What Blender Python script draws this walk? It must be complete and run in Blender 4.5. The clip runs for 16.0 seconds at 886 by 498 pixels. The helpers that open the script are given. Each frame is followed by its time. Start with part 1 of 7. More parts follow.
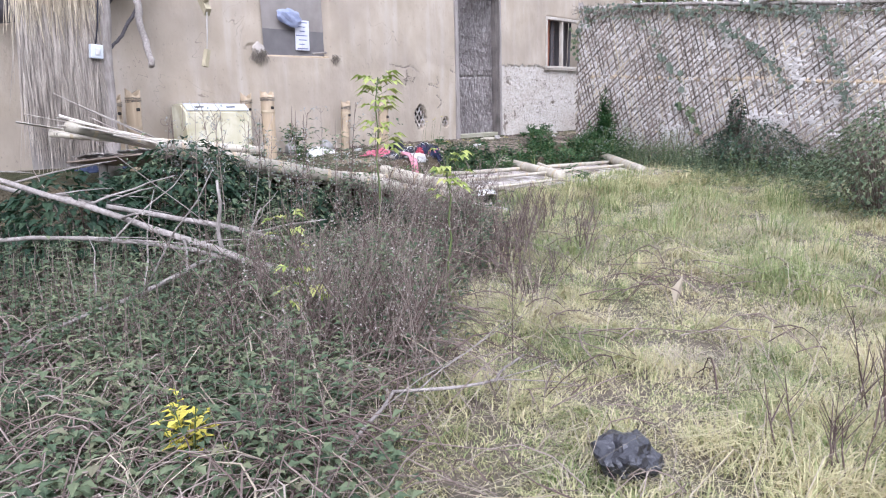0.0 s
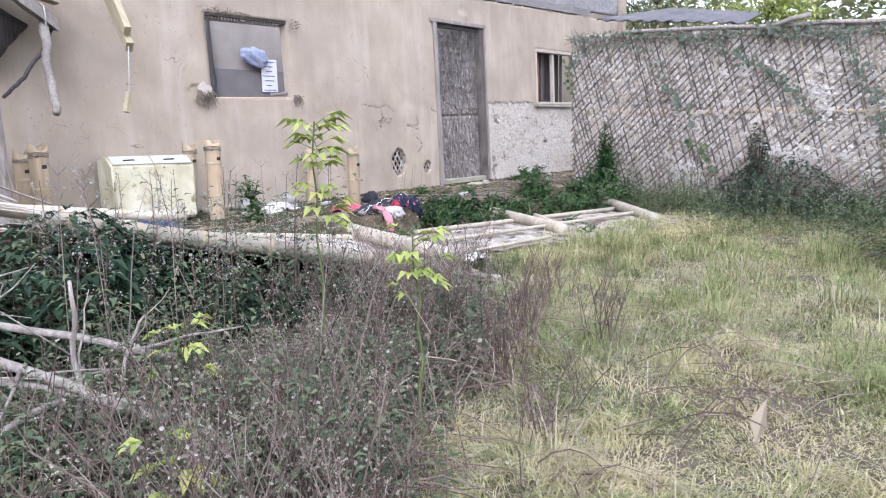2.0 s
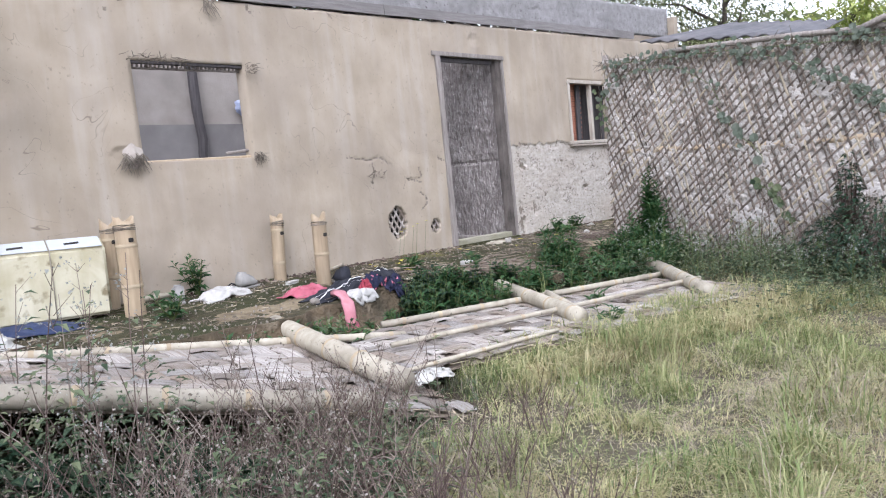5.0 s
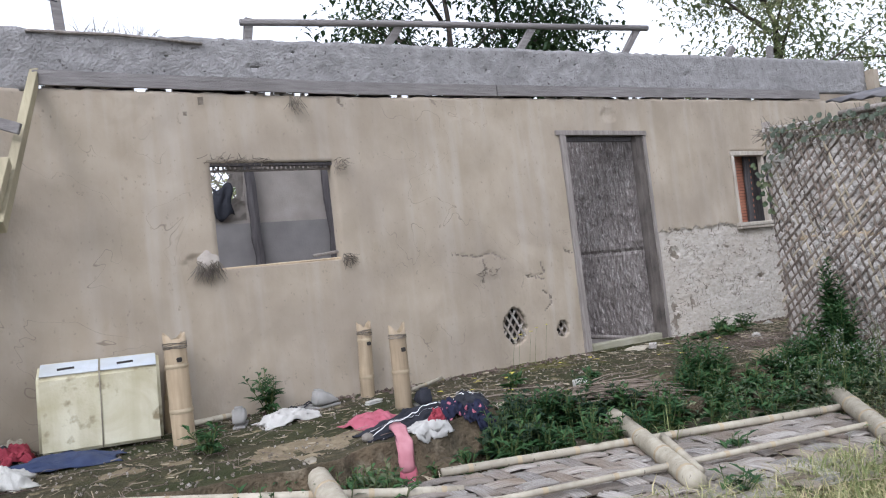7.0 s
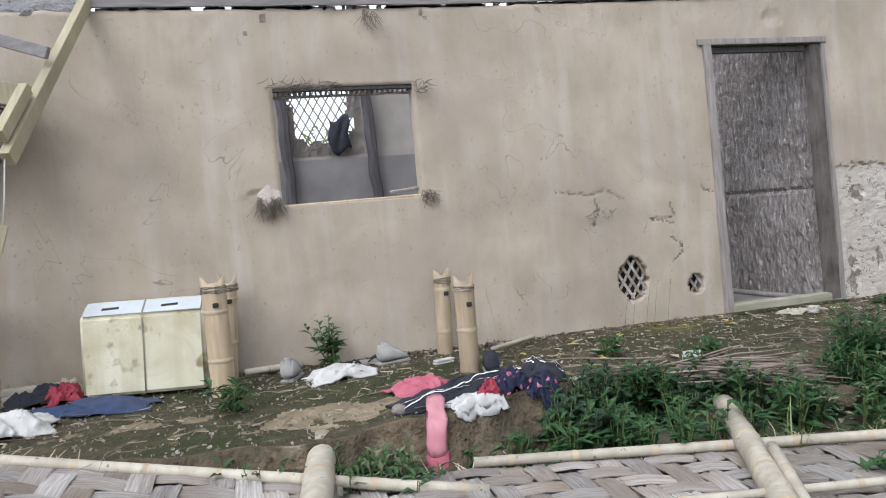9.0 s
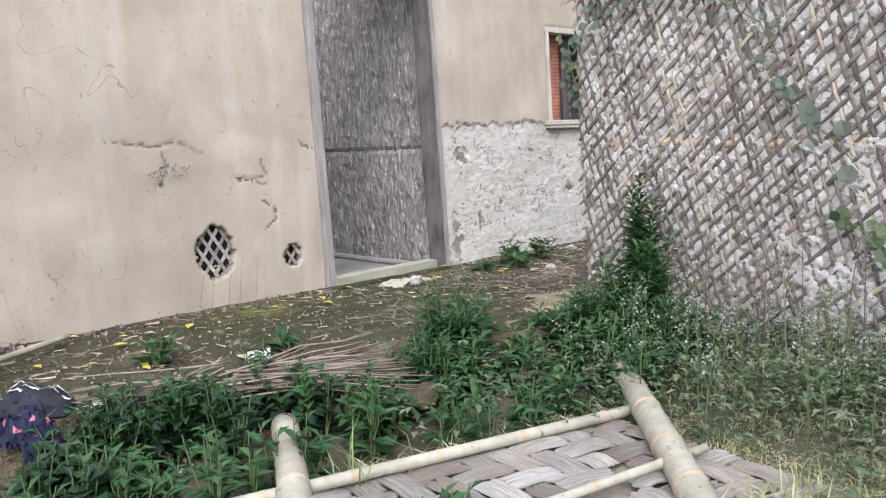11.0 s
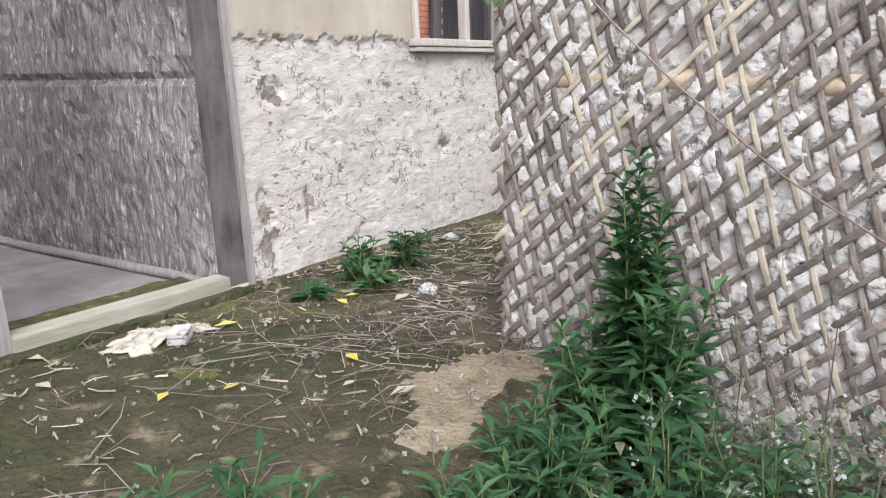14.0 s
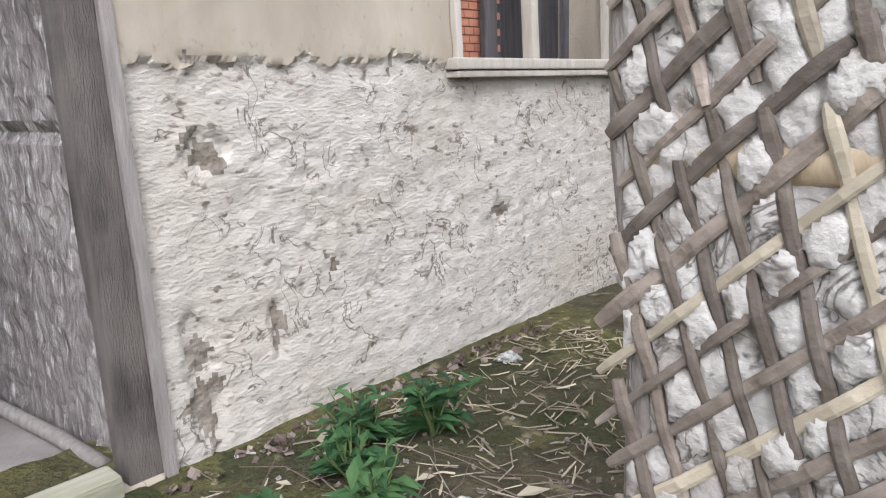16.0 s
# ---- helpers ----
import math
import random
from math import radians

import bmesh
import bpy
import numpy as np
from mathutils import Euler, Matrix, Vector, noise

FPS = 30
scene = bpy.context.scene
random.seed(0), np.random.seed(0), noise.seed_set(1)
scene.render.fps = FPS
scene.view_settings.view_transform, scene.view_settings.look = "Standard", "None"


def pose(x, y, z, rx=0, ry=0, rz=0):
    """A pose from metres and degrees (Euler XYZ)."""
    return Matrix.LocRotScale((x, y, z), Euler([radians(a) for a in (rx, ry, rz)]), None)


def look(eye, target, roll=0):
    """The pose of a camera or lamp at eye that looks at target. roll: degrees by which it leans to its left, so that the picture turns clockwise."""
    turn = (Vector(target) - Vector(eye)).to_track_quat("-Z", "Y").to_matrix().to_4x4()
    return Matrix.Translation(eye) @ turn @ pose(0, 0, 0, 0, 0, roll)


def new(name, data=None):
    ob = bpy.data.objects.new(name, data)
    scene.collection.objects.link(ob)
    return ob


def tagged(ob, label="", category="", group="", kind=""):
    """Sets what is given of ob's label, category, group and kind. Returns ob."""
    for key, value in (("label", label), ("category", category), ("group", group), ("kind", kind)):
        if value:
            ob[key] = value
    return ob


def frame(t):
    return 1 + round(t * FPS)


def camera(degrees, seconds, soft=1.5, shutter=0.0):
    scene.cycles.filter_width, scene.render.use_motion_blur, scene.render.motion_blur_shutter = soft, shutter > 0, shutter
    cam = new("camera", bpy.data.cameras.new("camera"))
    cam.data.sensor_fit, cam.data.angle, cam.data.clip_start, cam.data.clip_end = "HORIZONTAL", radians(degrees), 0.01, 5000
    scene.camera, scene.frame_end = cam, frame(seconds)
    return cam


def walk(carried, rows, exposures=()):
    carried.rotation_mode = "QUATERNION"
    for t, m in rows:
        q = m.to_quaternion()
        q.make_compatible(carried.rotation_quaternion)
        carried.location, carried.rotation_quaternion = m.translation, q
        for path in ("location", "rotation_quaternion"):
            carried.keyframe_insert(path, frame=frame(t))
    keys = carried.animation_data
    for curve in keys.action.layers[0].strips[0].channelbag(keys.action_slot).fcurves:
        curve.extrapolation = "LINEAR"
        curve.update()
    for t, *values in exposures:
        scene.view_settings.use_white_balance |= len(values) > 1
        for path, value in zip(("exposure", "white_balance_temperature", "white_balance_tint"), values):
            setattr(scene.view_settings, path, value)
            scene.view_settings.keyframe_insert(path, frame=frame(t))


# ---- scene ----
# camera and its walk
cam = camera(63.1, 16.0, soft=1.15)
METRES, EYE, TURN = 10.8, 1.2, -49.0
ROWS = [
    (0.0, 0.0, 0.0, 0.0, 0.04, -12.65, -0.17),
    (0.5, -0.0072, 0.0378, 0.0006, -0.75, -12.14, -0.16),
    (1.0, -0.0052, 0.0643, -0.002, -0.91, -11.85, 0.13),
    (1.5, 0.0029, 0.0951, 0.0009, -0.5, -11.13, 0.64),
    (2.0, 0.0085, 0.1177, 0.0022, -0.95, -9.68, 1.28),
    (2.5, 0.0129, 0.149, 0.0063, -0.94, -7.86, 2.38),
    (3.0, 0.0229, 0.1706, 0.0063, 0.32, -7.66, 3.41),
    (3.5, 0.0414, 0.1981, 0.0079, 2.29, -7.54, 3.88),
    (4.0, 0.0514, 0.2208, 0.0089, 3.35, -6.81, 3.93),
    (6.5, 0.1211, 0.3544, 0.0161, 12.78, -3.24, 6.02),
    (7.0, 0.1333, 0.3752, 0.0222, 20.25, 1.09, 5.51),
    (7.5, 0.1454, 0.3924, 0.0242, 27.81, 2.26, 4.44),
    (8.0, 0.149, 0.4196, 0.0188, 34.46, 1.05, 4.09),
    (8.5, 0.151, 0.4479, 0.0196, 37.21, -0.85, 4.47),
    (9.0, 0.1606, 0.4771, 0.0187, 35.02, -2.69, 4.65),
    (9.5, 0.1702, 0.5007, 0.0213, 28.5, -4.4, 4.21),
    (10.0, 0.1729, 0.5278, 0.0181, 20.36, -6.17, 3.61),
    (12.5, 0.164, 0.6817, 0.0223, -0.58, -10.7, 1.46),
    (13.0, 0.163, 0.7192, 0.0176, -2.68, -11.71, 1.03),
    (13.5, 0.1593, 0.7587, 0.0194, -3.32, -12.65, 0.66),
    (14.0, 0.1539, 0.8071, 0.0183, -3.97, -14.05, 0.89),
    (14.5, 0.1576, 0.8373, 0.024, -6.18, -14.08, 1.5),
    (15.0, 0.1677, 0.8811, 0.0234, -7.02, -13.39, 2.01),
    (15.5, 0.1734, 0.9084, 0.0243, -6.16, -12.67, 1.57),
    (16.0, 0.1674, 0.948, 0.0236, 1.1, -12.47, 1.93),
]
walk(cam, [(t, pose(0, 0, EYE, 0, 0, TURN) @ pose(METRES * x, METRES * y, METRES * z, 90 + pitch, roll, yaw)) for t, x, y, z, yaw, pitch, roll in ROWS],
     exposures=[(0, 0.42, 5590, 21), (2.5, 0.30, 5650, 20), (4, 0.18, 5730, 19), (6.5, 0.04, 5800, 16), (7.2, -0.34, 5810, 15), (8.6, -0.34, 5930, 13), (9.0, -0.12, 5840, 13), (9.5, -0.08, 5780, 13), (10, 0.04, 5790, 13), (12.5, 0.52, 5810, 17), (14.5, 0.42, 5920, 15), (16, 0.28, 5930, 14)])

# hazy sky and a soft veiled sun
world = bpy.data.worlds.new("sky")
scene.world = world
world.use_nodes = True
wn = world.node_tree.nodes
sky = wn.new("ShaderNodeTexSky")
sky.sky_type, sky.sun_disc = "NISHITA", False
SUN_EL, SUN_AZ = radians(46), radians(226)
sky.sun_elevation, sky.sun_rotation = SUN_EL, SUN_AZ
sky.air_density, sky.dust_density, sky.ozone_density = 1.0, 6.0, 1.0
veil = wn.new("ShaderNodeHueSaturation")         # thin white cloud takes most of the blue out
veil.inputs["Saturation"].default_value, veil.inputs["Value"].default_value = 0.06, 2.8
world.node_tree.links.new(sky.outputs[0], veil.inputs["Color"])
haze = wn.new("ShaderNodeMix")                   # bright even haze over the whole sky
haze.data_type = "RGBA"
haze.inputs[0].default_value, haze.inputs[7].default_value = 0.65, (11.6, 11.9, 12.2, 1)
world.node_tree.links.new(veil.outputs[0], haze.inputs[6])
world.node_tree.links.new(haze.outputs[2], wn["Background"].inputs[0])
wn["Background"].inputs[1].default_value = 0.15
sun = new("sun", bpy.data.lights.new("sun", "SUN"))
sun.data.energy, sun.data.angle, sun.data.color = 0.9, radians(16), (1.0, 0.96, 0.90)
to_sun = Vector((math.sin(SUN_AZ) * math.cos(SUN_EL), math.cos(SUN_AZ) * math.cos(SUN_EL), math.sin(SUN_EL)))
sun.matrix_world = look(to_sun * 30, (0, 0, 0))

# ---- materials ----
def mat(name, a, b, scale=6.0, rough=0.85, bump=0.3, fine=60.0, stretch=(1, 1, 1), c=None, cscale=1.2, cmix=0.6,
        d=None, dscale=20.0, dlow=0.62, dhigh=0.7, vary=0.0, metal=0.0, trans=0.0, spec=0.3, island=False, depth=0.01, streak=None, crack=None):
    """Two colours by noise, a third in broad stains, a fourth in small marks, bump in two sizes."""
    m = bpy.data.materials.new(name)
    m.use_nodes = True
    t = m.node_tree
    n, l = t.nodes, t.links
    p = n["Principled BSDF"]
    co = n.new("ShaderNodeTexCoord")
    mp = n.new("ShaderNodeMapping")
    mp.inputs["Scale"].default_value = stretch
    info = n.new("ShaderNodeObjectInfo")
    off = n.new("ShaderNodeVectorMath")
    off.operation = "MULTIPLY_ADD"
    comb = n.new("ShaderNodeCombineXYZ")
    for k in range(3):
        l.new(info.outputs["Random"], comb.inputs[k])
    l.new(comb.outputs[0], off.inputs[0])
    off.inputs[1].default_value = (17.0, 31.0, 23.0)
    l.new(co.outputs["Object"], off.inputs[2])
    l.new(off.outputs[0], mp.inputs[0])

    def noise_tex(s, detail, dist=0.0, raw=False):
        x = n.new("ShaderNodeTexNoise")
        x.inputs["Scale"].default_value, x.inputs["Detail"].default_value = s, detail
        x.inputs["Distortion"].default_value = dist
        l.new((off if raw else mp).outputs[0], x.inputs["Vector"])
        return x.outputs["Fac"]

    def spread(f, lo, hi):
        x = n.new("ShaderNodeMapRange")
        x.inputs["From Min"].default_value, x.inputs["From Max"].default_value = lo, hi
        l.new(f, x.inputs["Value"])
        return x.outputs[0]

    def mix(f, x, y):
        q = n.new("ShaderNodeMix")
        q.data_type = "RGBA"
        if isinstance(f, float):
            q.inputs[0].default_value = f
        else:
            l.new(f, q.inputs[0])
        for s, v in ((6, x), (7, y)):
            if isinstance(v, tuple):
                q.inputs[s].default_value = (*v, 1)
            else:
                l.new(v, q.inputs[s])
        return q.outputs[2]

    def times(f, k):
        x = n.new("ShaderNodeMath")
        x.operation = "MULTIPLY"
        l.new(f, x.inputs[0])
        x.inputs[1].default_value = k
        return x.outputs[0]

    f1 = noise_tex(scale, 8)
    col = mix(spread(f1, 0.3, 0.7), a, b)
    if streak:
        sm = n.new("ShaderNodeMapping")
        sm.inputs["Scale"].default_value = (5.0, 5.0, 0.35)
        l.new(off.outputs[0], sm.inputs[0])
        sx = n.new("ShaderNodeTexNoise")
        sx.inputs["Scale"].default_value, sx.inputs["Detail"].default_value = 1.6, 5
        l.new(sm.outputs[0], sx.inputs["Vector"])
        col = mix(times(spread(sx.outputs["Fac"], 0.48, 0.75), 0.6), col, streak)
    if c:
        col = mix(times(spread(noise_tex(cscale, 5, 0.6, True), 0.4, 0.68), cmix), col, c)
    if d:
        col = mix(spread(noise_tex(dscale, 4), dlow, dhigh), col, d)
    dark = None
    if crack:
        c1 = noise_tex(crack[1], 3, 1.2, True)
        ab = n.new("ShaderNodeMath")
        ab.operation = "SUBTRACT"
        l.new(c1, ab.inputs[0])
        ab.inputs[1].default_value = 0.5
        aa = n.new("ShaderNodeMath")
        aa.operation = "ABSOLUTE"
        l.new(ab.outputs[0], aa.inputs[0])
        line = spread(aa.outputs[0], crack[2], 0.0)
        gate = spread(noise_tex(crack[1] * 0.6, 3, 0, True), 0.5, 0.56)
        both = n.new("ShaderNodeMath")
        both.operation = "MULTIPLY"
        l.new(line, both.inputs[0])
        l.new(gate, both.inputs[1])
        dark = both.outputs[0]
        col = mix(dark, col, crack[0])
    if vary:
        if island:
            geo = n.new("ShaderNodeNewGeometry")
            r = geo.outputs["Random Per Island"]
        else:
            r = info.outputs["Random"]
        hsv = n.new("ShaderNodeHueSaturation")
        mr = n.new("ShaderNodeMapRange")
        mr.inputs["To Min"].default_value, mr.inputs["To Max"].default_value = 1 - vary, 1 + vary
        l.new(r, mr.inputs["Value"])
        l.new(mr.outputs[0], hsv.inputs["Value"])
        l.new(col, hsv.inputs["Color"])
        col = hsv.outputs[0]
    l.new(col, p.inputs["Base Color"])
    p.inputs["Roughness"].default_value = rough
    p.inputs["Metallic"].default_value = metal
    p.inputs["Specular IOR Level"].default_value = spec
    if bump:
        f2 = noise_tex(fine, 6)
        add = n.new("ShaderNodeMath")
        add.operation = "MULTIPLY_ADD"
        l.new(f1, add.inputs[0])
        add.inputs[1].default_value = 1.5
        l.new(f2, add.inputs[2])
        bp = n.new("ShaderNodeBump")
        bp.inputs["Strength"].default_value, bp.inputs["Distance"].default_value = bump, depth
        l.new(add.outputs[0], bp.inputs["Height"])
        l.new(bp.outputs[0], p.inputs["Normal"])
    if trans:
        tr = n.new("ShaderNodeBsdfTranslucent")
        l.new(col, tr.inputs["Color"])
        ms = n.new("ShaderNodeMixShader")
        ms.inputs[0].default_value = trans
        l.new(p.outputs[0], ms.inputs[1])
        l.new(tr.outputs[0], ms.inputs[2])
        l.new(ms.outputs[0], n["Material Output"].inputs["Surface"])
    return m


def leaf_mat(name, colours, patch=0.5, pscale=0.9, rough=0.6, trans=0.3):
    """Leaves and blades: each one takes a colour of the row, in drifts."""
    m = bpy.data.materials.new(name)
    m.use_nodes = True
    n, l = m.node_tree.nodes, m.node_tree.links
    p = n["Principled BSDF"]
    geo = n.new("ShaderNodeNewGeometry")
    co = n.new("ShaderNodeTexCoord")
    no = n.new("ShaderNodeTexNoise")
    no.inputs["Scale"].default_value, no.inputs["Detail"].default_value = pscale, 4
    l.new(co.outputs["Object"], no.inputs["Vector"])
    sp = n.new("ShaderNodeMapRange")
    sp.inputs["From Min"].default_value, sp.inputs["From Max"].default_value = 0.32, 0.68
    l.new(no.outputs["Fac"], sp.inputs["Value"])
    mx = n.new("ShaderNodeMix")
    mx.inputs[0].default_value = patch
    l.new(geo.outputs["Random Per Island"], mx.inputs[2])
    l.new(sp.outputs[0], mx.inputs[3])
    rp = n.new("ShaderNodeValToRGB")
    e = rp.color_ramp.elements
    k = len(colours)
    while len(e) < k:
        e.new(0.5)
    for i, c in enumerate(colours):
        e[i].position, e[i].color = i / (k - 1), (*c, 1)
    l.new(mx.outputs[0], rp.inputs[0])
    l.new(rp.outputs[0], p.inputs["Base Color"])
    p.inputs["Roughness"].default_value, p.inputs["Specular IOR Level"].default_value = rough, 0.25
    tr = n.new("ShaderNodeBsdfTranslucent")
    l.new(rp.outputs[0], tr.inputs["Color"])
    ms = n.new("ShaderNodeMixShader")
    ms.inputs[0].default_value = trans
    l.new(p.outputs[0], ms.inputs[1])
    l.new(tr.outputs[0], ms.inputs[2])
    l.new(ms.outputs[0], n["Material Output"].inputs["Surface"])
    return m


M = {}
M["plaster"] = mat("mud_plaster", (0.304, 0.255, 0.19), (0.388, 0.332, 0.258), 4.0, 0.94, 0.4, 30, stretch=(1, 1, 0.7), c=(0.25, 0.21, 0.165), cscale=1.3, cmix=0.6, d=(0.24, 0.2, 0.155), dscale=34, dlow=0.64, dhigh=0.76, streak=(0.42, 0.38, 0.325), depth=0.012, crack=((0.20, 0.165, 0.13), 1.3, 0.0022))
M["roughcast"] = mat("worn_plaster", (0.37, 0.338, 0.288), (0.505, 0.47, 0.415), 16, 0.95, 0.6, 55, stretch=(1.0, 1.0, 1.9), c=(0.36, 0.31, 0.25), cscale=1.4, cmix=0.65, d=(0.17, 0.143, 0.112), dscale=17, dlow=0.615, dhigh=0.70, depth=0.012, crack=((0.12, 0.098, 0.075), 8.0, 0.022))
M["fallen"] = mat("bare_daub", (0.14, 0.115, 0.088), (0.30, 0.26, 0.215), 20, 0.95, 0.9, 50, c=(0.12, 0.1, 0.075), cscale=5, depth=0.015)
M["upper"] = mat("grey_mud", (0.22, 0.212, 0.208), (0.33, 0.32, 0.315), 12, 0.95, 1.0, 50, c=(0.18, 0.175, 0.17), cscale=2.2, d=(0.10, 0.092, 0.088), dscale=20, dlow=0.63, dhigh=0.70, depth=0.016)
M["soil"] = mat("soil", (0.06, 0.048, 0.035), (0.115, 0.093, 0.067), 5, 0.95, 0.8, 50, c=(0.07, 0.075, 0.035), cscale=0.8, d=(0.06, 0.05, 0.035), dscale=22)
M["plinth"] = mat("mossy_earth", (0.032, 0.028, 0.014), (0.088, 0.074, 0.040), 7, 0.95, 1.0, 45, c=(0.027, 0.035, 0.007), cscale=1.1, cmix=0.92, d=(0.23, 0.19, 0.115), dscale=9, dlow=0.60, dhigh=0.72, depth=0.035)
M["moss"] = mat("yellow_green_moss", (0.055, 0.055, 0.014), (0.135, 0.125, 0.038), 14, 0.95, 1.0, 60, c=(0.05, 0.042, 0.022), cscale=3, cmix=0.8, d=(0.24, 0.20, 0.12), dscale=18, dlow=0.62, dhigh=0.70, depth=0.03)
M["dust"] = mat("trodden_dust", (0.17, 0.15, 0.135), (0.27, 0.245, 0.225), 5, 0.95, 0.5, 40, c=(0.13, 0.115, 0.10), cscale=2)
M["worn"] = mat("worn_pale_earth", (0.16, 0.125, 0.077), (0.30, 0.245, 0.16), 8, 0.95, 0.9, 45, c=(0.15, 0.12, 0.07), cscale=3, depth=0.03)
M["bank"] = mat("bare_earth", (0.06, 0.045, 0.028), (0.15, 0.113, 0.07), 6, 0.95, 1.0, 40, c=(0.04, 0.037, 0.022), cmix=0.9, depth=0.04, d=(0.21, 0.172, 0.12), dscale=5, dlow=0.58, dhigh=0.7)
M["oldwood"] = mat("weathered_wood", (0.20, 0.175, 0.155), (0.32, 0.29, 0.265), 5, 0.85, 0.5, 40, stretch=(9, 9, 0.8), c=(0.15, 0.13, 0.115))
M["greywood"] = mat("grey_board", (0.17, 0.155, 0.15), (0.26, 0.245, 0.235), 5, 0.85, 0.5, 40, stretch=(0.8, 9, 9), c=(0.13, 0.12, 0.11))
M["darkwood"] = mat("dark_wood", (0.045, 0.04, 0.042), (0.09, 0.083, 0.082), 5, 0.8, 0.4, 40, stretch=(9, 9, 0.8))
M["palewood"] = mat("sawn_yellow_wood", (0.29, 0.255, 0.16), (0.39, 0.345, 0.23), 5, 0.75, 0.3, 40, stretch=(9, 1, 1), c=(0.21, 0.18, 0.12))
M["bamboo"] = mat("dry_bamboo", (0.31, 0.235, 0.15), (0.44, 0.35, 0.235), 4, 0.5, 0.2, 40, stretch=(8, 8, 0.7), c=(0.25, 0.20, 0.135), cscale=3, vary=0.12)
M["bamboo_pole"] = mat("bleached_bamboo", (0.34, 0.305, 0.23), (0.46, 0.42, 0.335), 4, 0.55, 0.25, 40, stretch=(5, 5, 2), c=(0.20, 0.175, 0.135), cscale=3, vary=0.18, d=(0.16, 0.14, 0.11), dscale=9, dlow=0.64)
M["palestrip"] = mat("pale_strip", (0.40, 0.36, 0.30), (0.56, 0.52, 0.46), 14, 0.7, 0.4, 70, c=(0.26, 0.22, 0.17), cscale=3, vary=0.25)
M["node"] = mat("bamboo_node", (0.30, 0.24, 0.16), (0.40, 0.33, 0.22), 9, 0.7, 0.3, 60)
M["split"] = mat("split_bamboo", (0.30, 0.262, 0.225), (0.58, 0.55, 0.515), 5, 0.7, 0.9, 60, stretch=(0.5, 26, 16), c=(0.24, 0.175, 0.115), cscale=1.3, cmix=0.75, vary=0.30, d=(0.07, 0.055, 0.04), dscale=6, dlow=0.70, dhigh=0.75)
M["slat"] = mat("weathered_slat", (0.12, 0.095, 0.075), (0.255, 0.212, 0.175), 22, 0.85, 0.35, 90, c=(0.09, 0.07, 0.055), cscale=5, vary=0.4)
M["slatnew"] = mat("pale_slat", (0.33, 0.28, 0.20), (0.42, 0.365, 0.275), 22, 0.7, 0.25, 90, c=(0.24, 0.205, 0.15), cscale=5, vary=0.2)
M["mud"] = mat("dry_grey_mud", (0.38, 0.357, 0.325), (0.53, 0.50, 0.462), 13, 0.95, 0.8, 45, c=(0.30, 0.272, 0.238), cscale=2.6, d=(0.20, 0.175, 0.148), dscale=15, dlow=0.60, dhigh=0.68, depth=0.011, crack=((0.12, 0.105, 0.09), 11.0, 0.03))
M["foam"] = mat("aged_foam", (0.50, 0.47, 0.33), (0.61, 0.585, 0.45), 5, 0.7, 0.3, 60, c=(0.33, 0.28, 0.15), cscale=3.2, cmix=0.8, d=(0.24, 0.20, 0.12), dscale=9, dlow=0.60, dhigh=0.72, streak=(0.36, 0.32, 0.19))
# white foam, with the sky's bluish light on the top put into the colour
M["foamtop"] = mat("white_foam", (0.42, 0.455, 0.49), (0.54, 0.57, 0.60), 5, 0.6, 0.2, 90, c=(0.36, 0.35, 0.28), cscale=4, cmix=0.55)
M["hairdaub"] = mat("hairy_daub", (0.12, 0.10, 0.09), (0.36, 0.33, 0.305), 22, 0.95, 1.0, 50, stretch=(1.6, 1.6, 0.35), c=(0.14, 0.12, 0.11), cscale=1.5, d=(0.47, 0.44, 0.41), dscale=26, dlow=0.58, depth=0.03)
M["thatch"] = mat("dry_thatch", (0.20, 0.17, 0.14), (0.40, 0.35, 0.29), 20, 0.9, 0.6, 60, stretch=(1, 1, 0.3), c=(0.28, 0.25, 0.22), vary=0.3, island=True)
M["straw"] = mat("dry_straw", (0.36, 0.30, 0.21), (0.52, 0.45, 0.33), 6, 0.8, 0.2, 60, vary=0.35, island=True)
M["red"] = mat("red_mesh", (0.28, 0.11, 0.07), (0.40, 0.18, 0.11), 8, 0.9, 0.4, 60)
M["inner"] = mat("inner_mud", (0.25, 0.225, 0.20), (0.32, 0.29, 0.26), 4, 0.95, 0.5, 50, c=(0.19, 0.17, 0.15))
M["innerlow"] = mat("inner_skirting_plaster", (0.165, 0.155, 0.15), (0.21, 0.20, 0.19), 4, 0.95, 0.3, 50, c=(0.13, 0.12, 0.115))
M["bark"] = mat("grey_bark", (0.22, 0.19, 0.165), (0.38, 0.345, 0.31), 10, 0.9, 0.7, 60, stretch=(5, 5, 1), c=(0.15, 0.13, 0.11), cscale=4)
M["treebark"] = mat("tree_bark", (0.06, 0.05, 0.04), (0.12, 0.10, 0.085), 8, 0.9, 0.7, 60)
M["rock"] = mat("earth_lump", (0.16, 0.14, 0.115), (0.27, 0.245, 0.21), 9, 0.95, 0.8, 60, vary=0.2)
M["slate"] = mat("dark_roof_sheet", (0.055, 0.055, 0.06), (0.10, 0.10, 0.105), 4, 0.7, 0.3, 40, c=(0.16, 0.15, 0.15))
M["black"] = mat("black_plastic", (0.012, 0.012, 0.016), (0.03, 0.03, 0.036), 20, 0.28, 0.8, 60, spec=0.6)
M["whitecloth"] = mat("dirty_white_cloth", (0.42, 0.41, 0.38), (0.56, 0.55, 0.525), 9, 0.9, 0.3, 200, c=(0.29, 0.275, 0.24), cscale=6, cmix=0.5)
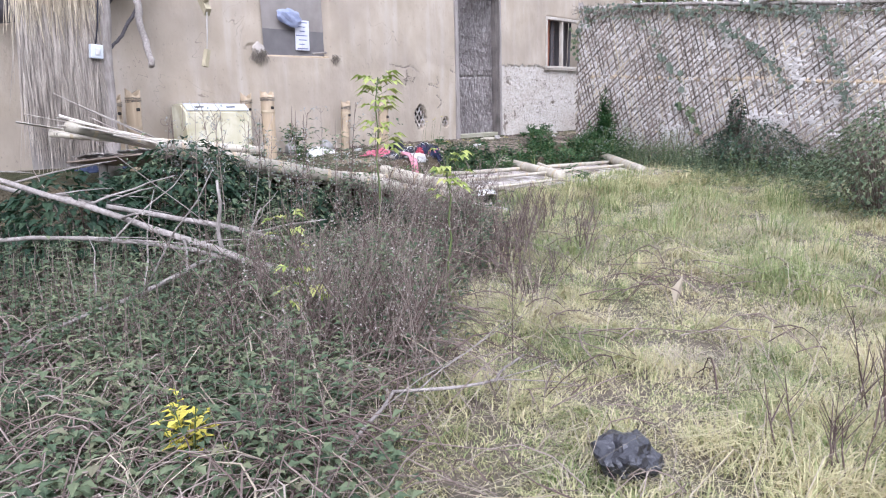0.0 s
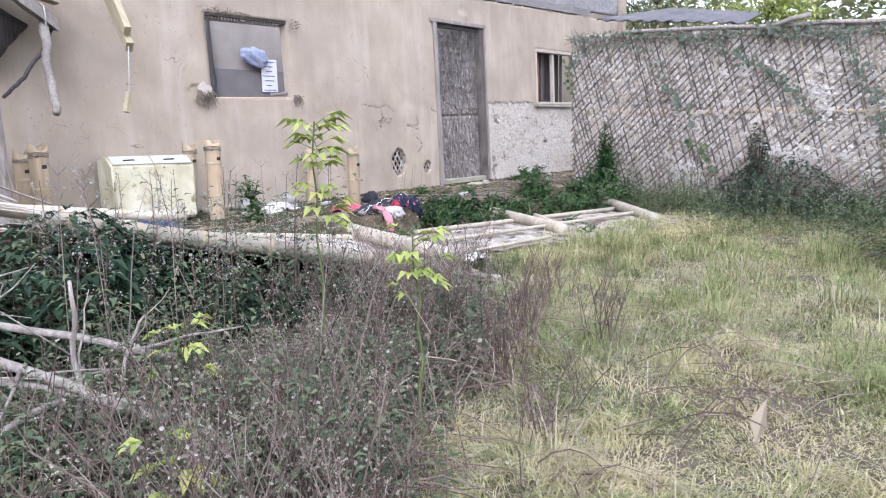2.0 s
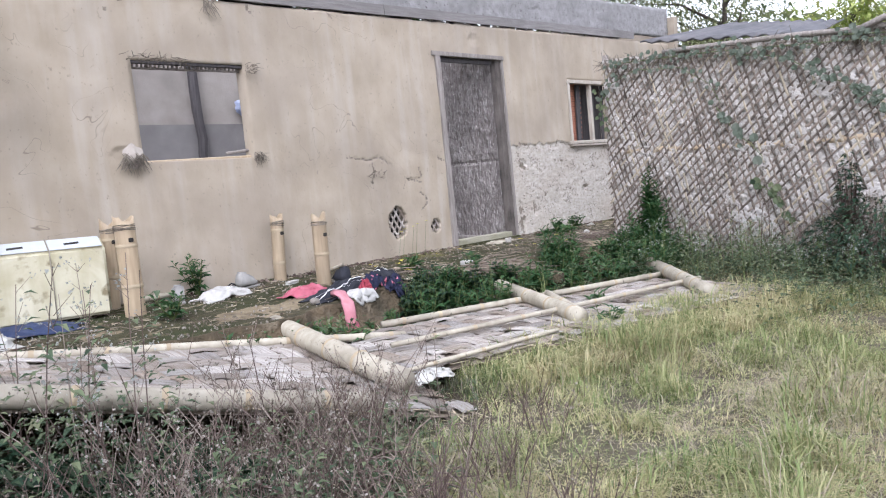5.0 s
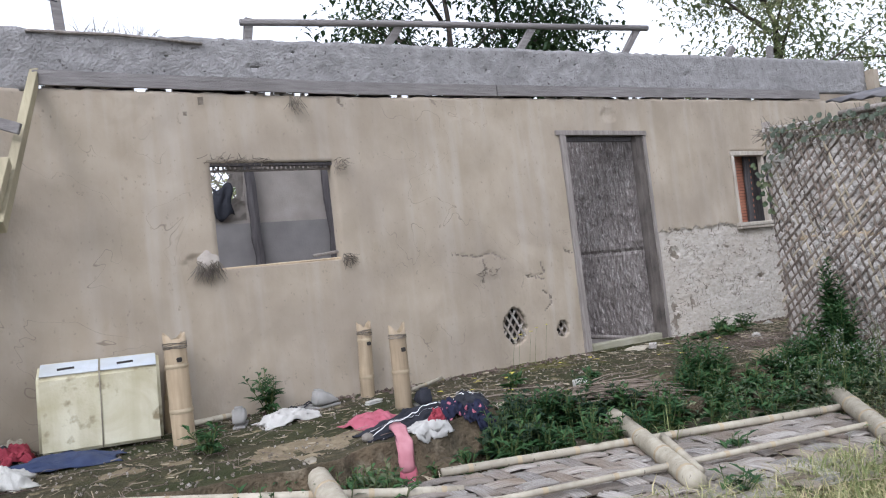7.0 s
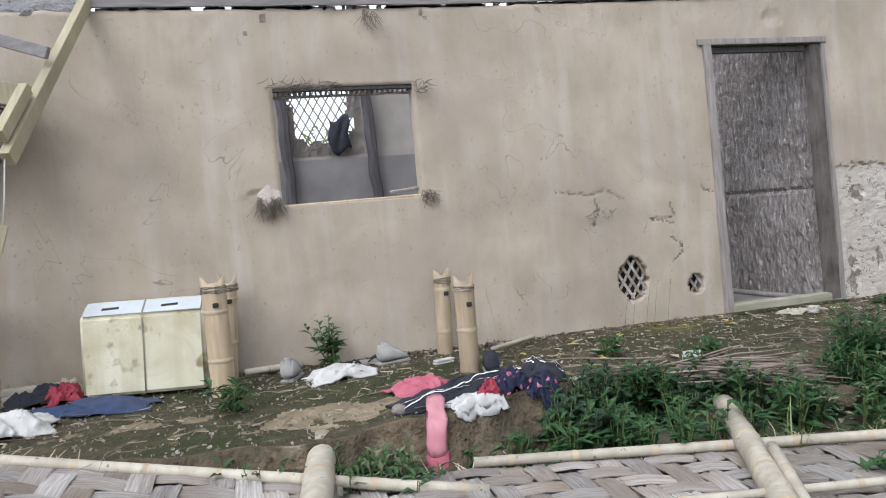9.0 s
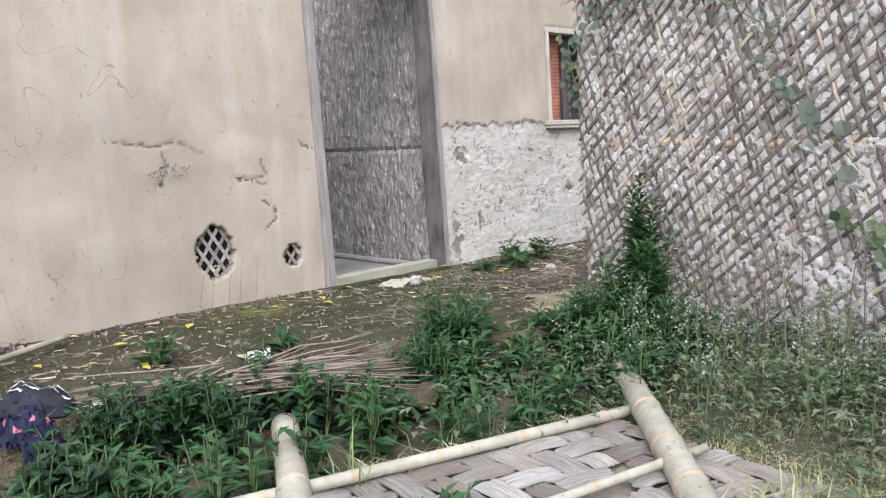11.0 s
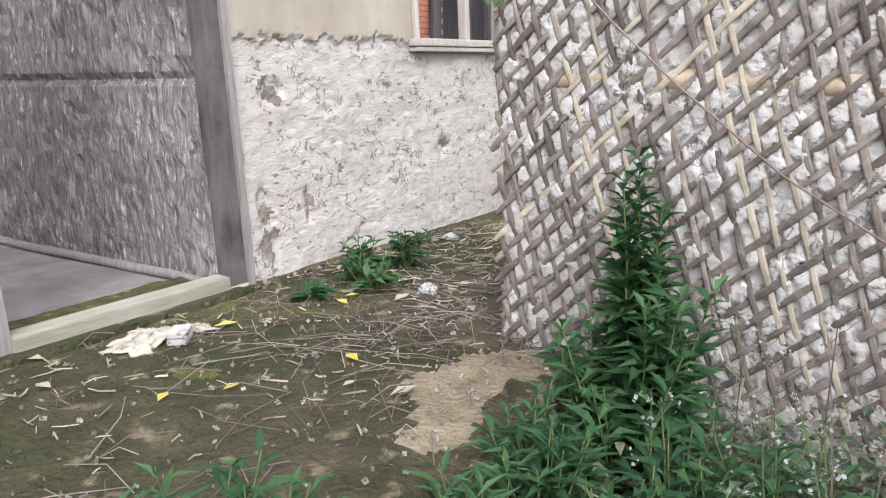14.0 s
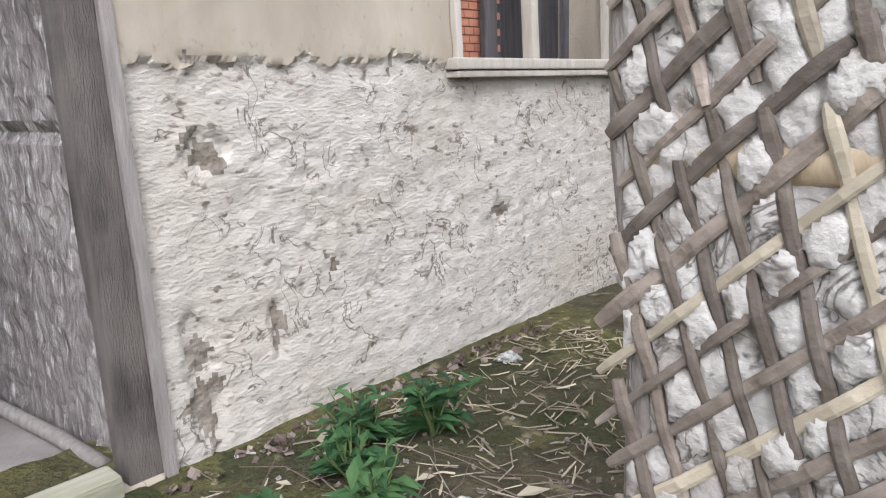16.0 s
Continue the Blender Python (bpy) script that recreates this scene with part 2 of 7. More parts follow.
M["whiteplastic"] = mat("white_plastic", (0.48, 0.47, 0.43), (0.62, 0.61, 0.57), 9, 0.4, 0.3, 90, c=(0.45, 0.43, 0.38), cscale=6, cmix=0.5, trans=0.2)
M["pink"] = mat("pink_cloth", (0.36, 0.09, 0.125), (0.46, 0.15, 0.19), 9, 0.9, 0.4, 220, c=(0.27, 0.06, 0.08), cscale=6)
M["rose"] = mat("rose_cloth", (0.42, 0.17, 0.20), (0.50, 0.25, 0.27), 9, 0.9, 0.4, 220, c=(0.33, 0.11, 0.13), cscale=8)
M["redcloth"] = mat("dark_red_cloth", (0.24, 0.03, 0.05), (0.36, 0.06, 0.08), 9, 0.9, 0.3, 220)
M["navy"] = mat("black_tracksuit", (0.012, 0.013, 0.018), (0.028, 0.03, 0.038), 9, 0.8, 0.3, 220)
M["stripe"] = mat("white_stripe", (0.60, 0.60, 0.60), (0.72, 0.72, 0.72), 9, 0.8, 0.2, 220)
M["blue"] = mat("navy_blue_cloth", (0.02, 0.03, 0.07), (0.04, 0.055, 0.11), 9, 0.9, 0.3, 220, c=(0.08, 0.09, 0.12), cmix=0.4, cscale=5)
M["floral"] = mat("floral_cloth", (0.010, 0.013, 0.032), (0.022, 0.024, 0.05), 9, 0.9, 0.2, 200, d=(0.42, 0.14, 0.18), dscale=22, dlow=0.60, dhigh=0.63)
M["tan"] = mat("tan_card", (0.34, 0.305, 0.235), (0.45, 0.41, 0.325), 9, 0.9, 0.2, 100)
M["grey"] = mat("grey_rubber", (0.20, 0.195, 0.18), (0.30, 0.29, 0.27), 9, 0.7, 0.2, 100)
M["paper"] = mat("white_paper", (0.66, 0.67, 0.70), (0.74, 0.75, 0.78), 9, 0.9, 0.1, 100)
M["ink"] = mat("blue_ink", (0.10, 0.12, 0.25), (0.14, 0.16, 0.30), 9, 0.9, 0.0, 100)
M["bagblue"] = mat("pale_blue_plastic", (0.30, 0.34, 0.48), (0.44, 0.48, 0.60), 9, 0.3, 0.4, 60, trans=0.3)
# near-black that stands for the shade inside holes and slots
M["shadow"] = mat("recess_shade", (0.02, 0.018, 0.016), (0.04, 0.036, 0.032), 9, 0.95, 0.3, 60)
M["grass"] = leaf_mat("lawn_grass", [(0.08, 0.13, 0.045), (0.18, 0.23, 0.085), (0.34, 0.345, 0.16), (0.60, 0.545, 0.32), (0.46, 0.395, 0.23), (0.27, 0.21, 0.13)], 0.5, 1.5, 0.6, 0.35)
M["greengrass"] = leaf_mat("green_grass", [(0.10, 0.14, 0.05), (0.18, 0.23, 0.085), (0.30, 0.32, 0.14), (0.43, 0.39, 0.22)], 0.4, 1.3)
M["herb"] = leaf_mat("green_herb", [(0.016, 0.048, 0.020), (0.03, 0.078, 0.028), (0.05, 0.115, 0.04), (0.085, 0.155, 0.055)], 0.4, 2.5)
M["dull"] = leaf_mat("dull_leaves", [(0.028, 0.048, 0.027), (0.058, 0.09, 0.048), (0.105, 0.14, 0.075), (0.17, 0.195, 0.105), (0.19, 0.155, 0.11)], 0.4, 2.0)
M["darkleaf"] = leaf_mat("dark_shrub_leaves", [(0.010, 0.025, 0.014), (0.018, 0.042, 0.022), (0.03, 0.06, 0.03), (0.055, 0.08, 0.04)], 0.35, 2.0)
M["lime"] = leaf_mat("yellow_green_leaves", [(0.16, 0.22, 0.05), (0.25, 0.31, 0.075), (0.35, 0.39, 0.12), (0.43, 0.41, 0.15)], 0.3, 4.0)
M["yellowleaf"] = leaf_mat("yellow_leaves", [(0.40, 0.36, 0.06), (0.55, 0.48, 0.08), (0.62, 0.56, 0.14)], 0.3, 5.0)
M["twig"] = leaf_mat("dry_twigs", [(0.07, 0.047, 0.04), (0.12, 0.085, 0.072), (0.20, 0.158, 0.132), (0.36, 0.31, 0.26)], 0.3, 2.0, 0.85, 0.05)
M["palestalk"] = leaf_mat("pale_dry_stalks", [(0.22, 0.18, 0.13), (0.34, 0.29, 0.21), (0.46, 0.41, 0.31)], 0.3, 2.0, 0.85, 0.1)
M["fluff"] = leaf_mat("seed_heads", [(0.13, 0.105, 0.08), (0.24, 0.21, 0.17), (0.46, 0.43, 0.39)], 0.2, 3.0, 0.9, 0.3)
M["whiteflower"] = leaf_mat("white_flowers", [(0.24, 0.25, 0.22), (0.42, 0.43, 0.40)], 0.2, 3.0, 0.8, 0.3)
M["treeleaf"] = leaf_mat("tree_leaves", [(0.014, 0.03, 0.014), (0.025, 0.05, 0.02), (0.045, 0.075, 0.03), (0.09, 0.11, 0.045)], 0.4, 0.6)
# pale slope growth, lightened further so its colour carries the distant haze
M["hill"] = leaf_mat("hazed_hillside_growth", [(0.12, 0.16, 0.08), (0.19, 0.23, 0.11), (0.28, 0.29, 0.15), (0.36, 0.34, 0.20)], 0.5, 0.25)
M["ivy"] = leaf_mat("grey_green_creeper", [(0.09, 0.12, 0.08), (0.13, 0.16, 0.12), (0.18, 0.20, 0.16)], 0.3, 3.0)
M["weedgrass"] = leaf_mat("weed_grass", [(0.04, 0.06, 0.03), (0.08, 0.10, 0.052), (0.15, 0.155, 0.09), (0.26, 0.23, 0.16)], 0.4, 1.6)

# ---- mesh helpers ----
def mesh_of(name, verts, faces, smooth=False):
    me = bpy.data.meshes.new(name)
    me.from_pydata([tuple(v) for v in verts], [], faces)
    if smooth:
        me.polygons.foreach_set("use_smooth", [True] * len(me.polygons))
    me.update()
    return me


def part(name, data, material, parent=None, label=""):
    """One mesh object, from a bmesh or a mesh, under a thing or part."""
    if isinstance(data, bmesh.types.BMesh):
        me = bpy.data.meshes.new(name)
        data.to_mesh(me)
        data.free()
    else:
        me = data
    if not me.materials and material:
        me.materials.append(material)
    ob = new(name, me)
    if parent:
        ob.parent = parent
    return tagged(ob, label) if label else ob


def thing(name, label, category, at=None, group="", kind=""):
    e = new(name)
    e.empty_display_size = 0.1
    if at is not None:
        e.matrix_basis = at
    return tagged(e, label, category, group, kind)


def add_box(bm, size, m=Matrix(), bevel=0.0, jitter=0.0, rnd=None):
    r = bmesh.ops.create_cube(bm, size=1.0, matrix=m @ Matrix.Diagonal((*size, 1)))
    vs = r["verts"]
    if jitter:
        for v in vs:
            v.co += Vector([(rnd or random).uniform(-jitter, jitter) for _ in range(3)])
    if bevel:
        es = list({e for v in vs for e in v.link_edges})
        bmesh.ops.bevel(bm, geom=es, offset=bevel, segments=2, affect="EDGES", profile=0.6)
    return bm


def box(size, m=Matrix(), bevel=0.0, jitter=0.0, rnd=None):
    return add_box(bmesh.new(), size, m, bevel, jitter, rnd)


def tube_data(points, radii, n=8, cap=True):
    pts = [Vector(p) for p in points]
    verts, faces = [], []
    up = Vector((0.13, 0.31, 0.94))
    d0 = (pts[-1] - pts[0]).normalized()
    if abs(d0.dot(up)) > 0.9:
        up = Vector((0.9, 0.3, 0.1))
    for i, p in enumerate(pts):
        d = (pts[min(i + 1, len(pts) - 1)] - pts[max(i - 1, 0)]).normalized()
        s = d.cross(up).normalized()
        u = s.cross(d)
        for k in range(n):
            a = 2 * math.pi * k / n
            verts.append(p + (s * math.cos(a) + u * math.sin(a)) * radii[i])
    for i in range(len(pts) - 1):
        for k in range(n):
            k2 = (k + 1) % n
            faces.append((i * n + k, i * n + k2, (i + 1) * n + k2, (i + 1) * n + k))
    if cap:
        faces.append(tuple(range(n))[::-1])
        faces.append(tuple(range((len(pts) - 1) * n, len(pts) * n)))
    return verts, faces


def tube(name, points, radii, n=8, cap=True, smooth=True):
    v, f = tube_data(points, radii, n, cap)
    me = mesh_of(name, v, f, smooth)
    return me


def joined(name, pieces, smooth=False):
    verts, faces = [], []
    for v, f in pieces:
        o = len(verts)
        verts += [tuple(x) for x in v]
        faces += [tuple(i + o for i in q) for q in f]
    return mesh_of(name, verts, faces, smooth)


def fbm(x, y, z=0.0, s=1.0, octaves=4):
    return noise.fractal(Vector((x * s, y * s, z * s)), 1.0, 2.0, octaves)


# ---- ground ----
WALL_Y, WALL_LEAN = 7.19, 0.04          # front face of the house wall, leaning back a little
FENCE_X, FENCE_LEAN = 9.87, -0.055      # face of the lattice screen, leaning to the yard
FENCE_END = 5.835
PLINTH = 0.43


def wall_y(z):
    return WALL_Y + WALL_LEAN * z


def fence_x(z):
    return FENCE_X + FENCE_LEAN * z


def plinth_edge(x):
    return 5.48 + 0.1 * math.sin(x * 2.1) + 0.12 * fbm(x, 3.1, 0, 1.7) + 0.25 * max(0, min(1, (x - 5.7) / 1.2)) - 0.45 * max(0, min(1, (x - 8.2) / 0.7)) + 0.6 * max(0, min(1, (3.6 - x) / 1.5))


def ground_z(x, y):
    xx, yy = max(-6, min(13, x)), max(-6, min(6, y))
    h = -0.07 + 0.022 * xx + 0.012 * yy
    h += 0.035 * fbm(x, y, 0.3, 0.9) + 0.015 * fbm(x, y, 7.1, 3.5)
    far = max(0.0, math.hypot(x - 5, y - 3) - 16)
    if x > 16:
        h += min(far * 0.16, 9.0)
    return h


def plinth_z(x, y):
    return PLINTH + 0.012 * fbm(x, y, 2.0, 2.2) + 0.006 * fbm(x, y, 5.0, 9) + 0.02 * (5 - x) / 5


def build_ground():
    def axis(lo, hi, step, far):
        near = list(np.arange(lo, hi + 1e-6, step))
        out, s, v = [], step, hi
        while v < far:
            s *= 1.6
            v += s
            out.append(v)
        neg, s, v = [], step, lo
        while v > -far:
            s *= 1.6
            v -= s
            neg.append(v)
        return neg[::-1] + near + out
    xs, ys = axis(-2.0, 11.0, 0.06, 900), axis(-1.5, 6.2, 0.06, 900)
    verts = [(x, y, ground_z(x, y)) for y in ys for x in xs]
    w = len(xs)
    faces = [(j * w + i, j * w + i + 1, (j + 1) * w + i + 1, (j + 1) * w + i) for j in range(len(ys) - 1) for i in range(w - 1)]
    tagged(part("ground", mesh_of("ground", verts, faces, True), M["soil"]), "bare brown soil of an overgrown yard", "ground", kind="structure")


def build_plinth():
    xs = np.arange(-1.0, 14.01, 0.022)
    rows = 92
    verts, faces = [], []
    for i, x in enumerate(xs):
        e = plinth_edge(x)
        for j in range(rows):
            if j < 8:           # the crumbling bank
                f = j / 8
                y = e - 0.22 * (1 - f) ** 1.6 + 0.03 * fbm(x, f, 1.0, 6)
                g = ground_z(x, y) - 0.05
                z = g + (plinth_z(x, y) - g) * (f ** 0.7) + 0.025 * fbm(x, f * 2, 4.0, 5)
            else:
                y = e + (7.6 - e) * (j - 8) / (rows - 9)
                z = plinth_z(x, y)
            verts.append((x, y, z))
    for i in range(len(xs) - 1):
        for j in range(rows - 1):
            a = i * rows + j
            faces.append((a, a + rows, a + rows + 1, a + 1))
    me = mesh_of("plinth", verts, faces, True)
    me.materials.append(M["plinth"])
    me.materials.append(M["bank"])
    me.materials.append(M["worn"])

    def bare(f):
        x, y = verts[f[0]][0], verts[f[0]][1]
        return any(((x - a) / p) ** 2 + ((y - b) / q) ** 2 < 0.8 + 1.4 * fbm(x, y, 8, 3.5) for a, b, p, q in ((5.35, 5.78, 0.55, 0.22), (9.48, 5.62, 0.42, 0.24), (4.4, 6.05, 0.3, 0.1)))
    me.materials.append(M["moss"])

    def mossy(f):
        x, y = verts[f[0]][0], verts[f[0]][1]
        return 7.5 < x < 11.8 and y > 6.95 - 0.75 * fbm(x, y, 15, 1.8) - 0.35 * fbm(x, y, 19, 7)
    idx = [2 if bare(f) else 3 if mossy(f) else 1 if (f[0] % rows) < 9 else 0 for f in faces]
    me.polygons.foreach_set("material_index", idx)
    tagged(part("plinth", me, None), "trodden earth veranda plinth with moss", "plinth", kind="structure")


build_ground()
build_plinth()

# ---- house wall ----
DOOR = (8.62, 9.76, 0.42, 2.60)
WIN1 = (5.17, 6.17, 1.55, 2.38)
WIN2 = (11.085, 12.36, 1.53, 2.41)
HOLES = ((7.82, 0.78, 0.135, 0.175), (8.37, 0.69, 0.075, 0.08))
WALL_TOP = 2.93


def eave(x):
    """Lower edge of the board over the wall."""
    return 2.955 + 0.02 * max(0.0, x - 6.5)


def upper_top(x):
    return 3.36 + 0.03 * max(0.0, x - 4.8)


FALLEN = ((9.90, 0.62, 0.05, 0.23), (10.17, 0.72, 0.025, 0.09), (10.0, 1.30, 0.07, 0.06), (11.35, 0.92, 0.05, 0.05))


def coat_gone(x, z):
    """True in the spots where the coat beside the door has fallen to the daub."""
    return any(((x - cx) / ca) ** 2 + ((z - cz) / cb) ** 2 < 0.5 + 2.2 * fbm(x, z, 6, 13) for cx, cz, ca, cb in FALLEN)


def coat_edge(x):
    """Height of the broken lower edge of the finishing coat."""
    return 1.555 + 0.05 * fbm(x, 0, 0, 2.0) + 0.035 * fbm(x, 9, 0, 9)


def rough_zone(x, z):
    """1 where the finishing coat has come off beside the door."""
    return 1.0 if x >= 9.74 and z < coat_edge(x) - 1e-6 else 0.0


CRACKS = (((7.22, 1.51), (7.49, 1.46), (7.63, 1.49), (7.79, 1.41)), ((7.98, 1.25), (8.21, 1.19)), ((7.54, 1.44), (7.56, 1.33), (7.51, 1.22)), ((8.02, 1.23), (8.13, 1.23), (8.22, 1.24), (8.19, 1.35)), ((8.18, 1.08), (8.26, 1.02), (8.26, 0.95), (8.18, 0.89)), ((8.49, 1.47), (8.52, 1.43), (8.58, 1.42)), ((5.15, 2.9), (5.17, 2.8)), ((6.28, 2.92), (6.31, 2.84)), ((5.0, 2.81), (5.05, 2.74)), ((9.95, 1.57), (10.07, 1.55), (10.1, 1.54)), ((10.38, 0.95), (10.43, 0.89), (10.4, 0.84)), ((10.77, 1.58), (10.75, 1.52)))


def crack_depth(x, z):
    """How deep the wall is split at a place, 0 to 1."""
    deep = 0.0
    for line in CRACKS:
        for (ax, az), (bx, bz) in zip(line, line[1:]):
            if min(ax, bx) - 0.06 < x < max(ax, bx) + 0.06 and min(az, bz) - 0.06 < z < max(az, bz) + 0.06:
                f = max(0.0, min(1.0, ((x - ax) * (bx - ax) + (z - az) * (bz - az)) / ((bx - ax) ** 2 + (bz - az) ** 2)))
                d = math.hypot(x - ax - f * (bx - ax), z - az - f * (bz - az))
                deep = max(deep, 1 - (d + 0.010 * fbm(x, z, 1, 45)) / (0.008 + 0.024 * max(0.0, fbm(x, z, 9, 15))))
    return deep


def build_wall():
    def lines(lo, hi, step, cuts):
        n = int((hi - lo) / step)
        v = [lo + (hi - lo) * i / n for i in range(n + 1)]
        for c in cuts:
            k = min(range(len(v)), key=lambda i: abs(v[i] - c))
            v[k] = c
        return v
    xs = lines(-1.0, 7.2, 0.03, (WIN1[0], WIN1[1])) + lines(7.215, DOOR[0], 0.015, ()) + lines(8.65, 9.72, 0.03, ()) + lines(9.733, 11.8, 0.0125, (DOOR[1], WIN2[0])) + lines(11.83, 14.0, 0.03, (WIN2[1],))
    zs = lines(0.30, 1.70, 0.016, (DOOR[2], WIN1[2], WIN2[2])) + lines(1.73, WALL_TOP, 0.03, (DOOR[3], WIN1[3], WIN2[3]))
    bm = bmesh.new()
    grid, wear = [], []
    for z_row in zs:
        row = []
        for x in xs:
            z = z_row
            if x >= 9.74 and abs(z - coat_edge(x)) < 0.008:
                z = coat_edge(x)
            r = rough_zone(x, z)
            y = wall_y(z) + 0.018 * fbm(x, z, 0, 0.8) + 0.004 * fbm(x, z, 3, 6)
            if r:
                crease = max(0.0, 0.10 - abs(fbm(x, z * 1.5, 11, 5.5))) / 0.10
                y += 0.016 + 0.005 * fbm(x, z * 1.7, 5, 8) + 0.004 * fbm(x, z, 8, 22) + 0.009 * crease * max(0.0, min(1.0, 0.5 + 3 * fbm(x, z, 21, 2.5)))
            for cx, cz, ca, cb in (*FALLEN, (5.0, 1.62, 0.08, 0.06), (9.3, 2.78, 0.10, 0.04)):
                q = ((x - cx) / ca) ** 2 + ((z - cz) / cb) ** 2
                if q < 1.0 + 0.8 * fbm(x, z, 6, 12):
                    y += 0.016 + 0.01 * fbm(x, z, 2, 25)
            if crack_depth(x, z):
                y += 0.012 * crack_depth(x, z)
            if z > 2.62:
                y += 0.006 * fbm(x, z, 14, 13) * min(1.0, (z - 2.62) / 0.08)
            if z < 0.62:
                y += 0.03 * (0.62 - z) * fbm(x, z, 1, 5)
            v = bm.verts.new((x, y, z + ((0.015 * fbm(x, 4, 0, 6) + eave(x) - 2.95) * max(0, (z - 2.5) / (WALL_TOP - 2.5)))))
            row.append(v)
            wear.append(r)
        grid.append(row)

    def inside(x, z):
        for o in (DOOR, WIN1, WIN2):
            if o[0] < x < o[1] and o[2] < z < o[3]:
                return True
        return any(((x - hx) / ra) ** 2 + ((z - hz) / rb) ** 2 < 1 + 0.35 * fbm(x, z, 2, 14) for hx, hz, ra, rb in HOLES)
    for j in range(len(zs) - 1):
        for i in range(len(xs) - 1):
            if not inside((xs[i] + xs[i + 1]) / 2, (zs[j] + zs[j + 1]) / 2):
                f = bm.faces.new((grid[j][i], grid[j][i + 1], grid[j + 1][i + 1], grid[j + 1][i]))
                mx, mz = (xs[i] + xs[i + 1]) / 2, (zs[j] + zs[j + 1]) / 2
                corners = {rough_zone(a, b) for a in (xs[i], xs[i + 1]) for b in (zs[j], zs[j + 1])}
                f.smooth = len(corners) == 1
                f.material_index = 2 if crack_depth(mx, mz) > 0.35 else ((2 if coat_gone(mx, mz) else 1) if rough_zone(mx, mz) else 0)
    edges = [e for e in bm.edges if e.is_boundary]
    r = bmesh.ops.extrude_edge_only(bm, edges=edges)
    for v in r["geom"]:
        if isinstance(v, bmesh.types.BMVert):
            v.co.y += 0.13
    for v in [v for v in bm.verts if not v.link_faces]:
        bm.verts.remove(v)
    # back face
    me = bpy.data.meshes.new("wall_front")
    bm.to_mesh(me)
    bm.free()
    me.materials.append(M["plaster"])
    me.materials.append(M["roughcast"])
    me.materials.append(M["fallen"])
    tagged(part("wall_front", me, None), "tan mud-plastered house wall with cracks and stains", "wall", kind="structure")


build_wall()


def slab(name, x0, x1, y0, y1, z0, z1, material, label, cat="wall"):
    return tagged(part(name, box((x1 - x0, y1 - y0, z1 - z0), pose((x0 + x1) / 2, (y0 + y1) / 2, (z0 + z1) / 2)), material), label, cat, kind="structure")


def build_upper():
    """Grey mud band over the wall, with pin holes, and the board under it."""
    rnd = random.Random(5)
    xs = np.arange(-1.0, 14.01, 0.05)
    n = 11
    holes = {(int((x + 1) / 0.05), j) for x, j in ((2.55, 4), (2.8, 6), (3.3, 5), (3.42, 3), (3.6, 6), (4.9, 5), (5.58, 3), (5.63, 3), (5.9, 7), (7.8, 4), (10.5, 4), (8.9, 6))}
    bm = bmesh.new()
    rows = []
    for x in xs:
        top = upper_top(x) + 0.02 * fbm(x, 1, 0, 4) + 0.012 * fbm(x, 1, 0, 17)
        low = eave(x) + (0.08 if x > 4.05 else -0.04)
        col = []
        for j in range(n):
            z = low + (top - low) * j / (n - 1)
            col.append(bm.verts.new((x, 7.315 + 0.012 * fbm(x, z, 1, 5) + 0.006 * fbm(x, z, 1, 20), z)))
        rows.append(col)
    for i in range(len(xs) - 1):
        for j in range(n - 1):
            if (i, j) in holes:
                c = rows[i][j].co.lerp(rows[i + 1][j + 1].co, 0.5)
                for v in (rows[i][j], rows[i + 1][j], rows[i + 1][j + 1], rows[i][j + 1]):
                    v.co = v.co.lerp(c, 0.45)
                continue
            bm.faces.new((rows[i][j], rows[i + 1][j], rows[i + 1][j + 1], rows[i][j + 1])).smooth = True
    r = bmesh.ops.extrude_edge_only(bm, edges=[e for e in bm.edges if e.is_boundary])
    for v in r["geom"]:
        if isinstance(v, bmesh.types.BMVert):
            v.co.y += 0.05
    tagged(part("wall_upper", bm, M["upper"]), "grey smoke-darkened mud band over the house wall", "wall", kind="structure")
    board = thing("trim", "long grey weathered board nailed over the wall head", "board", kind="structure")
    for a, b in ((4.02, 7.9), (7.91, 12.9)):
        v, f = [], []
        m = 24
        for i in range(m + 1):
            x = a + (b - a) * i / m
            for y, z in ((7.285, 0.0), (7.31, 0.0), (7.31, 0.105), (7.285, 0.105)):
                v.append((x, y, eave(x) + z + 0.006 * fbm(x, z * 9, 0, 3)))
        for i in range(m):
            for k in range(4):
                f.append((i * 4 + k, i * 4 + (k + 1) % 4, (i + 1) * 4 + (k + 1) % 4, (i + 1) * 4 + k))
        f += [(0, 1, 2, 3), tuple(m * 4 + k for k in (3, 2, 1, 0))]
        part("board", mesh_of("board", v, f), M["greywood"], board)
    # gaps of light between wall head and board are bridged by split sticks
    for i in range(190):
        x = 4.1 + rnd.random() * 8.4
        part("stick", box((rnd.uniform(0.02, 0.16), 0.02, 0.03), pose(x, 7.33, eave(x) - 0.012, 0, rnd.uniform(-8, 8))), M["oldwood"], board)


build_upper()

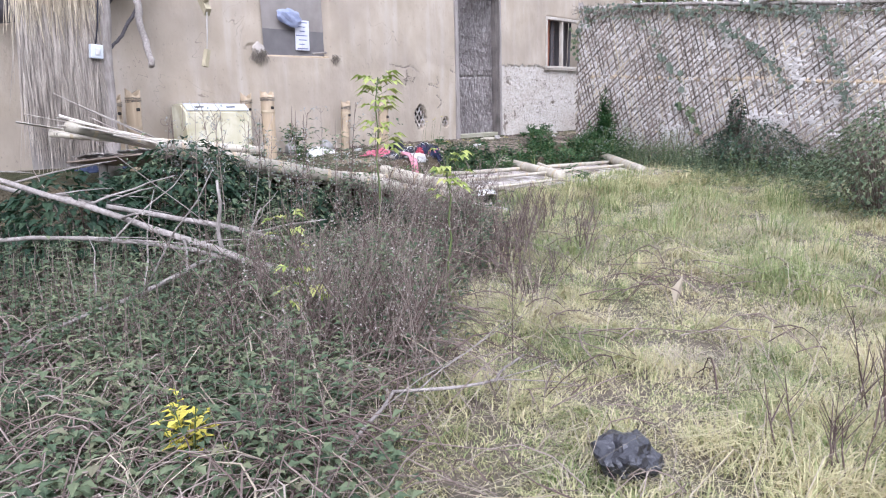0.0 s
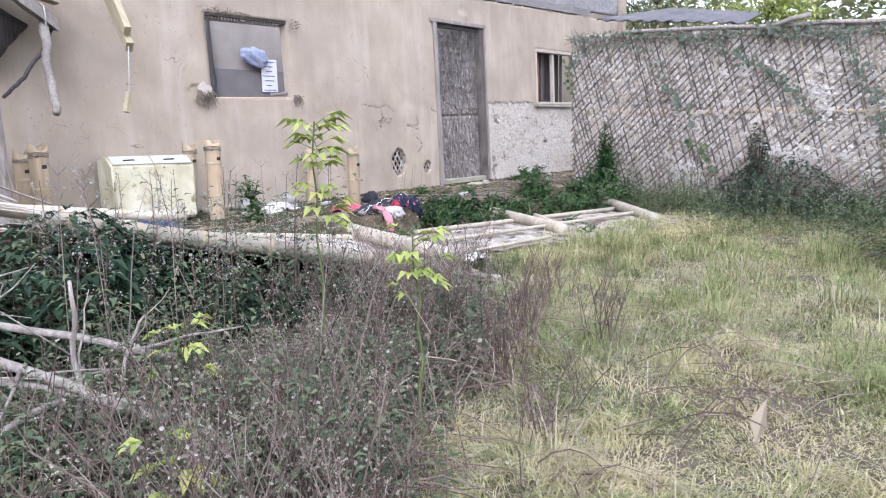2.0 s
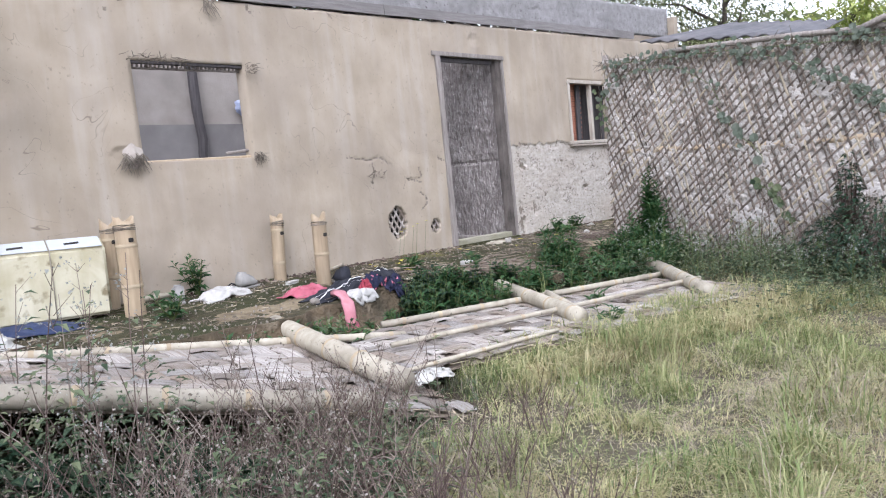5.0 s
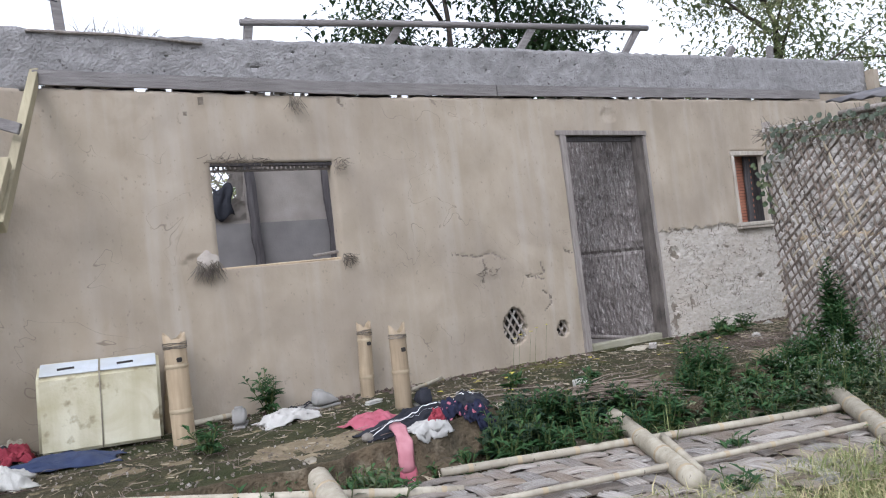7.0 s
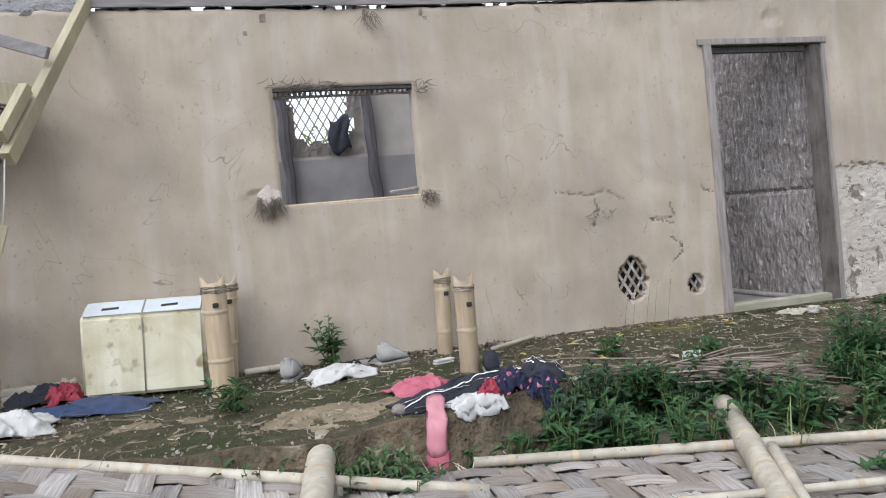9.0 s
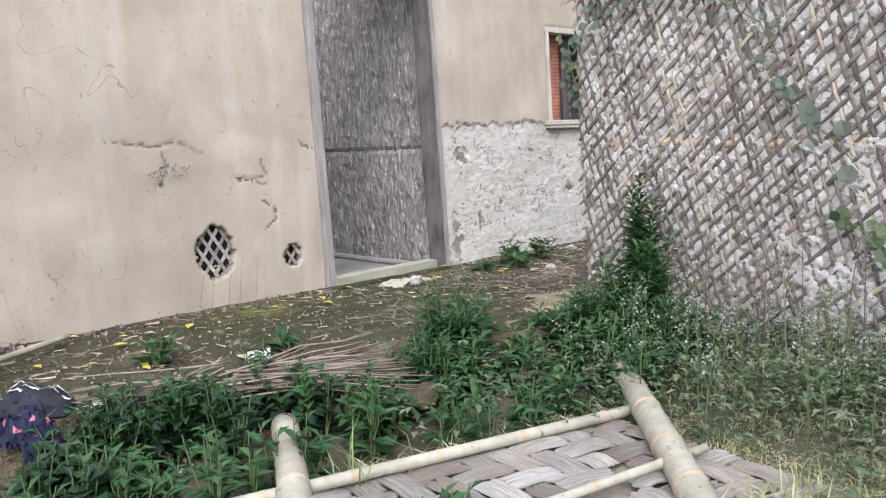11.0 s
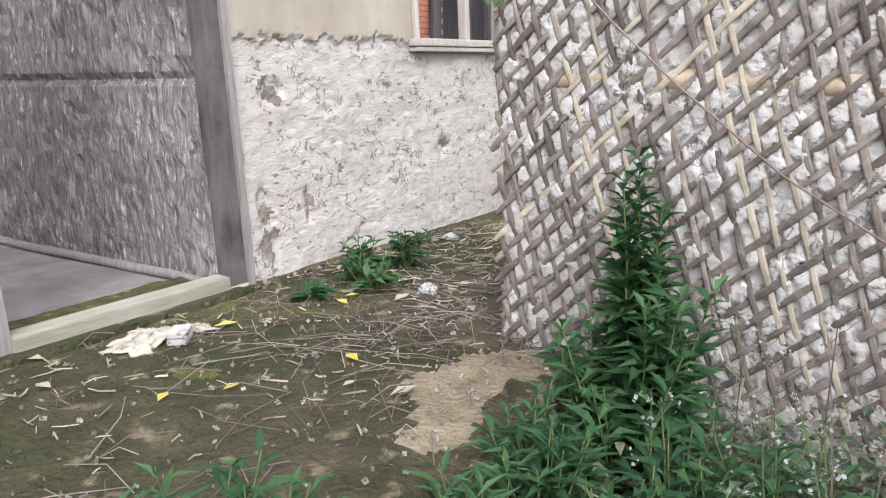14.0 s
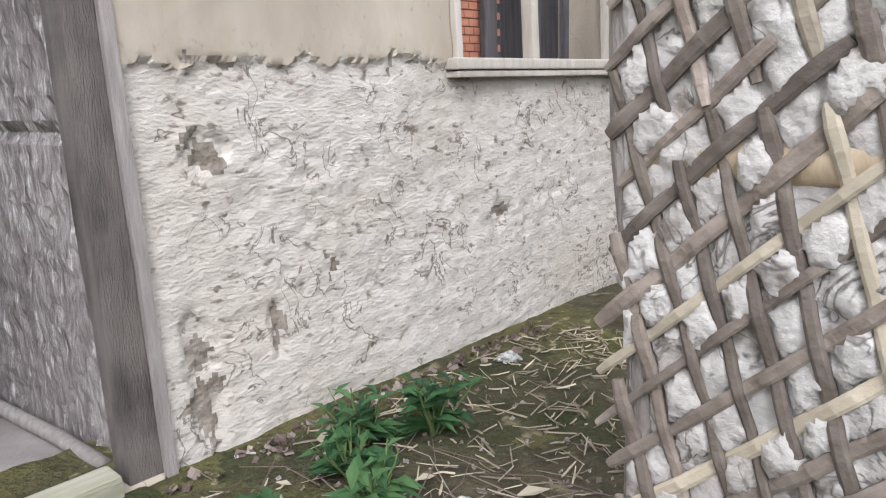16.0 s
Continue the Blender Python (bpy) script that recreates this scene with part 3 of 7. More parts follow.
# inside of the roofless house
slab("wall_back_left", -1.0, 5.42, 10.85, 10.97, 0.3, 3.05, M["inner"], "bare mud wall inside the roofless house")
slab("wall_back_right", 6.30, 14.0, 10.85, 10.97, 0.3, 3.05, M["inner"], "bare mud wall inside the roofless house")
slab("wall_back_low", 5.42, 6.30, 10.853, 10.967, 0.3, 2.22, M["inner"], "broken mud wall inside the roofless house")
slab("baseboard", -1.0, 9.3, 10.82, 10.847, 0.38, 2.18, M["innerlow"], "smoother dark plaster dado on the inner wall", "dado")
slab("wall_side_right", 14.0, 14.12, 7.2, 10.97, 0.3, 3.5, M["plaster"], "mud-plastered end wall of the house")
slab("wall_side_left", -1.12, -1.0, 7.2, 10.97, 0.3, 3.3, M["plaster"], "mud-plastered end wall of the house")
slab("floor", -1.0, 14.0, 7.33, 10.85, 0.2, 0.375, M["dust"], "dusty earth floor inside the house", "floor")


def ragged_patch(name, x0, x1, z0, z1, y, seed, material, label):
    """Remains of daub round the breach in the back wall."""
    n, m = 26, 26
    bm = bmesh.new()
    g = [[bm.verts.new((x0 + (x1 - x0) * i / n, y + 0.02 * fbm(i, j, seed, 0.3), z0 + (z1 - z0) * j / m)) for i in range(n + 1)] for j in range(m + 1)]
    for j in range(m):
        for i in range(n):
            u, v = (i + 0.5) / n, (j + 0.5) / m
            d = abs(u - 0.45) / 0.36 + 0.35 * fbm(u, v, seed, 3) - 0.25 * v
            if v < 0.22 + 0.16 * fbm(u, 1, seed, 5) or d > 0.85:
                bm.faces.new((g[j][i], g[j][i + 1], g[j + 1][i + 1], g[j + 1][i]))
    bmesh.ops.solidify(bm, geom=bm.faces[:], thickness=0.06)
    for v in [v for v in bm.verts if not v.link_faces]:
        bm.verts.remove(v)
    tagged(part(name, bm, material), label, "wall", kind="structure")


ragged_patch("wall_breach", 5.42, 6.30, 2.22, 3.05, 10.87, 3, M["inner"], "ragged daub round a breach in the inner wall")


def partition():
    """Daubed partition that runs inwards beside the door."""
    a, b = Vector((9.73, 7.37, 0)), Vector((9.40, 10.83, 0))
    n, m = 110, 70
    verts, faces = [], []
    for i in range(n + 1):
        p = a.lerp(b, i / n)
        for j in range(m + 1):
            z = 0.37 + 2.5 * j / m
            seam = -0.025 if abs(z - 1.36) < 0.02 else 0
            verts.append((p.x - 0.012 * fbm(p.y, z, 2, 9) - 0.02 * fbm(p.y, z * 0.4, 5, 26) - seam, p.y, z))
    for i in range(n):
        for j in range(m):
            k = i * (m + 1) + j
            faces.append((k, k + 1, k + m + 2, k + m + 1))
    me = mesh_of("wall_partition", verts, faces, False)
    ob = tagged(part("wall_partition", me, M["hairdaub"]), "coarse straw-and-mud daubed partition seen through the doorway", "wall", kind="structure")
    sd = ob.modifiers.new("thick", "SOLIDIFY")
    sd.thickness, sd.offset = 0.08, -1
    p = thing("bamboo_skirting", "grey bamboo pole along the foot of the partition", "bamboo pole")
    v = [(9.66 - 0.33 * k / 8 * 0.6 + 0.012 * math.sin(k), 7.42 + k * 0.3, 0.40 + 0.004 * math.sin(k * 2)) for k in range(9)]
    part("culm", tube("culm", v, [0.026] * 9, 8), M["oldwood"], p)


partition()

# ---- doorway ----
def doorway():
    d = thing("door_1", "grey weathered wooden door frame with a pale worn sill", "door frame", kind="structure")
    x0, x1, z0, z1 = DOOR
    def post(xa, xb, za, zb, y0, y1, seed):
        m = 14
        v, f = [], []
        for i in range(m + 1):
            z = za + (zb - za) * i / m
            w = 0.004 * fbm(z, seed, 0, 4)
            for x, y in ((xa, y0), (xb, y0), (xb, y1), (xa, y1)):
                v.append((x + w + 0.003 * fbm(z, x * 9, y * 9, 11), y + WALL_LEAN * z, z))
        for i in range(m):
            for k in range(4):
                f.append((i * 4 + k, i * 4 + (k + 1) % 4, (i + 1) * 4 + (k + 1) % 4, (i + 1) * 4 + k))
        f += [(3, 2, 1, 0), tuple(m * 4 + k for k in range(4))]
        return mesh_of("jamb", v, f)
    part("jamb", post(x0 - 0.02, x0 + 0.05, z0 - 0.03, z1, 7.165, 7.30, 1), M["oldwood"], d)
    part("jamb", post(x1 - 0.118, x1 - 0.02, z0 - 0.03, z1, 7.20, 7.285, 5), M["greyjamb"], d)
    part("outer_strip", post(x1 - 0.018, x1 + 0.016, z0 - 0.03, z1, 7.18, 7.28, 7), M["oldwood"], d)
    part("lintel", box((x1 - x0 + 0.09, 0.11, 0.05), pose((x0 + x1) / 2 - 0.02, wall_y(z1) + 0.035, z1 + 0.025, -2), 0.006), M["oldwood"], d)
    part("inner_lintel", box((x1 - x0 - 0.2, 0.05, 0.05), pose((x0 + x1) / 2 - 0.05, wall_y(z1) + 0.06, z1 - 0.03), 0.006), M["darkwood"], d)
    part("sill", box((x1 - x0 - 0.2, 0.10, 0.095), pose((x0 + x1) / 2 - 0.05, 7.215, z0 + 0.02), 0.012), M["sillwood"], d)
    lip = thing("door_threshold_earth", "low mossy earth lip under the door sill", "earth", kind="structure")
    part("lip", box((1.1, 0.12, 0.06), pose(9.13, 7.14, 0.40, -8), 0.02), M["plinth"], lip)


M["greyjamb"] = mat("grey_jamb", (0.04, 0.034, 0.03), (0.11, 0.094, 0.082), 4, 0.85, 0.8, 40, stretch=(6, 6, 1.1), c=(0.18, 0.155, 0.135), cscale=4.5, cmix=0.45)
M["sillwood"] = mat("pale_sill", (0.28, 0.26, 0.20), (0.42, 0.395, 0.325), 5, 0.85, 0.6, 40, stretch=(0.8, 9, 9), c=(0.19, 0.19, 0.10))
doorway()


# ---- windows ----
def window_left():
    x0, x1, z0, z1 = WIN1
    w = thing("window_1", "broken window opening with a ragged plaster edge", "window", kind="structure")
    def bar(xa, xb, za, zb, y, r, material, name, n=10):
        pts = [(xa + (xb - xa) * i / n + 0.008 * fbm(i, xa * 7, 0, 0.5), y + 0.006 * fbm(i, 3, xa, 0.7), za + (zb - za) * i / n) for i in range(n + 1)]
        me = tube(name, pts, [r * (1 + 0.12 * fbm(i, xa, 2, 0.8)) for i in range(n + 1)], 6, True, False)
        return part(name, me, material, w)
    bar(x0 - 0.05, x1 + 0.04, z1 - 0.01, z1 - 0.015, 7.31, 0.018, M["darkwood"], "head_rod")
    bar(x0 + 0.0, x1, z1 - 0.055, z1 - 0.05, 7.36, 0.010, M["oldwood"], "head_rod")
    bar(x0, x1 + 0.02, z0 + 0.0, z0 + 0.012, 7.30, 0.012, M["bamboo"], "sill_rod")
    bar(x0 + 0.78, x1, z0 + 0.05, z0 + 0.07, 7.34, 0.014, M["oldwood"], "rail")
    rnd = random.Random(8)
    for i in range(26):
        x = x0 + 0.04 + (x1 - x0 - 0.06) * i / 25
        part("reed", box((rnd.uniform(0.012, 0.026), 0.012, 0.045), pose(x, 7.36, z1 - 0.028, 0, rnd.uniform(-12, 12))), M["oldwood"], w)
    return w


window_left()
for px in (5.38, 6.40, 7.42):
    ip = thing("house_post", "charred black timber post standing at the inner wall", "post", group="inner posts")
    part("timber", tube("timber", [(px + 0.03 * fbm(k, px, 0, 0.8) + 0.10 * (6 - k) / 12, 10.75, 0.37 + 2.75 * k / 12) for k in range(13)], [0.066 + 0.010 * fbm(k, px, 3, 0.9) for k in range(13)], 7, True, False), M["darkwood"], ip)


def straw_tuft(name, x, y, z, n, spread, length, seed, label, lean=(0, -0.5, -0.5), lump=0.09):
    """Clump of straw and dried mud that hangs from a broken edge."""
    rnd = random.Random(seed)
    t = thing(name, label, "straw clump", pose(x, y, z))
    if lump:
        bm = bmesh.new()
        bmesh.ops.create_icosphere(bm, subdivisions=3, radius=lump)
        for v in bm.verts:
            v.co *= 1 + 0.35 * noise.noise(v.co * 16 + Vector((seed, 0, 0)))
            v.co.y *= 0.35
        part("mud_lump", bm, M["mudlump"], t)
    pcs = []
    for i in range(n):
        a = Vector((rnd.uniform(-spread, spread), rnd.uniform(-0.02, 0.02) - 0.02, rnd.uniform(-0.05, 0.02)))
        d = Vector((lean[0] + rnd.uniform(-0.7, 0.7), lean[1] * rnd.random(), lean[2] + rnd.uniform(-0.5, 0.35))).normalized() * length * rnd.uniform(0.4, 1)
        pcs.append(tube_data([a, a + d * 0.5 + Vector((0, 0, rnd.uniform(-0.01, 0.01))), a + d], [0.003, 0.0025, 0.0012], 3, False))
    part("straw", joined("straw", pcs), M["darkstraw"], t)


M["mudlump"] = mat("mud_lump", (0.34, 0.30, 0.26), (0.42, 0.38, 0.33), 10, 0.95, 0.8, 60)
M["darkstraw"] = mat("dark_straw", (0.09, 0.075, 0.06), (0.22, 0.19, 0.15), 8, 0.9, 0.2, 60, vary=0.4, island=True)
straw_tuft("straw_clump", 5.08, 7.24, 1.61, 150, 0.08, 0.15, 1, "dark straw and mud clump at a broken window corner", (0, -0.3, -0.8), 0.085)
straw_tuft("straw_clump", 6.21, 7.24, 1.58, 40, 0.05, 0.10, 2, "dark straw sticking out of a broken window corner", (0.3, -0.3, -0.3), 0.0)
straw_tuft("straw_clump", 5.35, 7.26, 2.40, 60, 0.28, 0.09, 3, "frayed straw along the broken window head", (0.4, -0.5, 0.1), 0.0)
straw_tuft("straw_clump", 6.22, 7.27, 2.36, 24, 0.05, 0.09, 4, "frayed straw along the broken window head", (0.4, -0.5, 0.0), 0.0)
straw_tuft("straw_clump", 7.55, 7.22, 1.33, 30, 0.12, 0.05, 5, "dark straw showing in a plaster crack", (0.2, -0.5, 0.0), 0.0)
straw_tuft("straw_clump", 5.9, 7.28, 2.90, 30, 0.05, 0.13, 6, "frayed straw under the wall board", (0, -0.3, -0.8), 0.0)


def window_right():
    x0, x1, z0, z1 = WIN2
    w = thing("window_2", "small barred window with pale wooden frame and brick-red screen", "window", kind="structure")
    wy = lambda z: wall_y(z)
    fr = M["framewood"]
    part("window_frame", box((0.034, 0.09, z1 - z0), pose(x0 + 0.016, wy(1.97) + 0.02, (z0 + z1) / 2, -2), 0.006), fr, w)
    part("window_frame", box((0.045, 0.10, z1 - z0), pose(x1 - 0.022, wy(1.97) + 0.02, (z0 + z1) / 2, -2), 0.006), fr, w)
    part("window_frame", box((x1 - x0 + 0.04, 0.10, 0.05), pose((x0 + x1) / 2, wy(z1) + 0.02, z1 - 0.025), 0.006), fr, w)
    part("window_sill", box((x1 - x0 + 0.07, 0.10, 0.045), pose((x0 + x1) / 2, wy(z0), z0 + 0.02), 0.008), fr, w)
    part("sill_board", box((x1 - x0 + 0.05, 0.10, 0.025), pose((x0 + x1) / 2, wy(z0) + 0.005, z0 - 0.02), 0.005), fr, w)
    part("mullion", box((0.05, 0.06, z1 - z0 - 0.07), pose(x0 + 0.56, wy(1.97) + 0.03, (z0 + z1) / 2, -2), 0.006), fr, w)
    part("bar", box((0.09, 0.03, z1 - z0), pose(x0 + 0.43, 7.42, (z0 + z1) / 2), 0.006), M["darkwood"], w)
    part("bar", box((0.06, 0.03, z1 - z0), pose(x0 + 0.80, 7.43, (z0 + z1) / 2), 0.006), M["darkwood"], w)
    part("bar", box((0.05, 0.03, z1 - z0), pose(x0 + 1.05, 7.43, (z0 + z1) / 2), 0.006), M["darkwood"], w)
    # dark panel added behind the bars in place of the unlit room
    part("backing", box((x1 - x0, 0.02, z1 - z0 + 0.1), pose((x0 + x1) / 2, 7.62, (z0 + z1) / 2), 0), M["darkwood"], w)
    screen = part("screen", box((0.52, 0.03, z1 - z0 + 0.06), pose(x0 + 0.26, 7.47, (z0 + z1) / 2), 0), M["joint"], w, "brick-red woven screen")
    # courses of the red screen
    pcs = []
    for j in range(26):
        for i in range(8):
            x = x0 + 0.02 + (i + 0.5 * (j % 2)) * 0.063
            z = z0 - 0.02 + j * 0.035
            bx = [(x, 7.45, z), (x + 0.058, 7.45, z), (x + 0.058, 7.452, z + 0.030), (x, 7.452, z + 0.030)]
            pcs.append((bx + [(a, b + 0.01, c) for a, b, c in bx], [(0, 1, 2, 3), (4, 0, 3, 7), (1, 5, 6, 2), (3, 2, 6, 7), (4, 5, 1, 0)]))
    part("course", joined("course", pcs), M["red"], screen)


M["framewood"] = mat("pale_frame_wood", (0.38, 0.34, 0.28), (0.50, 0.46, 0.40), 5, 0.8, 0.4, 40, stretch=(6, 6, 1), c=(0.28, 0.24, 0.19))
M["joint"] = mat("dark_joint", (0.10, 0.05, 0.035), (0.15, 0.08, 0.055), 9, 0.9, 0.2, 60)
window_right()


def hole_lattice(x, z, ra, rb):
    t = thing("wall_lattice", "crossed bamboo lath showing through a hole in the plaster", "lath")
    for s in (1, -1):
        for k in range(-2, 3):
            part("lath", box((0.022, 0.006, 2.2 * rb), pose(x + k * 0.075 + s * 0.02, wall_y(z) + 0.045 + 0.008 * s, z, 0, s * 32), 0.002), M["split"], t)
    # dark box behind the laths puts the hole's shade into colour
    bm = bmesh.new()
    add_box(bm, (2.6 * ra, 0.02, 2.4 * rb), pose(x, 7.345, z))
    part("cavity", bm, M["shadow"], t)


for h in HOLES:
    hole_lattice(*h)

# ---- bamboo ----
def bamboo(name, a, b, r, label, group="", material="bamboo_pole", gap=0.34, cut=True, r2=None, seed=0):
    """A pole from a to b: the culm, with its swollen nodes as parts."""
    rnd = random.Random(seed + int(r * 1000))
    a, b = Vector(a), Vector(b)
    r2 = r2 or r
    L = (b - a).length
    t = thing(name, label, "bamboo pole", Matrix.Translation(a), group)
    d = (b - a).normalized()
    side = d.cross(Vector((0, 0, 1)))
    side = side.normalized() if side.length > 0.1 else Vector((1, 0, 0))
    n = max(6, int(L / 0.12))
    bow = rnd.uniform(-0.012, 0.012) * L
    pts = [d * L * i / n + side * bow * math.sin(math.pi * i / n) for i in range(n + 1)]
    rad = [(r + (r2 - r) * i / n) * (1 + 0.03 * fbm(i, seed, 0, 0.7)) for i in range(n + 1)]
    part("culm", tube("culm", pts, rad, 12), M[material], t)
    s = rnd.uniform(0.1, gap)
    while s < L - 0.04:
        f = s / L
        c = d * s + side * bow * math.sin(math.pi * f)
        q = r + (r2 - r) * f
        part("node", tube("node", [c - d * 0.014, c - d * 0.004, c + d * 0.004, c + d * 0.014], [q * 1.0, q * 1.075, q * 1.06, q * 1.0], 12, False), M["node"], t)
        s += gap * rnd.uniform(0.85, 1.15)
    return t


def bamboo_post(x, y, h, r, label, seed, lean=0.0, material="bamboo"):
    """A cut-off veranda post with a notched, frayed head and a binding hole."""
    rnd = random.Random(seed)
    z0 = plinth_z(x, y) - 0.03
    t = thing("bamboo_post", label, "post", pose(x, y, z0), "cut veranda posts")
    H = h - z0
    n, m = 14, 16
    verts, faces = [], []
    for i in range(n + 1):
        f = i / n
        for k in range(m):
            a = 2 * math.pi * k / m
            z = f * H
            if i == n:
                z += 0.055 * math.cos(a) ** 2 + rnd.uniform(-0.015, 0.022)
            q = r * (1 + 0.02 * fbm(f * 5, seed, k * 0.1, 1))
            verts.append((q * math.cos(a) + lean * f, q * math.sin(a), z))
    for k in range(m):           # hollow inside
        a = 2 * math.pi * k / m
        verts.append((r * 0.78 * math.cos(a) + lean, r * 0.78 * math.sin(a), H + 0.045 * math.cos(a) ** 2))
    for k in range(m):
        a = 2 * math.pi * k / m
        verts.append((r * 0.78 * math.cos(a) + lean, r * 0.78 * math.sin(a), H - 0.08))
    for i in range(n + 2):
        for k in range(m):
            k2 = (k + 1) % m
            faces.append((i * m + k, i * m + k2, (i + 1) * m + k2, (i + 1) * m + k))
    faces.append(tuple((n + 2) * m + k for k in range(m)))
    part("culm", mesh_of("culm", verts, faces, True), M[material], t)
    z = rnd.uniform(0.16, 0.30)
    while z < H - 0.08:
        l = lean * z / H
        part("node", tube("node", [(l, 0, z - 0.016), (l, 0, z - 0.004), (l, 0, z + 0.005), (l, 0, z + 0.016)], [r * 1.0, r * 1.08, r * 1.06, r * 1.0], 14, False), M["node"], t)
        z += rnd.uniform(0.24, 0.30)
    pcs = []
    for i in range(7):
        zz = H - rnd.uniform(0.015, 0.05)
        pcs.append(tube_data([(lean + (r + 0.004) * math.cos(k * 0.7), (r + 0.004) * math.sin(k * 0.7), zz + 0.008 * math.sin(k + i)) for k in range(10)], [0.003] * 10, 4, False))
    part("binding", joined("binding", pcs), M["darkstraw"], t, "frayed dark vine binding")
    # no hole is cut: a dark block gives the shade inside it
    part("peg_hole", box((0.035, 0.02, 0.03), pose(lean * 0.9 + 0.01, -r * 0.96, H - 0.12), 0.008), M["shadow"], t)


bamboo_post(6.20, 7.05, 0.97, 0.058, "dry tan bamboo post stub against the house wall", 1, 0.02)
bamboo_post(6.18, 6.33, 0.97, 0.062, "dry tan bamboo post stub on the veranda edge", 2, 0.0)
bamboo_post(4.71, 6.58, 1.10, 0.072, "stout tan bamboo post stub beside the foam box", 3, -0.01)
bamboo_post(4.71, 7.06, 1.07, 0.062, "tan bamboo post stub behind the foam box", 4, 0.05)
bamboo_post(3.21, 6.58, 1.11, 0.066, "pale tan bamboo post stub on the veranda", 5, 0.02)
bamboo_post(3.29, 7.08, 1.06, 0.060, "tan bamboo post stub with a pegged hole", 6, 0.0)

# fallen wall panel and its poles
FAR_L = lambda x: Vector((x, 5.91 - 0.335 * (x - 3), 0.555 - 0.122 * (x - 3)))
NEAR_L = lambda x: Vector((x, 4.55 - 0.366 * (x - 3), 0.64 - 0.235 * (x - 3)))
FAR_R = lambda x: Vector((x, 5.2 - 0.284 * (x - 5.9), 0.23))
NEAR_R = lambda x: Vector((x, 4.22 - 0.25 * (x - 5.1), 0.235))
bamboo("bamboo_pole", FAR_L(2.6) + Vector((0, 0, 0.02)), FAR_L(5.85) + Vector((0, 0, 0.02)), 0.026, "thin pale bamboo along the edge of a fallen panel", "panel poles", seed=1)
bamboo("bamboo_pole", NEAR_L(2.5) + Vector((0, 0, 0.035)), NEAR_L(4.75) + Vector((0, 0, 0.035)), 0.052, "thick bleached bamboo pole under a fallen panel", "panel poles", seed=2, r2=0.045)
bamboo("bamboo_pole", (5.21, 5.52, 0.37), (5.03, 4.02, 0.27), 0.066, "thick grey-tan bamboo pole lying across the panels", "cross poles", seed=3)
bamboo("bamboo_pole", (7.26, 5.34, 0.30), (6.66, 4.10, 0.27), 0.056, "thick pale bamboo pole lying across a fallen panel", "cross poles", seed=4)
bamboo("bamboo_pole", (8.78, 4.80, 0.30), (7.76, 3.72, 0.27), 0.058, "thick pale bamboo pole lying in the weeds", "cross poles", seed=5)
bamboo("bamboo_pole", FAR_R(5.86) + Vector((0, 0, 0.035)), FAR_R(8.42) + Vector((0, 0, 0.035)), 0.024, "thin pale bamboo along the edge of a fallen panel", "panel poles", seed=6)
bamboo("bamboo_pole", (5.45, 4.62, 0.285), (8.25, 4.05, 0.285), 0.017, "thin grey bamboo batten on a fallen panel", "panel poles", seed=7)
bamboo("bamboo_pole", (5.08, 4.16, 0.27), (6.3, 4.02, 0.265), 0.013, "thin pale bamboo batten on a fallen panel", "panel poles", seed=8)
bamboo("bamboo_pole", (6.78, 4.18, 0.28), (6.98, 4.62, 0.34), 0.024, "short split bamboo stick on a fallen panel", "panel poles", seed=9)
bamboo("bamboo_pole", (2.0, 5.02, 0.94), (2.95, 5.25, 0.70), 0.036, "bleached bamboo pole on the raised end of the panel", "panel poles", seed=10)
bamboo("bamboo_pole", (2.15, 5.7, 0.86), (3.3, 4.7, 0.72), 0.03, "split bamboo lying on the raised end of the panel", "panel poles", seed=11)
bamboo("bamboo_pole", (4.82, 7.0, 0.47), (5.2, 7.06, 0.47), 0.022, "short dry bamboo stick by the wall foot", seed=12)
bamboo("bamboo_pole", (6.45, 6.72, 0.47), (6.85, 6.98, 0.47), 0.016, "thin bamboo stick on the veranda floor", seed=13)
# props under the raised end
for x, y, h in ((2.55, 5.85, 0.60), (3.2, 5.1, 0.58), (3.9, 4.5, 0.40)):
    bamboo("prop_post", (x, y, ground_z(x, y) - 0.03), (x + 0.03, y, h), 0.035, "short rough stake propping up the fallen panel", "props", "bark", seed=int(x * 10))

rnd = random.Random(19)
for i in range(16):
    a = Vector((rnd.uniform(2.45, 2.95), rnd.uniform(4.85, 5.55), 0))
    a.z = NEAR_L(a.x).z + 0.03 + 0.012 * i * 0.5
    b = a + Vector((-rnd.uniform(0.35, 0.75), rnd.uniform(-0.12, 0.30), rnd.uniform(0.10, 0.30)))
    m = look(a, b, rnd.uniform(-25, 25))
    st = thing("bamboo_strip", "pale split bamboo strip broken loose from the mat", "bamboo strip", None, "loose strips")
    part("strip", box((rnd.uniform(0.022, 0.05), 0.005, (b - a).length), m @ Matrix.Translation((0, 0, -(b - a).length / 2)), 0.0015), M["palestrip"], st)

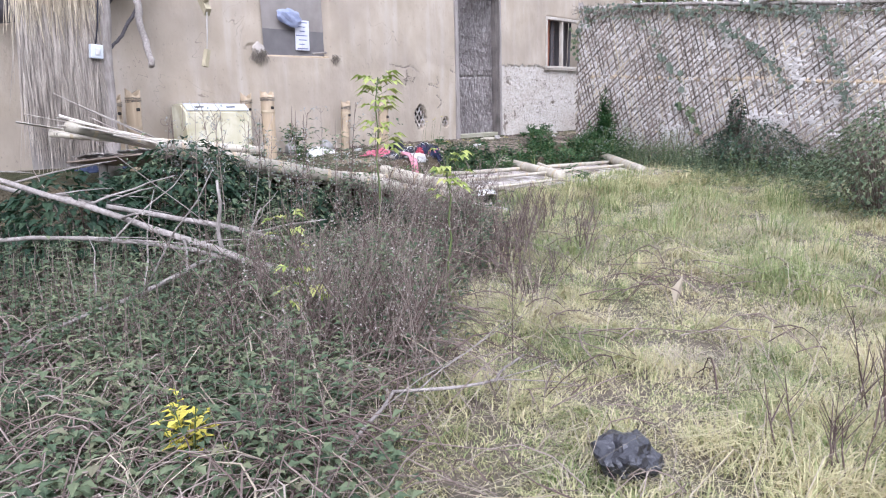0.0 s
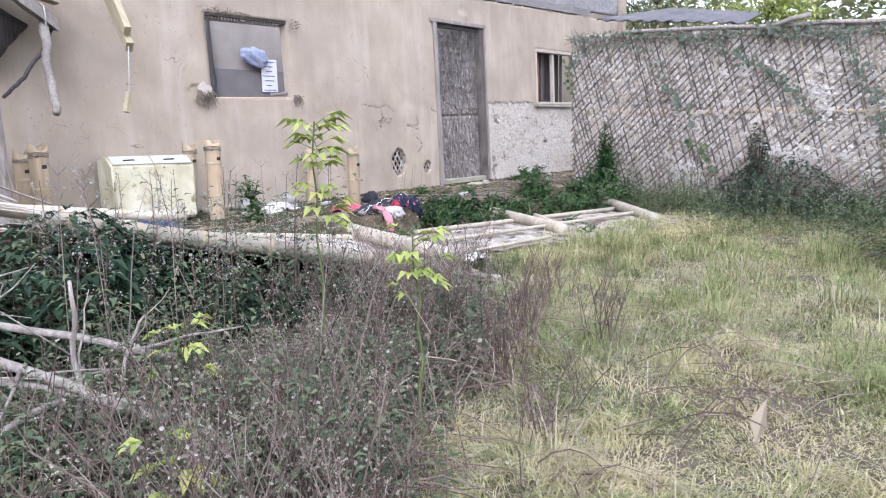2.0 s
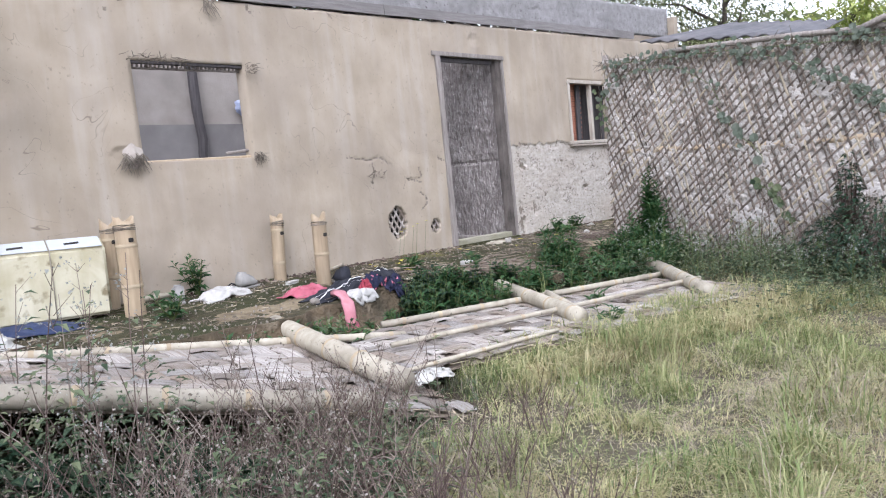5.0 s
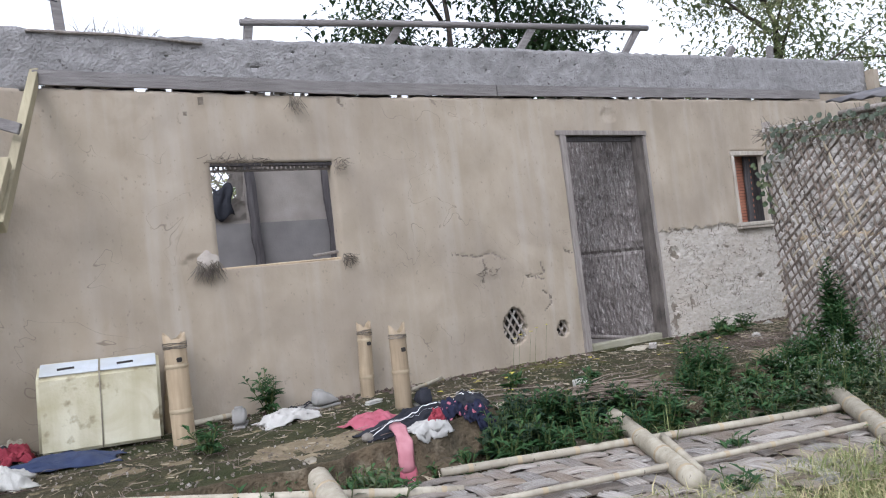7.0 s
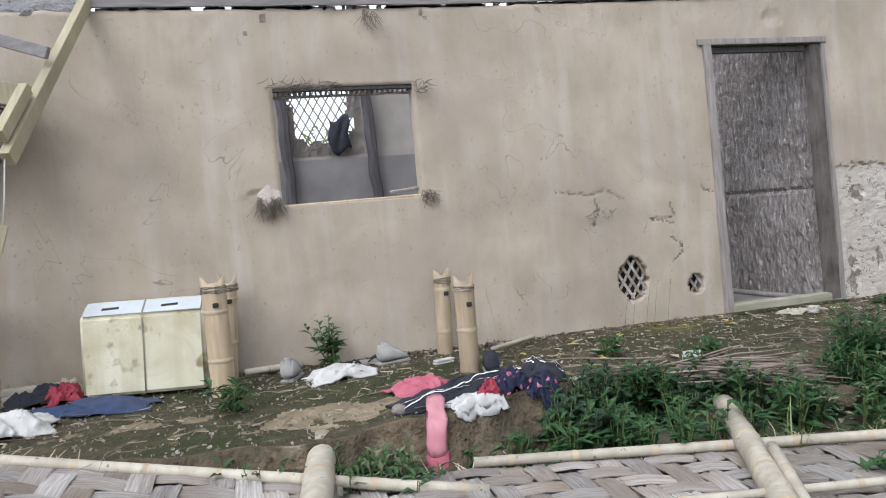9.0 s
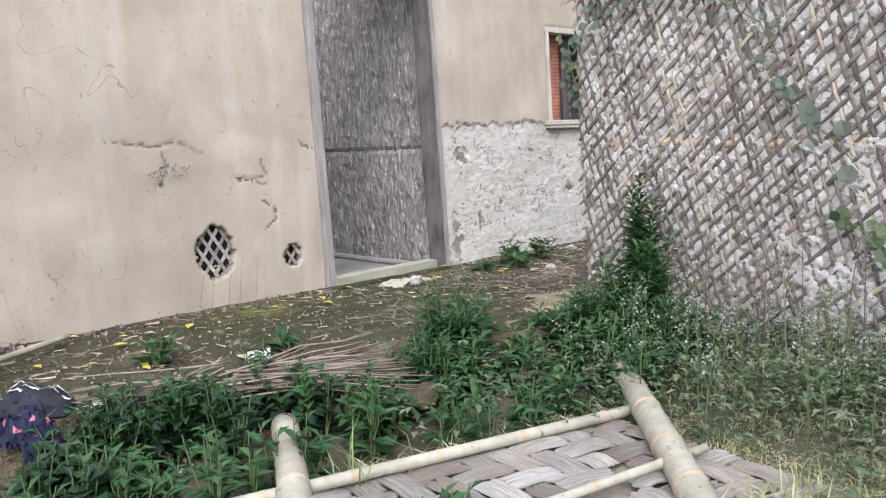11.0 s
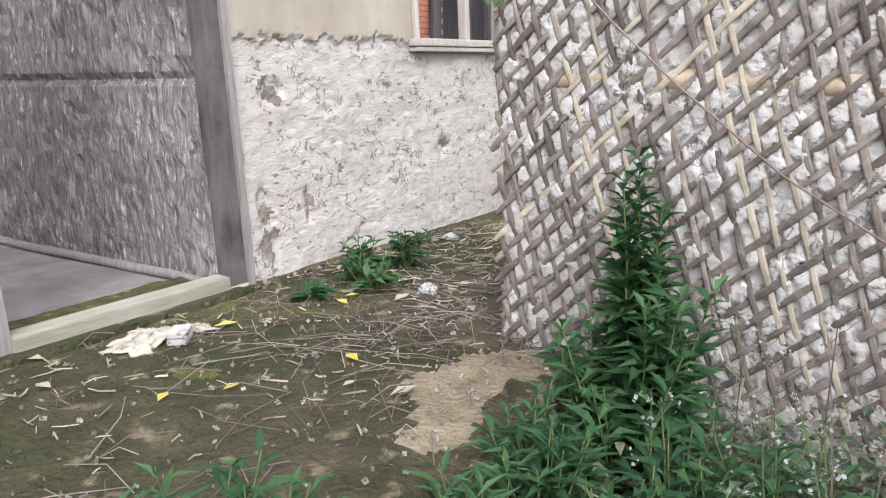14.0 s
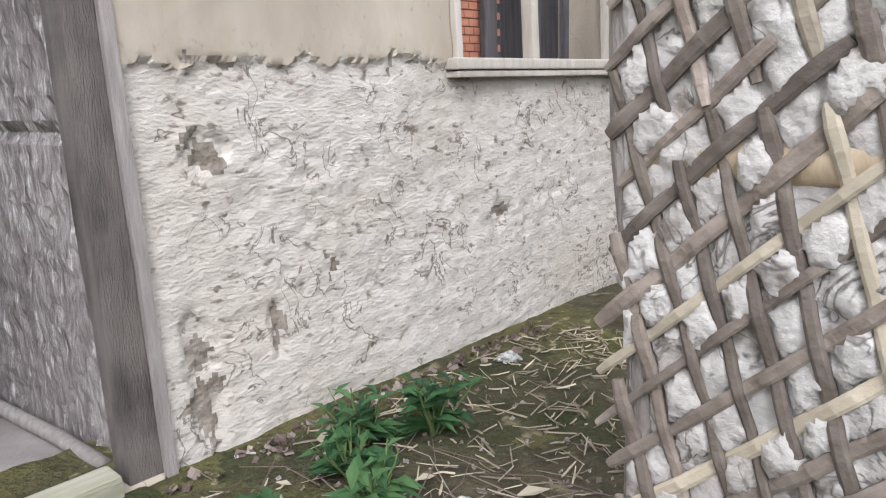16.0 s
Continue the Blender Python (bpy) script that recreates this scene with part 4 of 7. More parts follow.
# ---- foam box ----
def foam_box():
    t = thing("foam_box", "stained white foam fish box with two hand slots, on its side", "box", pose(4.26, 6.94, plinth_z(4.2, 6.8) + 0.008, -4, 1, -6))
    prof = [(-0.18, 0.0), (0.18, 0.0), (0.18, 0.57), (-0.055, 0.57), (-0.18, 0.485)]
    bm = bmesh.new()
    v0 = [bm.verts.new((-0.365, y, z)) for y, z in prof]
    v1 = [bm.verts.new((0.365, y, z)) for y, z in prof]
    for k in range(5):
        bm.faces.new((v0[k], v0[(k + 1) % 5], v1[(k + 1) % 5], v1[k]))
    bm.faces.new(v0[::-1])
    bm.faces.new(v1)
    bmesh.ops.recalc_face_normals(bm, faces=bm.faces[:])
    bmesh.ops.bevel(bm, geom=bm.edges[:], offset=0.02, segments=4, affect="EDGES")
    for f in bm.faces:
        f.smooth = f.calc_area() < 0.02
    body = part("body", bm, M["foam"], t, "yellowed foam body")
    ang = math.degrees(math.atan2(0.085, 0.125))
    for s in (-1, 1):
        m = pose(s * 0.176, -0.1165, 0.5305, ang)
        part("rim", box((0.340, 0.130, 0.006), m, 0.0025), M["foamtop"], body, "white foam rim with bluish skylight in its colour")
        # dark block on the rim paints the shaded depth of a slot
        part("hand_slot", box((0.10, 0.022, 0.004), m @ pose(-0.02, -0.005, 0.004, 0, 0, 4), 0.0015), M["shadow"], body)
    part("twine", tube("twine", [(0, -0.186, 0.0), (0.002, -0.187, 0.25), (0, -0.186, 0.486), (0, -0.055, 0.576)], [0.004] * 4, 6), M["twine"], t)


M["twine"] = mat("grey_twine", (0.25, 0.22, 0.17), (0.34, 0.30, 0.24), 30, 0.9, 0.3, 60)
foam_box()

# ---- cloth ----
def cloth(name, label, material, x, y, w, d, turn, h, seed, folds=3.0, z=None, squeeze=0.5, cat="cloth"):
    """A crumpled piece of cloth lying on the ground: a folded sheet with its own thickness."""
    n, m = 34, 26
    t = thing(name, label, cat, pose(x, y, 0, 0, 0, turn))
    ca, sa = math.cos(radians(turn)), math.sin(radians(turn))
    verts, faces = [], []
    for j in range(m + 1):
        for i in range(n + 1):
            u, v = i / n * 2 - 1, j / m * 2 - 1
            edge = 1 + 0.22 * fbm(math.atan2(v, u), seed, 0, 1.3)
            lx = u * w / 2 * edge + 0.02 * fbm(u, v, seed, 4)
            ly = v * d / 2 * edge * (1 - squeeze * 0.4 * fbm(u, seed, 0, 2)) + 0.02 * fbm(u, v, seed + 3, 4)
            gx, gy = x + ca * lx - sa * ly, y + sa * lx + ca * ly
            e = plinth_edge(gx)
            base = z if z is not None else (plinth_z(gx, gy) if gy > e else max(ground_z(gx, gy) + 0.02, plinth_z(gx, gy) - (e - gy) * 1.7))
            dome = max(0.0, 1 - (u * u * 0.9 + v * v * 0.9)) ** 0.6
            fold = (0.5 + 0.5 * math.sin(folds * (u * 1.5 + v * 0.8) + 3 * fbm(u, v, seed, 1.5))) * 0.6 + 0.4 * abs(fbm(u, v, seed + 7, 3.2))
            verts.append((lx, ly, base + 0.008 + h * dome * (0.35 + 0.65 * fold)))
    for j in range(m):
        for i in range(n):
            k = j * (n + 1) + i
            faces.append((k, k + 1, k + n + 2, k + n + 1))
    ob = part("sheet", mesh_of("sheet", verts, faces, True), M[material], t)
    sd = ob.modifiers.new("thick", "SOLIDIFY")
    sd.thickness = 0.006
    return t, verts, n, m


def stripes(t, verts, n, m, rows, seed):
    """Sewn stripes that follow the cloth under them."""
    for r in rows:
        v, f = [], []
        for i in range(1, n):
            for o in (0.0, 0.5):
                jj = r * m + o + 0.6 * math.sin(i * 0.2)
                j0 = int(jj)
                a, b = Vector(verts[j0 * (n + 1) + i]), Vector(verts[(j0 + 1) * (n + 1) + i])
                v.append(tuple(a.lerp(b, jj - j0) + Vector((0, 0, 0.011))))
        for i in range(n - 2):
            f.append((i * 2, i * 2 + 2, i * 2 + 3, i * 2 + 1))
        part("stripe", mesh_of("stripe", v, f, True), M["stripe"], t, "white sewn stripe")


cloth("pink_cloth", "bright pink cloth crumpled on the veranda edge", "pink", 5.80, 6.02, 0.36, 0.30, 15, 0.09, 1)
t, v, n, m = cloth("track_trousers", "black track trousers with white side stripes", "navy", 6.00, 5.82, 0.80, 0.22, 22, 0.11, 2, 1.4, squeeze=0.15, cat="clothing")
stripes(t, v, n, m, (0.24, 0.38), 2)
t, v, n, m = cloth("track_jacket", "black track jacket with white stripes in a heap", "navy", 6.44, 5.90, 0.32, 0.22, -22, 0.13, 12, 2.5, squeeze=0.3, cat="clothing")
stripes(t, v, n, m, (0.50, 0.62), 3)
cloth("floral_cloth", "dark blue cloth with pink flowers on the heap", "floral", 6.24, 5.76, 0.26, 0.16, 16, 0.14, 3, 4.0)
cloth("floral_cloth", "dark blue flowered sleeve trailing into the weeds", "floral", 6.42, 5.68, 0.20, 0.13, -40, 0.12, 33, 4.0)
cloth("white_cloth", "soiled white towel hanging over the earth edge", "whitecloth", 5.99, 5.62, 0.36, 0.17, 24, 0.05, 4, 1.2)
cloth("red_cloth", "dark red cloth tucked in the heap", "redcloth", 6.09, 5.66, 0.13, 0.08, 30, 0.12, 5, 3.0)
cloth("white_cloth", "dirty white cloth crumpled on the veranda", "whitecloth", 5.40, 6.62, 0.42, 0.24, 8, 0.10, 6, 5.0)
cloth("blue_trousers", "navy blue trousers spread on the veranda floor", "blue", 3.98, 6.60, 0.72, 0.30, -8, 0.08, 7, 3.0, cat="clothing")
cloth("blue_cloth", "navy cloth behind the bamboo post", "blue", 3.02, 6.82, 0.5, 0.28, 10, 0.07, 17, 3.0)
cloth("dark_cloth", "black cloth bundle beside the foam box", "navy", 3.60, 7.02, 0.42, 0.26, 0, 0.14, 8, 4.0)
cloth("red_cloth", "dark red cloth beside the foam box", "redcloth", 3.74, 6.96, 0.22, 0.16, 10, 0.15, 9, 3.0)
cloth("grey_cloth", "grey rag on the dark bundle", "tan", 3.70, 7.06, 0.26, 0.10, 14, 0.17, 10, 2.0)
cloth("plastic_bag", "crumpled white plastic bag on the veranda edge", "whiteplastic", 3.66, 6.26, 0.42, 0.26, 10, 0.15, 11, 5.0, cat="bag")
cloth("plastic_scrap", "torn white plastic scrap on the veranda edge", "whiteplastic", 3.36, 6.20, 0.26, 0.14, 30, 0.05, 21, 5.0, cat="scrap")
cloth("plastic_scrap", "white plastic scrap on the end of a fallen panel", "whiteplastic", 5.22, 4.02, 0.22, 0.14, -10, 0.05, 22, 5.0, z=0.24, cat="scrap")
cloth("grey_cloth", "grey cloth half hidden in the weeds", "tan", 6.75, 5.72, 0.30, 0.16, 0, 0.06, 23, 3.0)
cloth("paper_scrap", "crumpled pale paper before the door sill", "tan", 9.02, 6.92, 0.26, 0.18, 30, 0.025, 24, 5.0, cat="scrap")
cloth("paper_scrap", "torn pale paper before the door sill", "tan", 9.18, 6.86, 0.16, 0.10, -20, 0.02, 25, 5.0, cat="scrap")


def hanging_leg():
    """Pink legging that hangs down the earth edge."""
    t = thing("pink_legging", "pink legging with a darker cuff hanging down the bank", "clothing")
    def strip(pts, w, seed):
        v, f = [], []
        n = 8
        for i, p in enumerate(pts):
            for k in range(n):
                a = 2 * math.pi * k / n
                q = 1 + 0.25 * fbm(i, k, seed, 0.7)
                v.append((p[0] + w * q * math.cos(a), p[1] + 0.022 * q * math.sin(a), p[2] + 0.008 * math.sin(i * 2.1 + k) + 0.018 * math.sin(a)))
        for i in range(len(pts) - 1):
            for k in range(n):
                f.append((i * n + k, i * n + (k + 1) % n, (i + 1) * n + (k + 1) % n, (i + 1) * n + k))
        f += [tuple(range(n))[::-1], tuple((len(pts) - 1) * n + k for k in range(n))]
        return mesh_of("leg", v, f, True)
    part("leg", strip([(5.79, 5.62, 0.475), (5.78, 5.55, 0.48), (5.76, 5.48, 0.46), (5.75, 5.43, 0.42), (5.74, 5.40, 0.37), (5.73, 5.385, 0.32), (5.73, 5.37, 0.27)], 0.05, 1), M["rose"], t)
    part("cuff", strip([(5.73, 5.37, 0.28), (5.735, 5.36, 0.24), (5.72, 5.35, 0.20), (5.71, 5.345, 0.17)], 0.054, 5), M["pink"], t, "dark pink cuff")


hanging_leg()


# ---- small things on the veranda ----
def boot(x, y, turn, material, label, name="boot"):
    t = thing(name, label, "footwear", pose(x, y, plinth_z(x, y), 0, 0, turn), "footwear")
    side = [(0.115, 0.018), (0.12, 0.04), (0.09, 0.065), (0.03, 0.08), (-0.005, 0.10), (-0.015, 0.145), (-0.095, 0.15), (-0.105, 0.07), (-0.11, 0.018)]
    bm = bmesh.new()
    rim = [[bm.verts.new((x, y * (0.8 if x > 0.1 else 1), z)) for x, z in side] for y in (-0.042, 0.042)]
    k = len(side)
    bm.faces.new(rim[0][::-1])
    bm.faces.new(rim[1])
    for i in range(k):
        bm.faces.new((rim[0][i], rim[0][(i + 1) % k], rim[1][(i + 1) % k], rim[1][i]))
    bmesh.ops.bevel(bm, geom=bm.edges[:], offset=0.016, segments=3, affect="EDGES")
    bmesh.ops.recalc_face_normals(bm, faces=bm.faces[:])
    for v in bm.verts:
        v.co += Vector((0, 0.006, 0.008)) * noise.noise(v.co * 22 + Vector((x, y, 0)))
    for f in bm.faces:
        f.smooth = True
    part("upper", bm, M[material], t)
    part("sole", box((0.24, 0.085, 0.018), pose(0, 0, 0.010), 0.006), M["grey"], t)


def slipper(x, y, turn):
    t = thing("slipper", "worn grey rubber slipper on the veranda", "footwear", pose(x, y, plinth_z(x, y), 0, 0, turn), "footwear")
    v = []
    for k in range(20):
        a = 2 * math.pi * k / 20
        v.append((0.13 * math.cos(a), (0.045 + 0.008 * math.cos(a)) * math.sin(a)))
    part("sole", mesh_of("sole", [(a, b, 0.004) for a, b in v] + [(a, b, 0.024) for a, b in v],
                         [tuple(range(20))[::-1], tuple(range(20, 40))] + [(k, (k + 1) % 20, 20 + (k + 1) % 20, 20 + k) for k in range(20)]), M["grey"], t)
    part("strap", tube("strap", [(0.07, 0, 0.02), (0.03, 0.03, 0.05), (-0.02, 0.042, 0.02)], [0.006] * 3, 6), M["navy"], t)
    part("strap", tube("strap", [(0.07, 0, 0.02), (0.03, -0.03, 0.05), (-0.02, -0.042, 0.02)], [0.006] * 3, 6), M["navy"], t)


boot(5.12, 6.78, 70, "grey", "old grey rubber boot foot on the veranda")
boot(5.80, 6.93, 20, "grey", "old grey shoe on the veranda floor", "shoe")
boot(6.28, 6.22, 80, "navy", "black shoe beside the bamboo post", "shoe")
slipper(5.52, 6.92, 15)
slipper(5.66, 6.98, -10)


def cup(x, y):
    t = thing("paper_cup", "white paper cup lying on its side", "cup", pose(x, y, plinth_z(x, y) + 0.037, 90, 0, 60))
    n = 20
    prof = [(0.028, -0.055), (0.037, 0.045), (0.039, 0.046), (0.039, 0.05), (0.034, 0.05), (0.026, -0.051)]
    v = [(r * math.cos(2 * math.pi * k / n), r * math.sin(2 * math.pi * k / n), z) for r, z in prof for k in range(n)]
    f = [(i * n + k, i * n + (k + 1) % n, (i + 1) * n + (k + 1) % n, (i + 1) * n + k) for i in range(len(prof) - 1) for k in range(n)]
    f.append(tuple(range(n))[::-1])
    f.append(tuple((len(prof) - 1) * n + k for k in range(n)))
    part("body", mesh_of("body", v, f, True), M["whiteplastic"], t)


cup(2.98, 6.68)
cup(7.42, 5.86)


def wood_block(x, y, turn, size, label, material="tan"):
    t = thing("wood_block", label, "block", pose(x, y, plinth_z(x, y) + size[2] / 2, 0, 0, turn))
    k = max(2, int(size[2] / 0.03))
    for i in range(k):
        part("layer", box((size[0], size[1], size[2] / k - 0.004), pose(0.006 * (i % 2), 0, -size[2] / 2 + (i + 0.5) * size[2] / k, 0, 0, 2 * (i % 2)), 0.003), M[material], t)


wood_block(3.46, 7.06, 5, (0.20, 0.10, 0.10), "stack of pale wooden offcuts by the wall")
wood_block(6.10, 6.70, 20, (0.14, 0.05, 0.03), "small white painted offcut on the veranda", "whitecloth")
wood_block(5.45, 6.76, -12, (0.16, 0.03, 0.03), "pale offcut on the veranda", "whitecloth")
wood_block(9.10, 6.80, 40, (0.10, 0.07, 0.05), "grey mud brick fragment before the door", "mud")


def rock(x, y, z, r, seed, label, material="rock", group="bank stones"):
    bm = bmesh.new()
    bmesh.ops.create_icosphere(bm, subdivisions=2, radius=r)
    for v in bm.verts:
        v.co *= 1 + 0.4 * noise.noise(v.co / r * 1.3 + Vector((seed * 3.1, seed, 0)))
        v.co.z *= 0.7
        v.co += Vector((x, y, z))
    ob = part("stone", bm, M[material])
    tagged(ob, label, "stone", group)


rnd = random.Random(4)
for i in range(60):
    x = rnd.uniform(7.9, 9.2)
    y = plinth_edge(x) - rnd.uniform(0.05, 0.42)
    rock(x, y, ground_z(x, y) + rnd.uniform(0.0, 0.05), rnd.uniform(0.012, 0.04), i, "crumbled earth lump below the veranda edge", "bank")
for x, y, r in ((8.42, 5.06, 0.075), (7.92, 5.26, 0.09), (6.0, 5.40, 0.10), (8.72, 4.92, 0.06)):
    rock(x, y, ground_z(x, y) + 0.10, r, int(x * 7), "brown earth clod on the veranda bank", "bank")
rock(5.60, 5.62, plinth_z(5.6, 5.62) + 0.02, 0.04, 77, "small grey stone on the veranda edge")


def stick_bundle(x0, y0, x1, y1, n, seed, label, spread=0.16, z=0.05):
    """A broom-like bundle of dry sticks lying on the veranda edge."""
    rnd = random.Random(seed)
    t = thing("stick_bundle", label, "sticks")
    for k in range(n):
        f0, f1 = rnd.gauss(0, 0.35), rnd.gauss(0, 1)
        a = Vector((x0, y0, 0)) + Vector((rnd.uniform(-0.1, 0.1), f0 * spread * 0.6, 0))
        b = Vector((x1, y1, 0)) + Vector((rnd.uniform(-0.15, 0.1), f1 * spread, 0))
        lift = abs(rnd.gauss(0, z))
        pts = [a.lerp(b, i / 4) for i in range(5)]
        for p in pts:
            p.z = (plinth_z(p.x, p.y) if p.y > plinth_edge(p.x) else plinth_z(p.x, p.y) - 0.02 - 0.25 * (plinth_edge(p.x) - p.y)) + 0.012 + lift * 0.7
        part("stick", tube("stick", pts, [0.0045, 0.0045, 0.004, 0.0035, 0.0025], 5), M["sticks"], t)


M["sticks"] = mat("dry_sticks", (0.15, 0.118, 0.092), (0.27, 0.22, 0.175), 20, 0.85, 0.2, 60, vary=0.3)
stick_bundle(7.22, 5.68, 7.88, 5.44, 100, 3, "bundle of thin brown sticks on the veranda edge", 0.11)
stick_bundle(7.15, 5.80, 6.70, 5.88, 12, 6, "few thin sticks lying on the veranda edge", 0.08)


def black_bag():
    t = thing("black_bag", "crumpled black plastic bag in the grass", "bag", pose(1.98, 0.93, ground_z(1.98, 0.93) + 0.05))
    bm = bmesh.new()
    bmesh.ops.create_icosphere(bm, subdivisions=4, radius=0.09)
    for v in bm.verts:
        v.co *= 1 + 0.5 * noise.noise(v.co * 14) + 0.25 * abs(noise.noise(v.co * 34))
        v.co.z *= 0.75
        v.co.x *= 1.15
    part("film", bm, M["black"], t)


black_bag()

# ---- roof remains over the veranda's end ----
def beam(name, a, b, w, h, material, label, cat="beam", roll=0, bev=0.006):
    a, b = Vector(a), Vector(b)
    m = look(a, b, roll)
    t = thing(name, label, cat)
    L = (b - a).length
    part("timber", box((w, h, L), m @ Matrix.Translation((0, 0, -L / 2)), bev), M[material], t)
    return t


r = beam("rafter", (4.09, 7.60, 3.30), (3.80, 6.16, 1.86), 0.055, 0.085, "palewood", "yellow sawn rafter hanging down from the wall head")
part("splice", box((0.05, 0.07, 0.42), look((3.795, 6.19, 1.94), (3.86, 6.50, 2.25)) @ Matrix.Translation((0.0, 0.06, -0.20)), 0.005), M["palewood"], r)
beam("strut", (3.93, 6.62, 2.50), (2.55, 7.05, 3.02), 0.035, 0.07, "greywood", "grey batten nailed to the hanging rafter")
beam("strut", (2.3, 7.2, 3.06), (3.06, 7.15, 3.06), 0.06, 0.10, "palewood", "pale yellow beam end at the wall")
lg = thing("split_log", "broad grey split log sagging from the old roof", "log")
LOG_A, LOG_B = Vector((3.64, 7.08, 2.13)), Vector((2.75, 6.75, 2.62))
v, f = [], []
for k in range(13):
    p = LOG_A.lerp(LOG_B, k / 12)
    for y, z in ((-0.13, -0.05), (-0.10, 0.045), (0.04, 0.08), (0.12, 0.03), (0.10, -0.05), (0.0, -0.07)):
        v.append((p.x, p.y + y * (1 + 0.1 * fbm(k, y * 9, 0, 0.8)), p.z + z * (1 + 0.2 * fbm(k, z * 20, 2, 0.8)) + y * 0.3))
for k in range(12):
    for q in range(6):
        f.append((k * 6 + q, k * 6 + (q + 1) % 6, (k + 1) * 6 + (q + 1) % 6, (k + 1) * 6 + q))
f += [tuple(range(6))[::-1], tuple(72 + q for q in range(6))]
part("timber", mesh_of("timber", v, f), M["oldwood"], lg)
part("lashing", tube("lashing", [(3.52, 6.90, 2.06), (3.53, 6.93, 2.22), (3.54, 7.1, 2.28)], [0.006] * 3, 5), M["whitecloth"], lg)
beam("plank", (3.70, 7.05, 2.33), (2.95, 7.08, 2.50), 0.13, 0.14, "palewood", "short yellow board beside the sagging log", "plank", roll=0)
# sheet added under the log; its dark colour stands for the shaded hollow
sheet_v = []
for j in range(9):
    for i in range(9):
        p = Vector((3.48, 7.13, 2.09)).lerp(Vector((2.3, 6.98, 2.72)), i / 8).lerp(Vector((3.22, 7.15, 1.80)).lerp(Vector((2.3, 7.08, 1.72)), i / 8), j / 8)
        sheet_v.append((p.x, p.y + 0.025 * math.sin(i * 1.9 + j * 0.6), p.z + 0.02 * fbm(i, j, 3, 0.7)))
sh = thing("shade_sheet", "dark sheet standing in for the shaded hollow under the log", "sheet")
ob = part("sheet", mesh_of("sheet", sheet_v, [(j * 9 + i, j * 9 + i + 1, j * 9 + i + 10, j * 9 + i + 9) for j in range(8) for i in range(8)], True), M["darkwood"], sh)
ob.modifiers.new("thick", "SOLIDIFY").thickness = 0.012
w = thing("hanging_wood", "short sawn offcut hanging on a cord from the rafter", "offcut")
part("cord", tube("cord", [(3.79, 6.16, 1.87), (3.77, 6.15, 1.65), (3.75, 6.14, 1.50)], [0.004] * 3, 5), M["whitecloth"], w)
part("offcut", box((0.045, 0.045, 0.16), look((3.755, 6.14, 1.52), (3.715, 6.13, 1.38)) @ Matrix.Translation((0, 0, -0.07)), 0.005), M["palewood"], w)


def branch(name, pts, r0, r1, material, label, twigs=0, seed=0, cat="branch", n=7):
    rnd = random.Random(seed)
    t = thing(name, label, cat)
    P = [Vector(p) for p in pts]
    fine = []
    for i in range(len(P) - 1):
        for k in range(5):
            f = k / 5
            q = P[i].lerp(P[i + 1], f)
            fine.append(q + Vector([0.03 * fbm(i + f, seed, c, 1.1) for c in range(3)]))
    fine.append(P[-1])
    k = len(fine)
    part("limb", tube("limb", fine, [(r0 + (r1 - r0) * i / (k - 1)) * (1 + 0.12 * fbm(i, seed, 0, 0.9)) for i in range(k)], n), M[material], t)
    for i in range(twigs):
        j = rnd.randrange(2, k - 1)
        d = (fine[min(j + 1, k - 1)] - fine[j - 1]).normalized()
        s = (d + Vector((rnd.uniform(-0.9, 0.9), rnd.uniform(-0.9, 0.9), rnd.uniform(-0.2, 0.8)))).normalized()
        L = rnd.uniform(0.25, 0.8)
        tp = [fine[j] + s * L * q / 4 + Vector((0.03 * fbm(q, i, seed, 0.8), 0.03 * fbm(q, i, seed + 4, 0.8), -0.03 * (q / 4) ** 2)) for q in range(5)]
        rr = (r0 + (r1 - r0) * j / k) * rnd.uniform(0.3, 0.5)
        part("twig", tube("twig", tp, [rr, rr * 0.9, rr * 0.75, rr * 0.6, rr * 0.35], 5), M[material], t)
    return t


branch("hanging_branch", [(3.54, 6.98, 2.08), (3.44, 6.74, 1.86), (3.32, 6.42, 1.58), (3.235, 6.20, 1.37)], 0.038, 0.026, "bark", "bare grey branch hanging under the sagging log", 0, 3)
branch("hanging_branch", [(3.60, 7.04, 2.06), (3.45, 6.86, 1.86), (3.25, 6.72, 1.66), (3.05, 6.60, 1.50)], 0.018, 0.014, "darkwood", "thin black bent stick beside the hanging branch", 0, 7)

# old post with a thatch screen
branch("leaning_post", [(2.80, 6.16, 0.45), (2.79, 6.15, 1.0), (2.82, 6.14, 1.9), (2.86, 6.15, 2.75)], 0.075, 0.06, "bark", "thick grey wooden post that held the veranda roof", 0, 9, "post", 10)


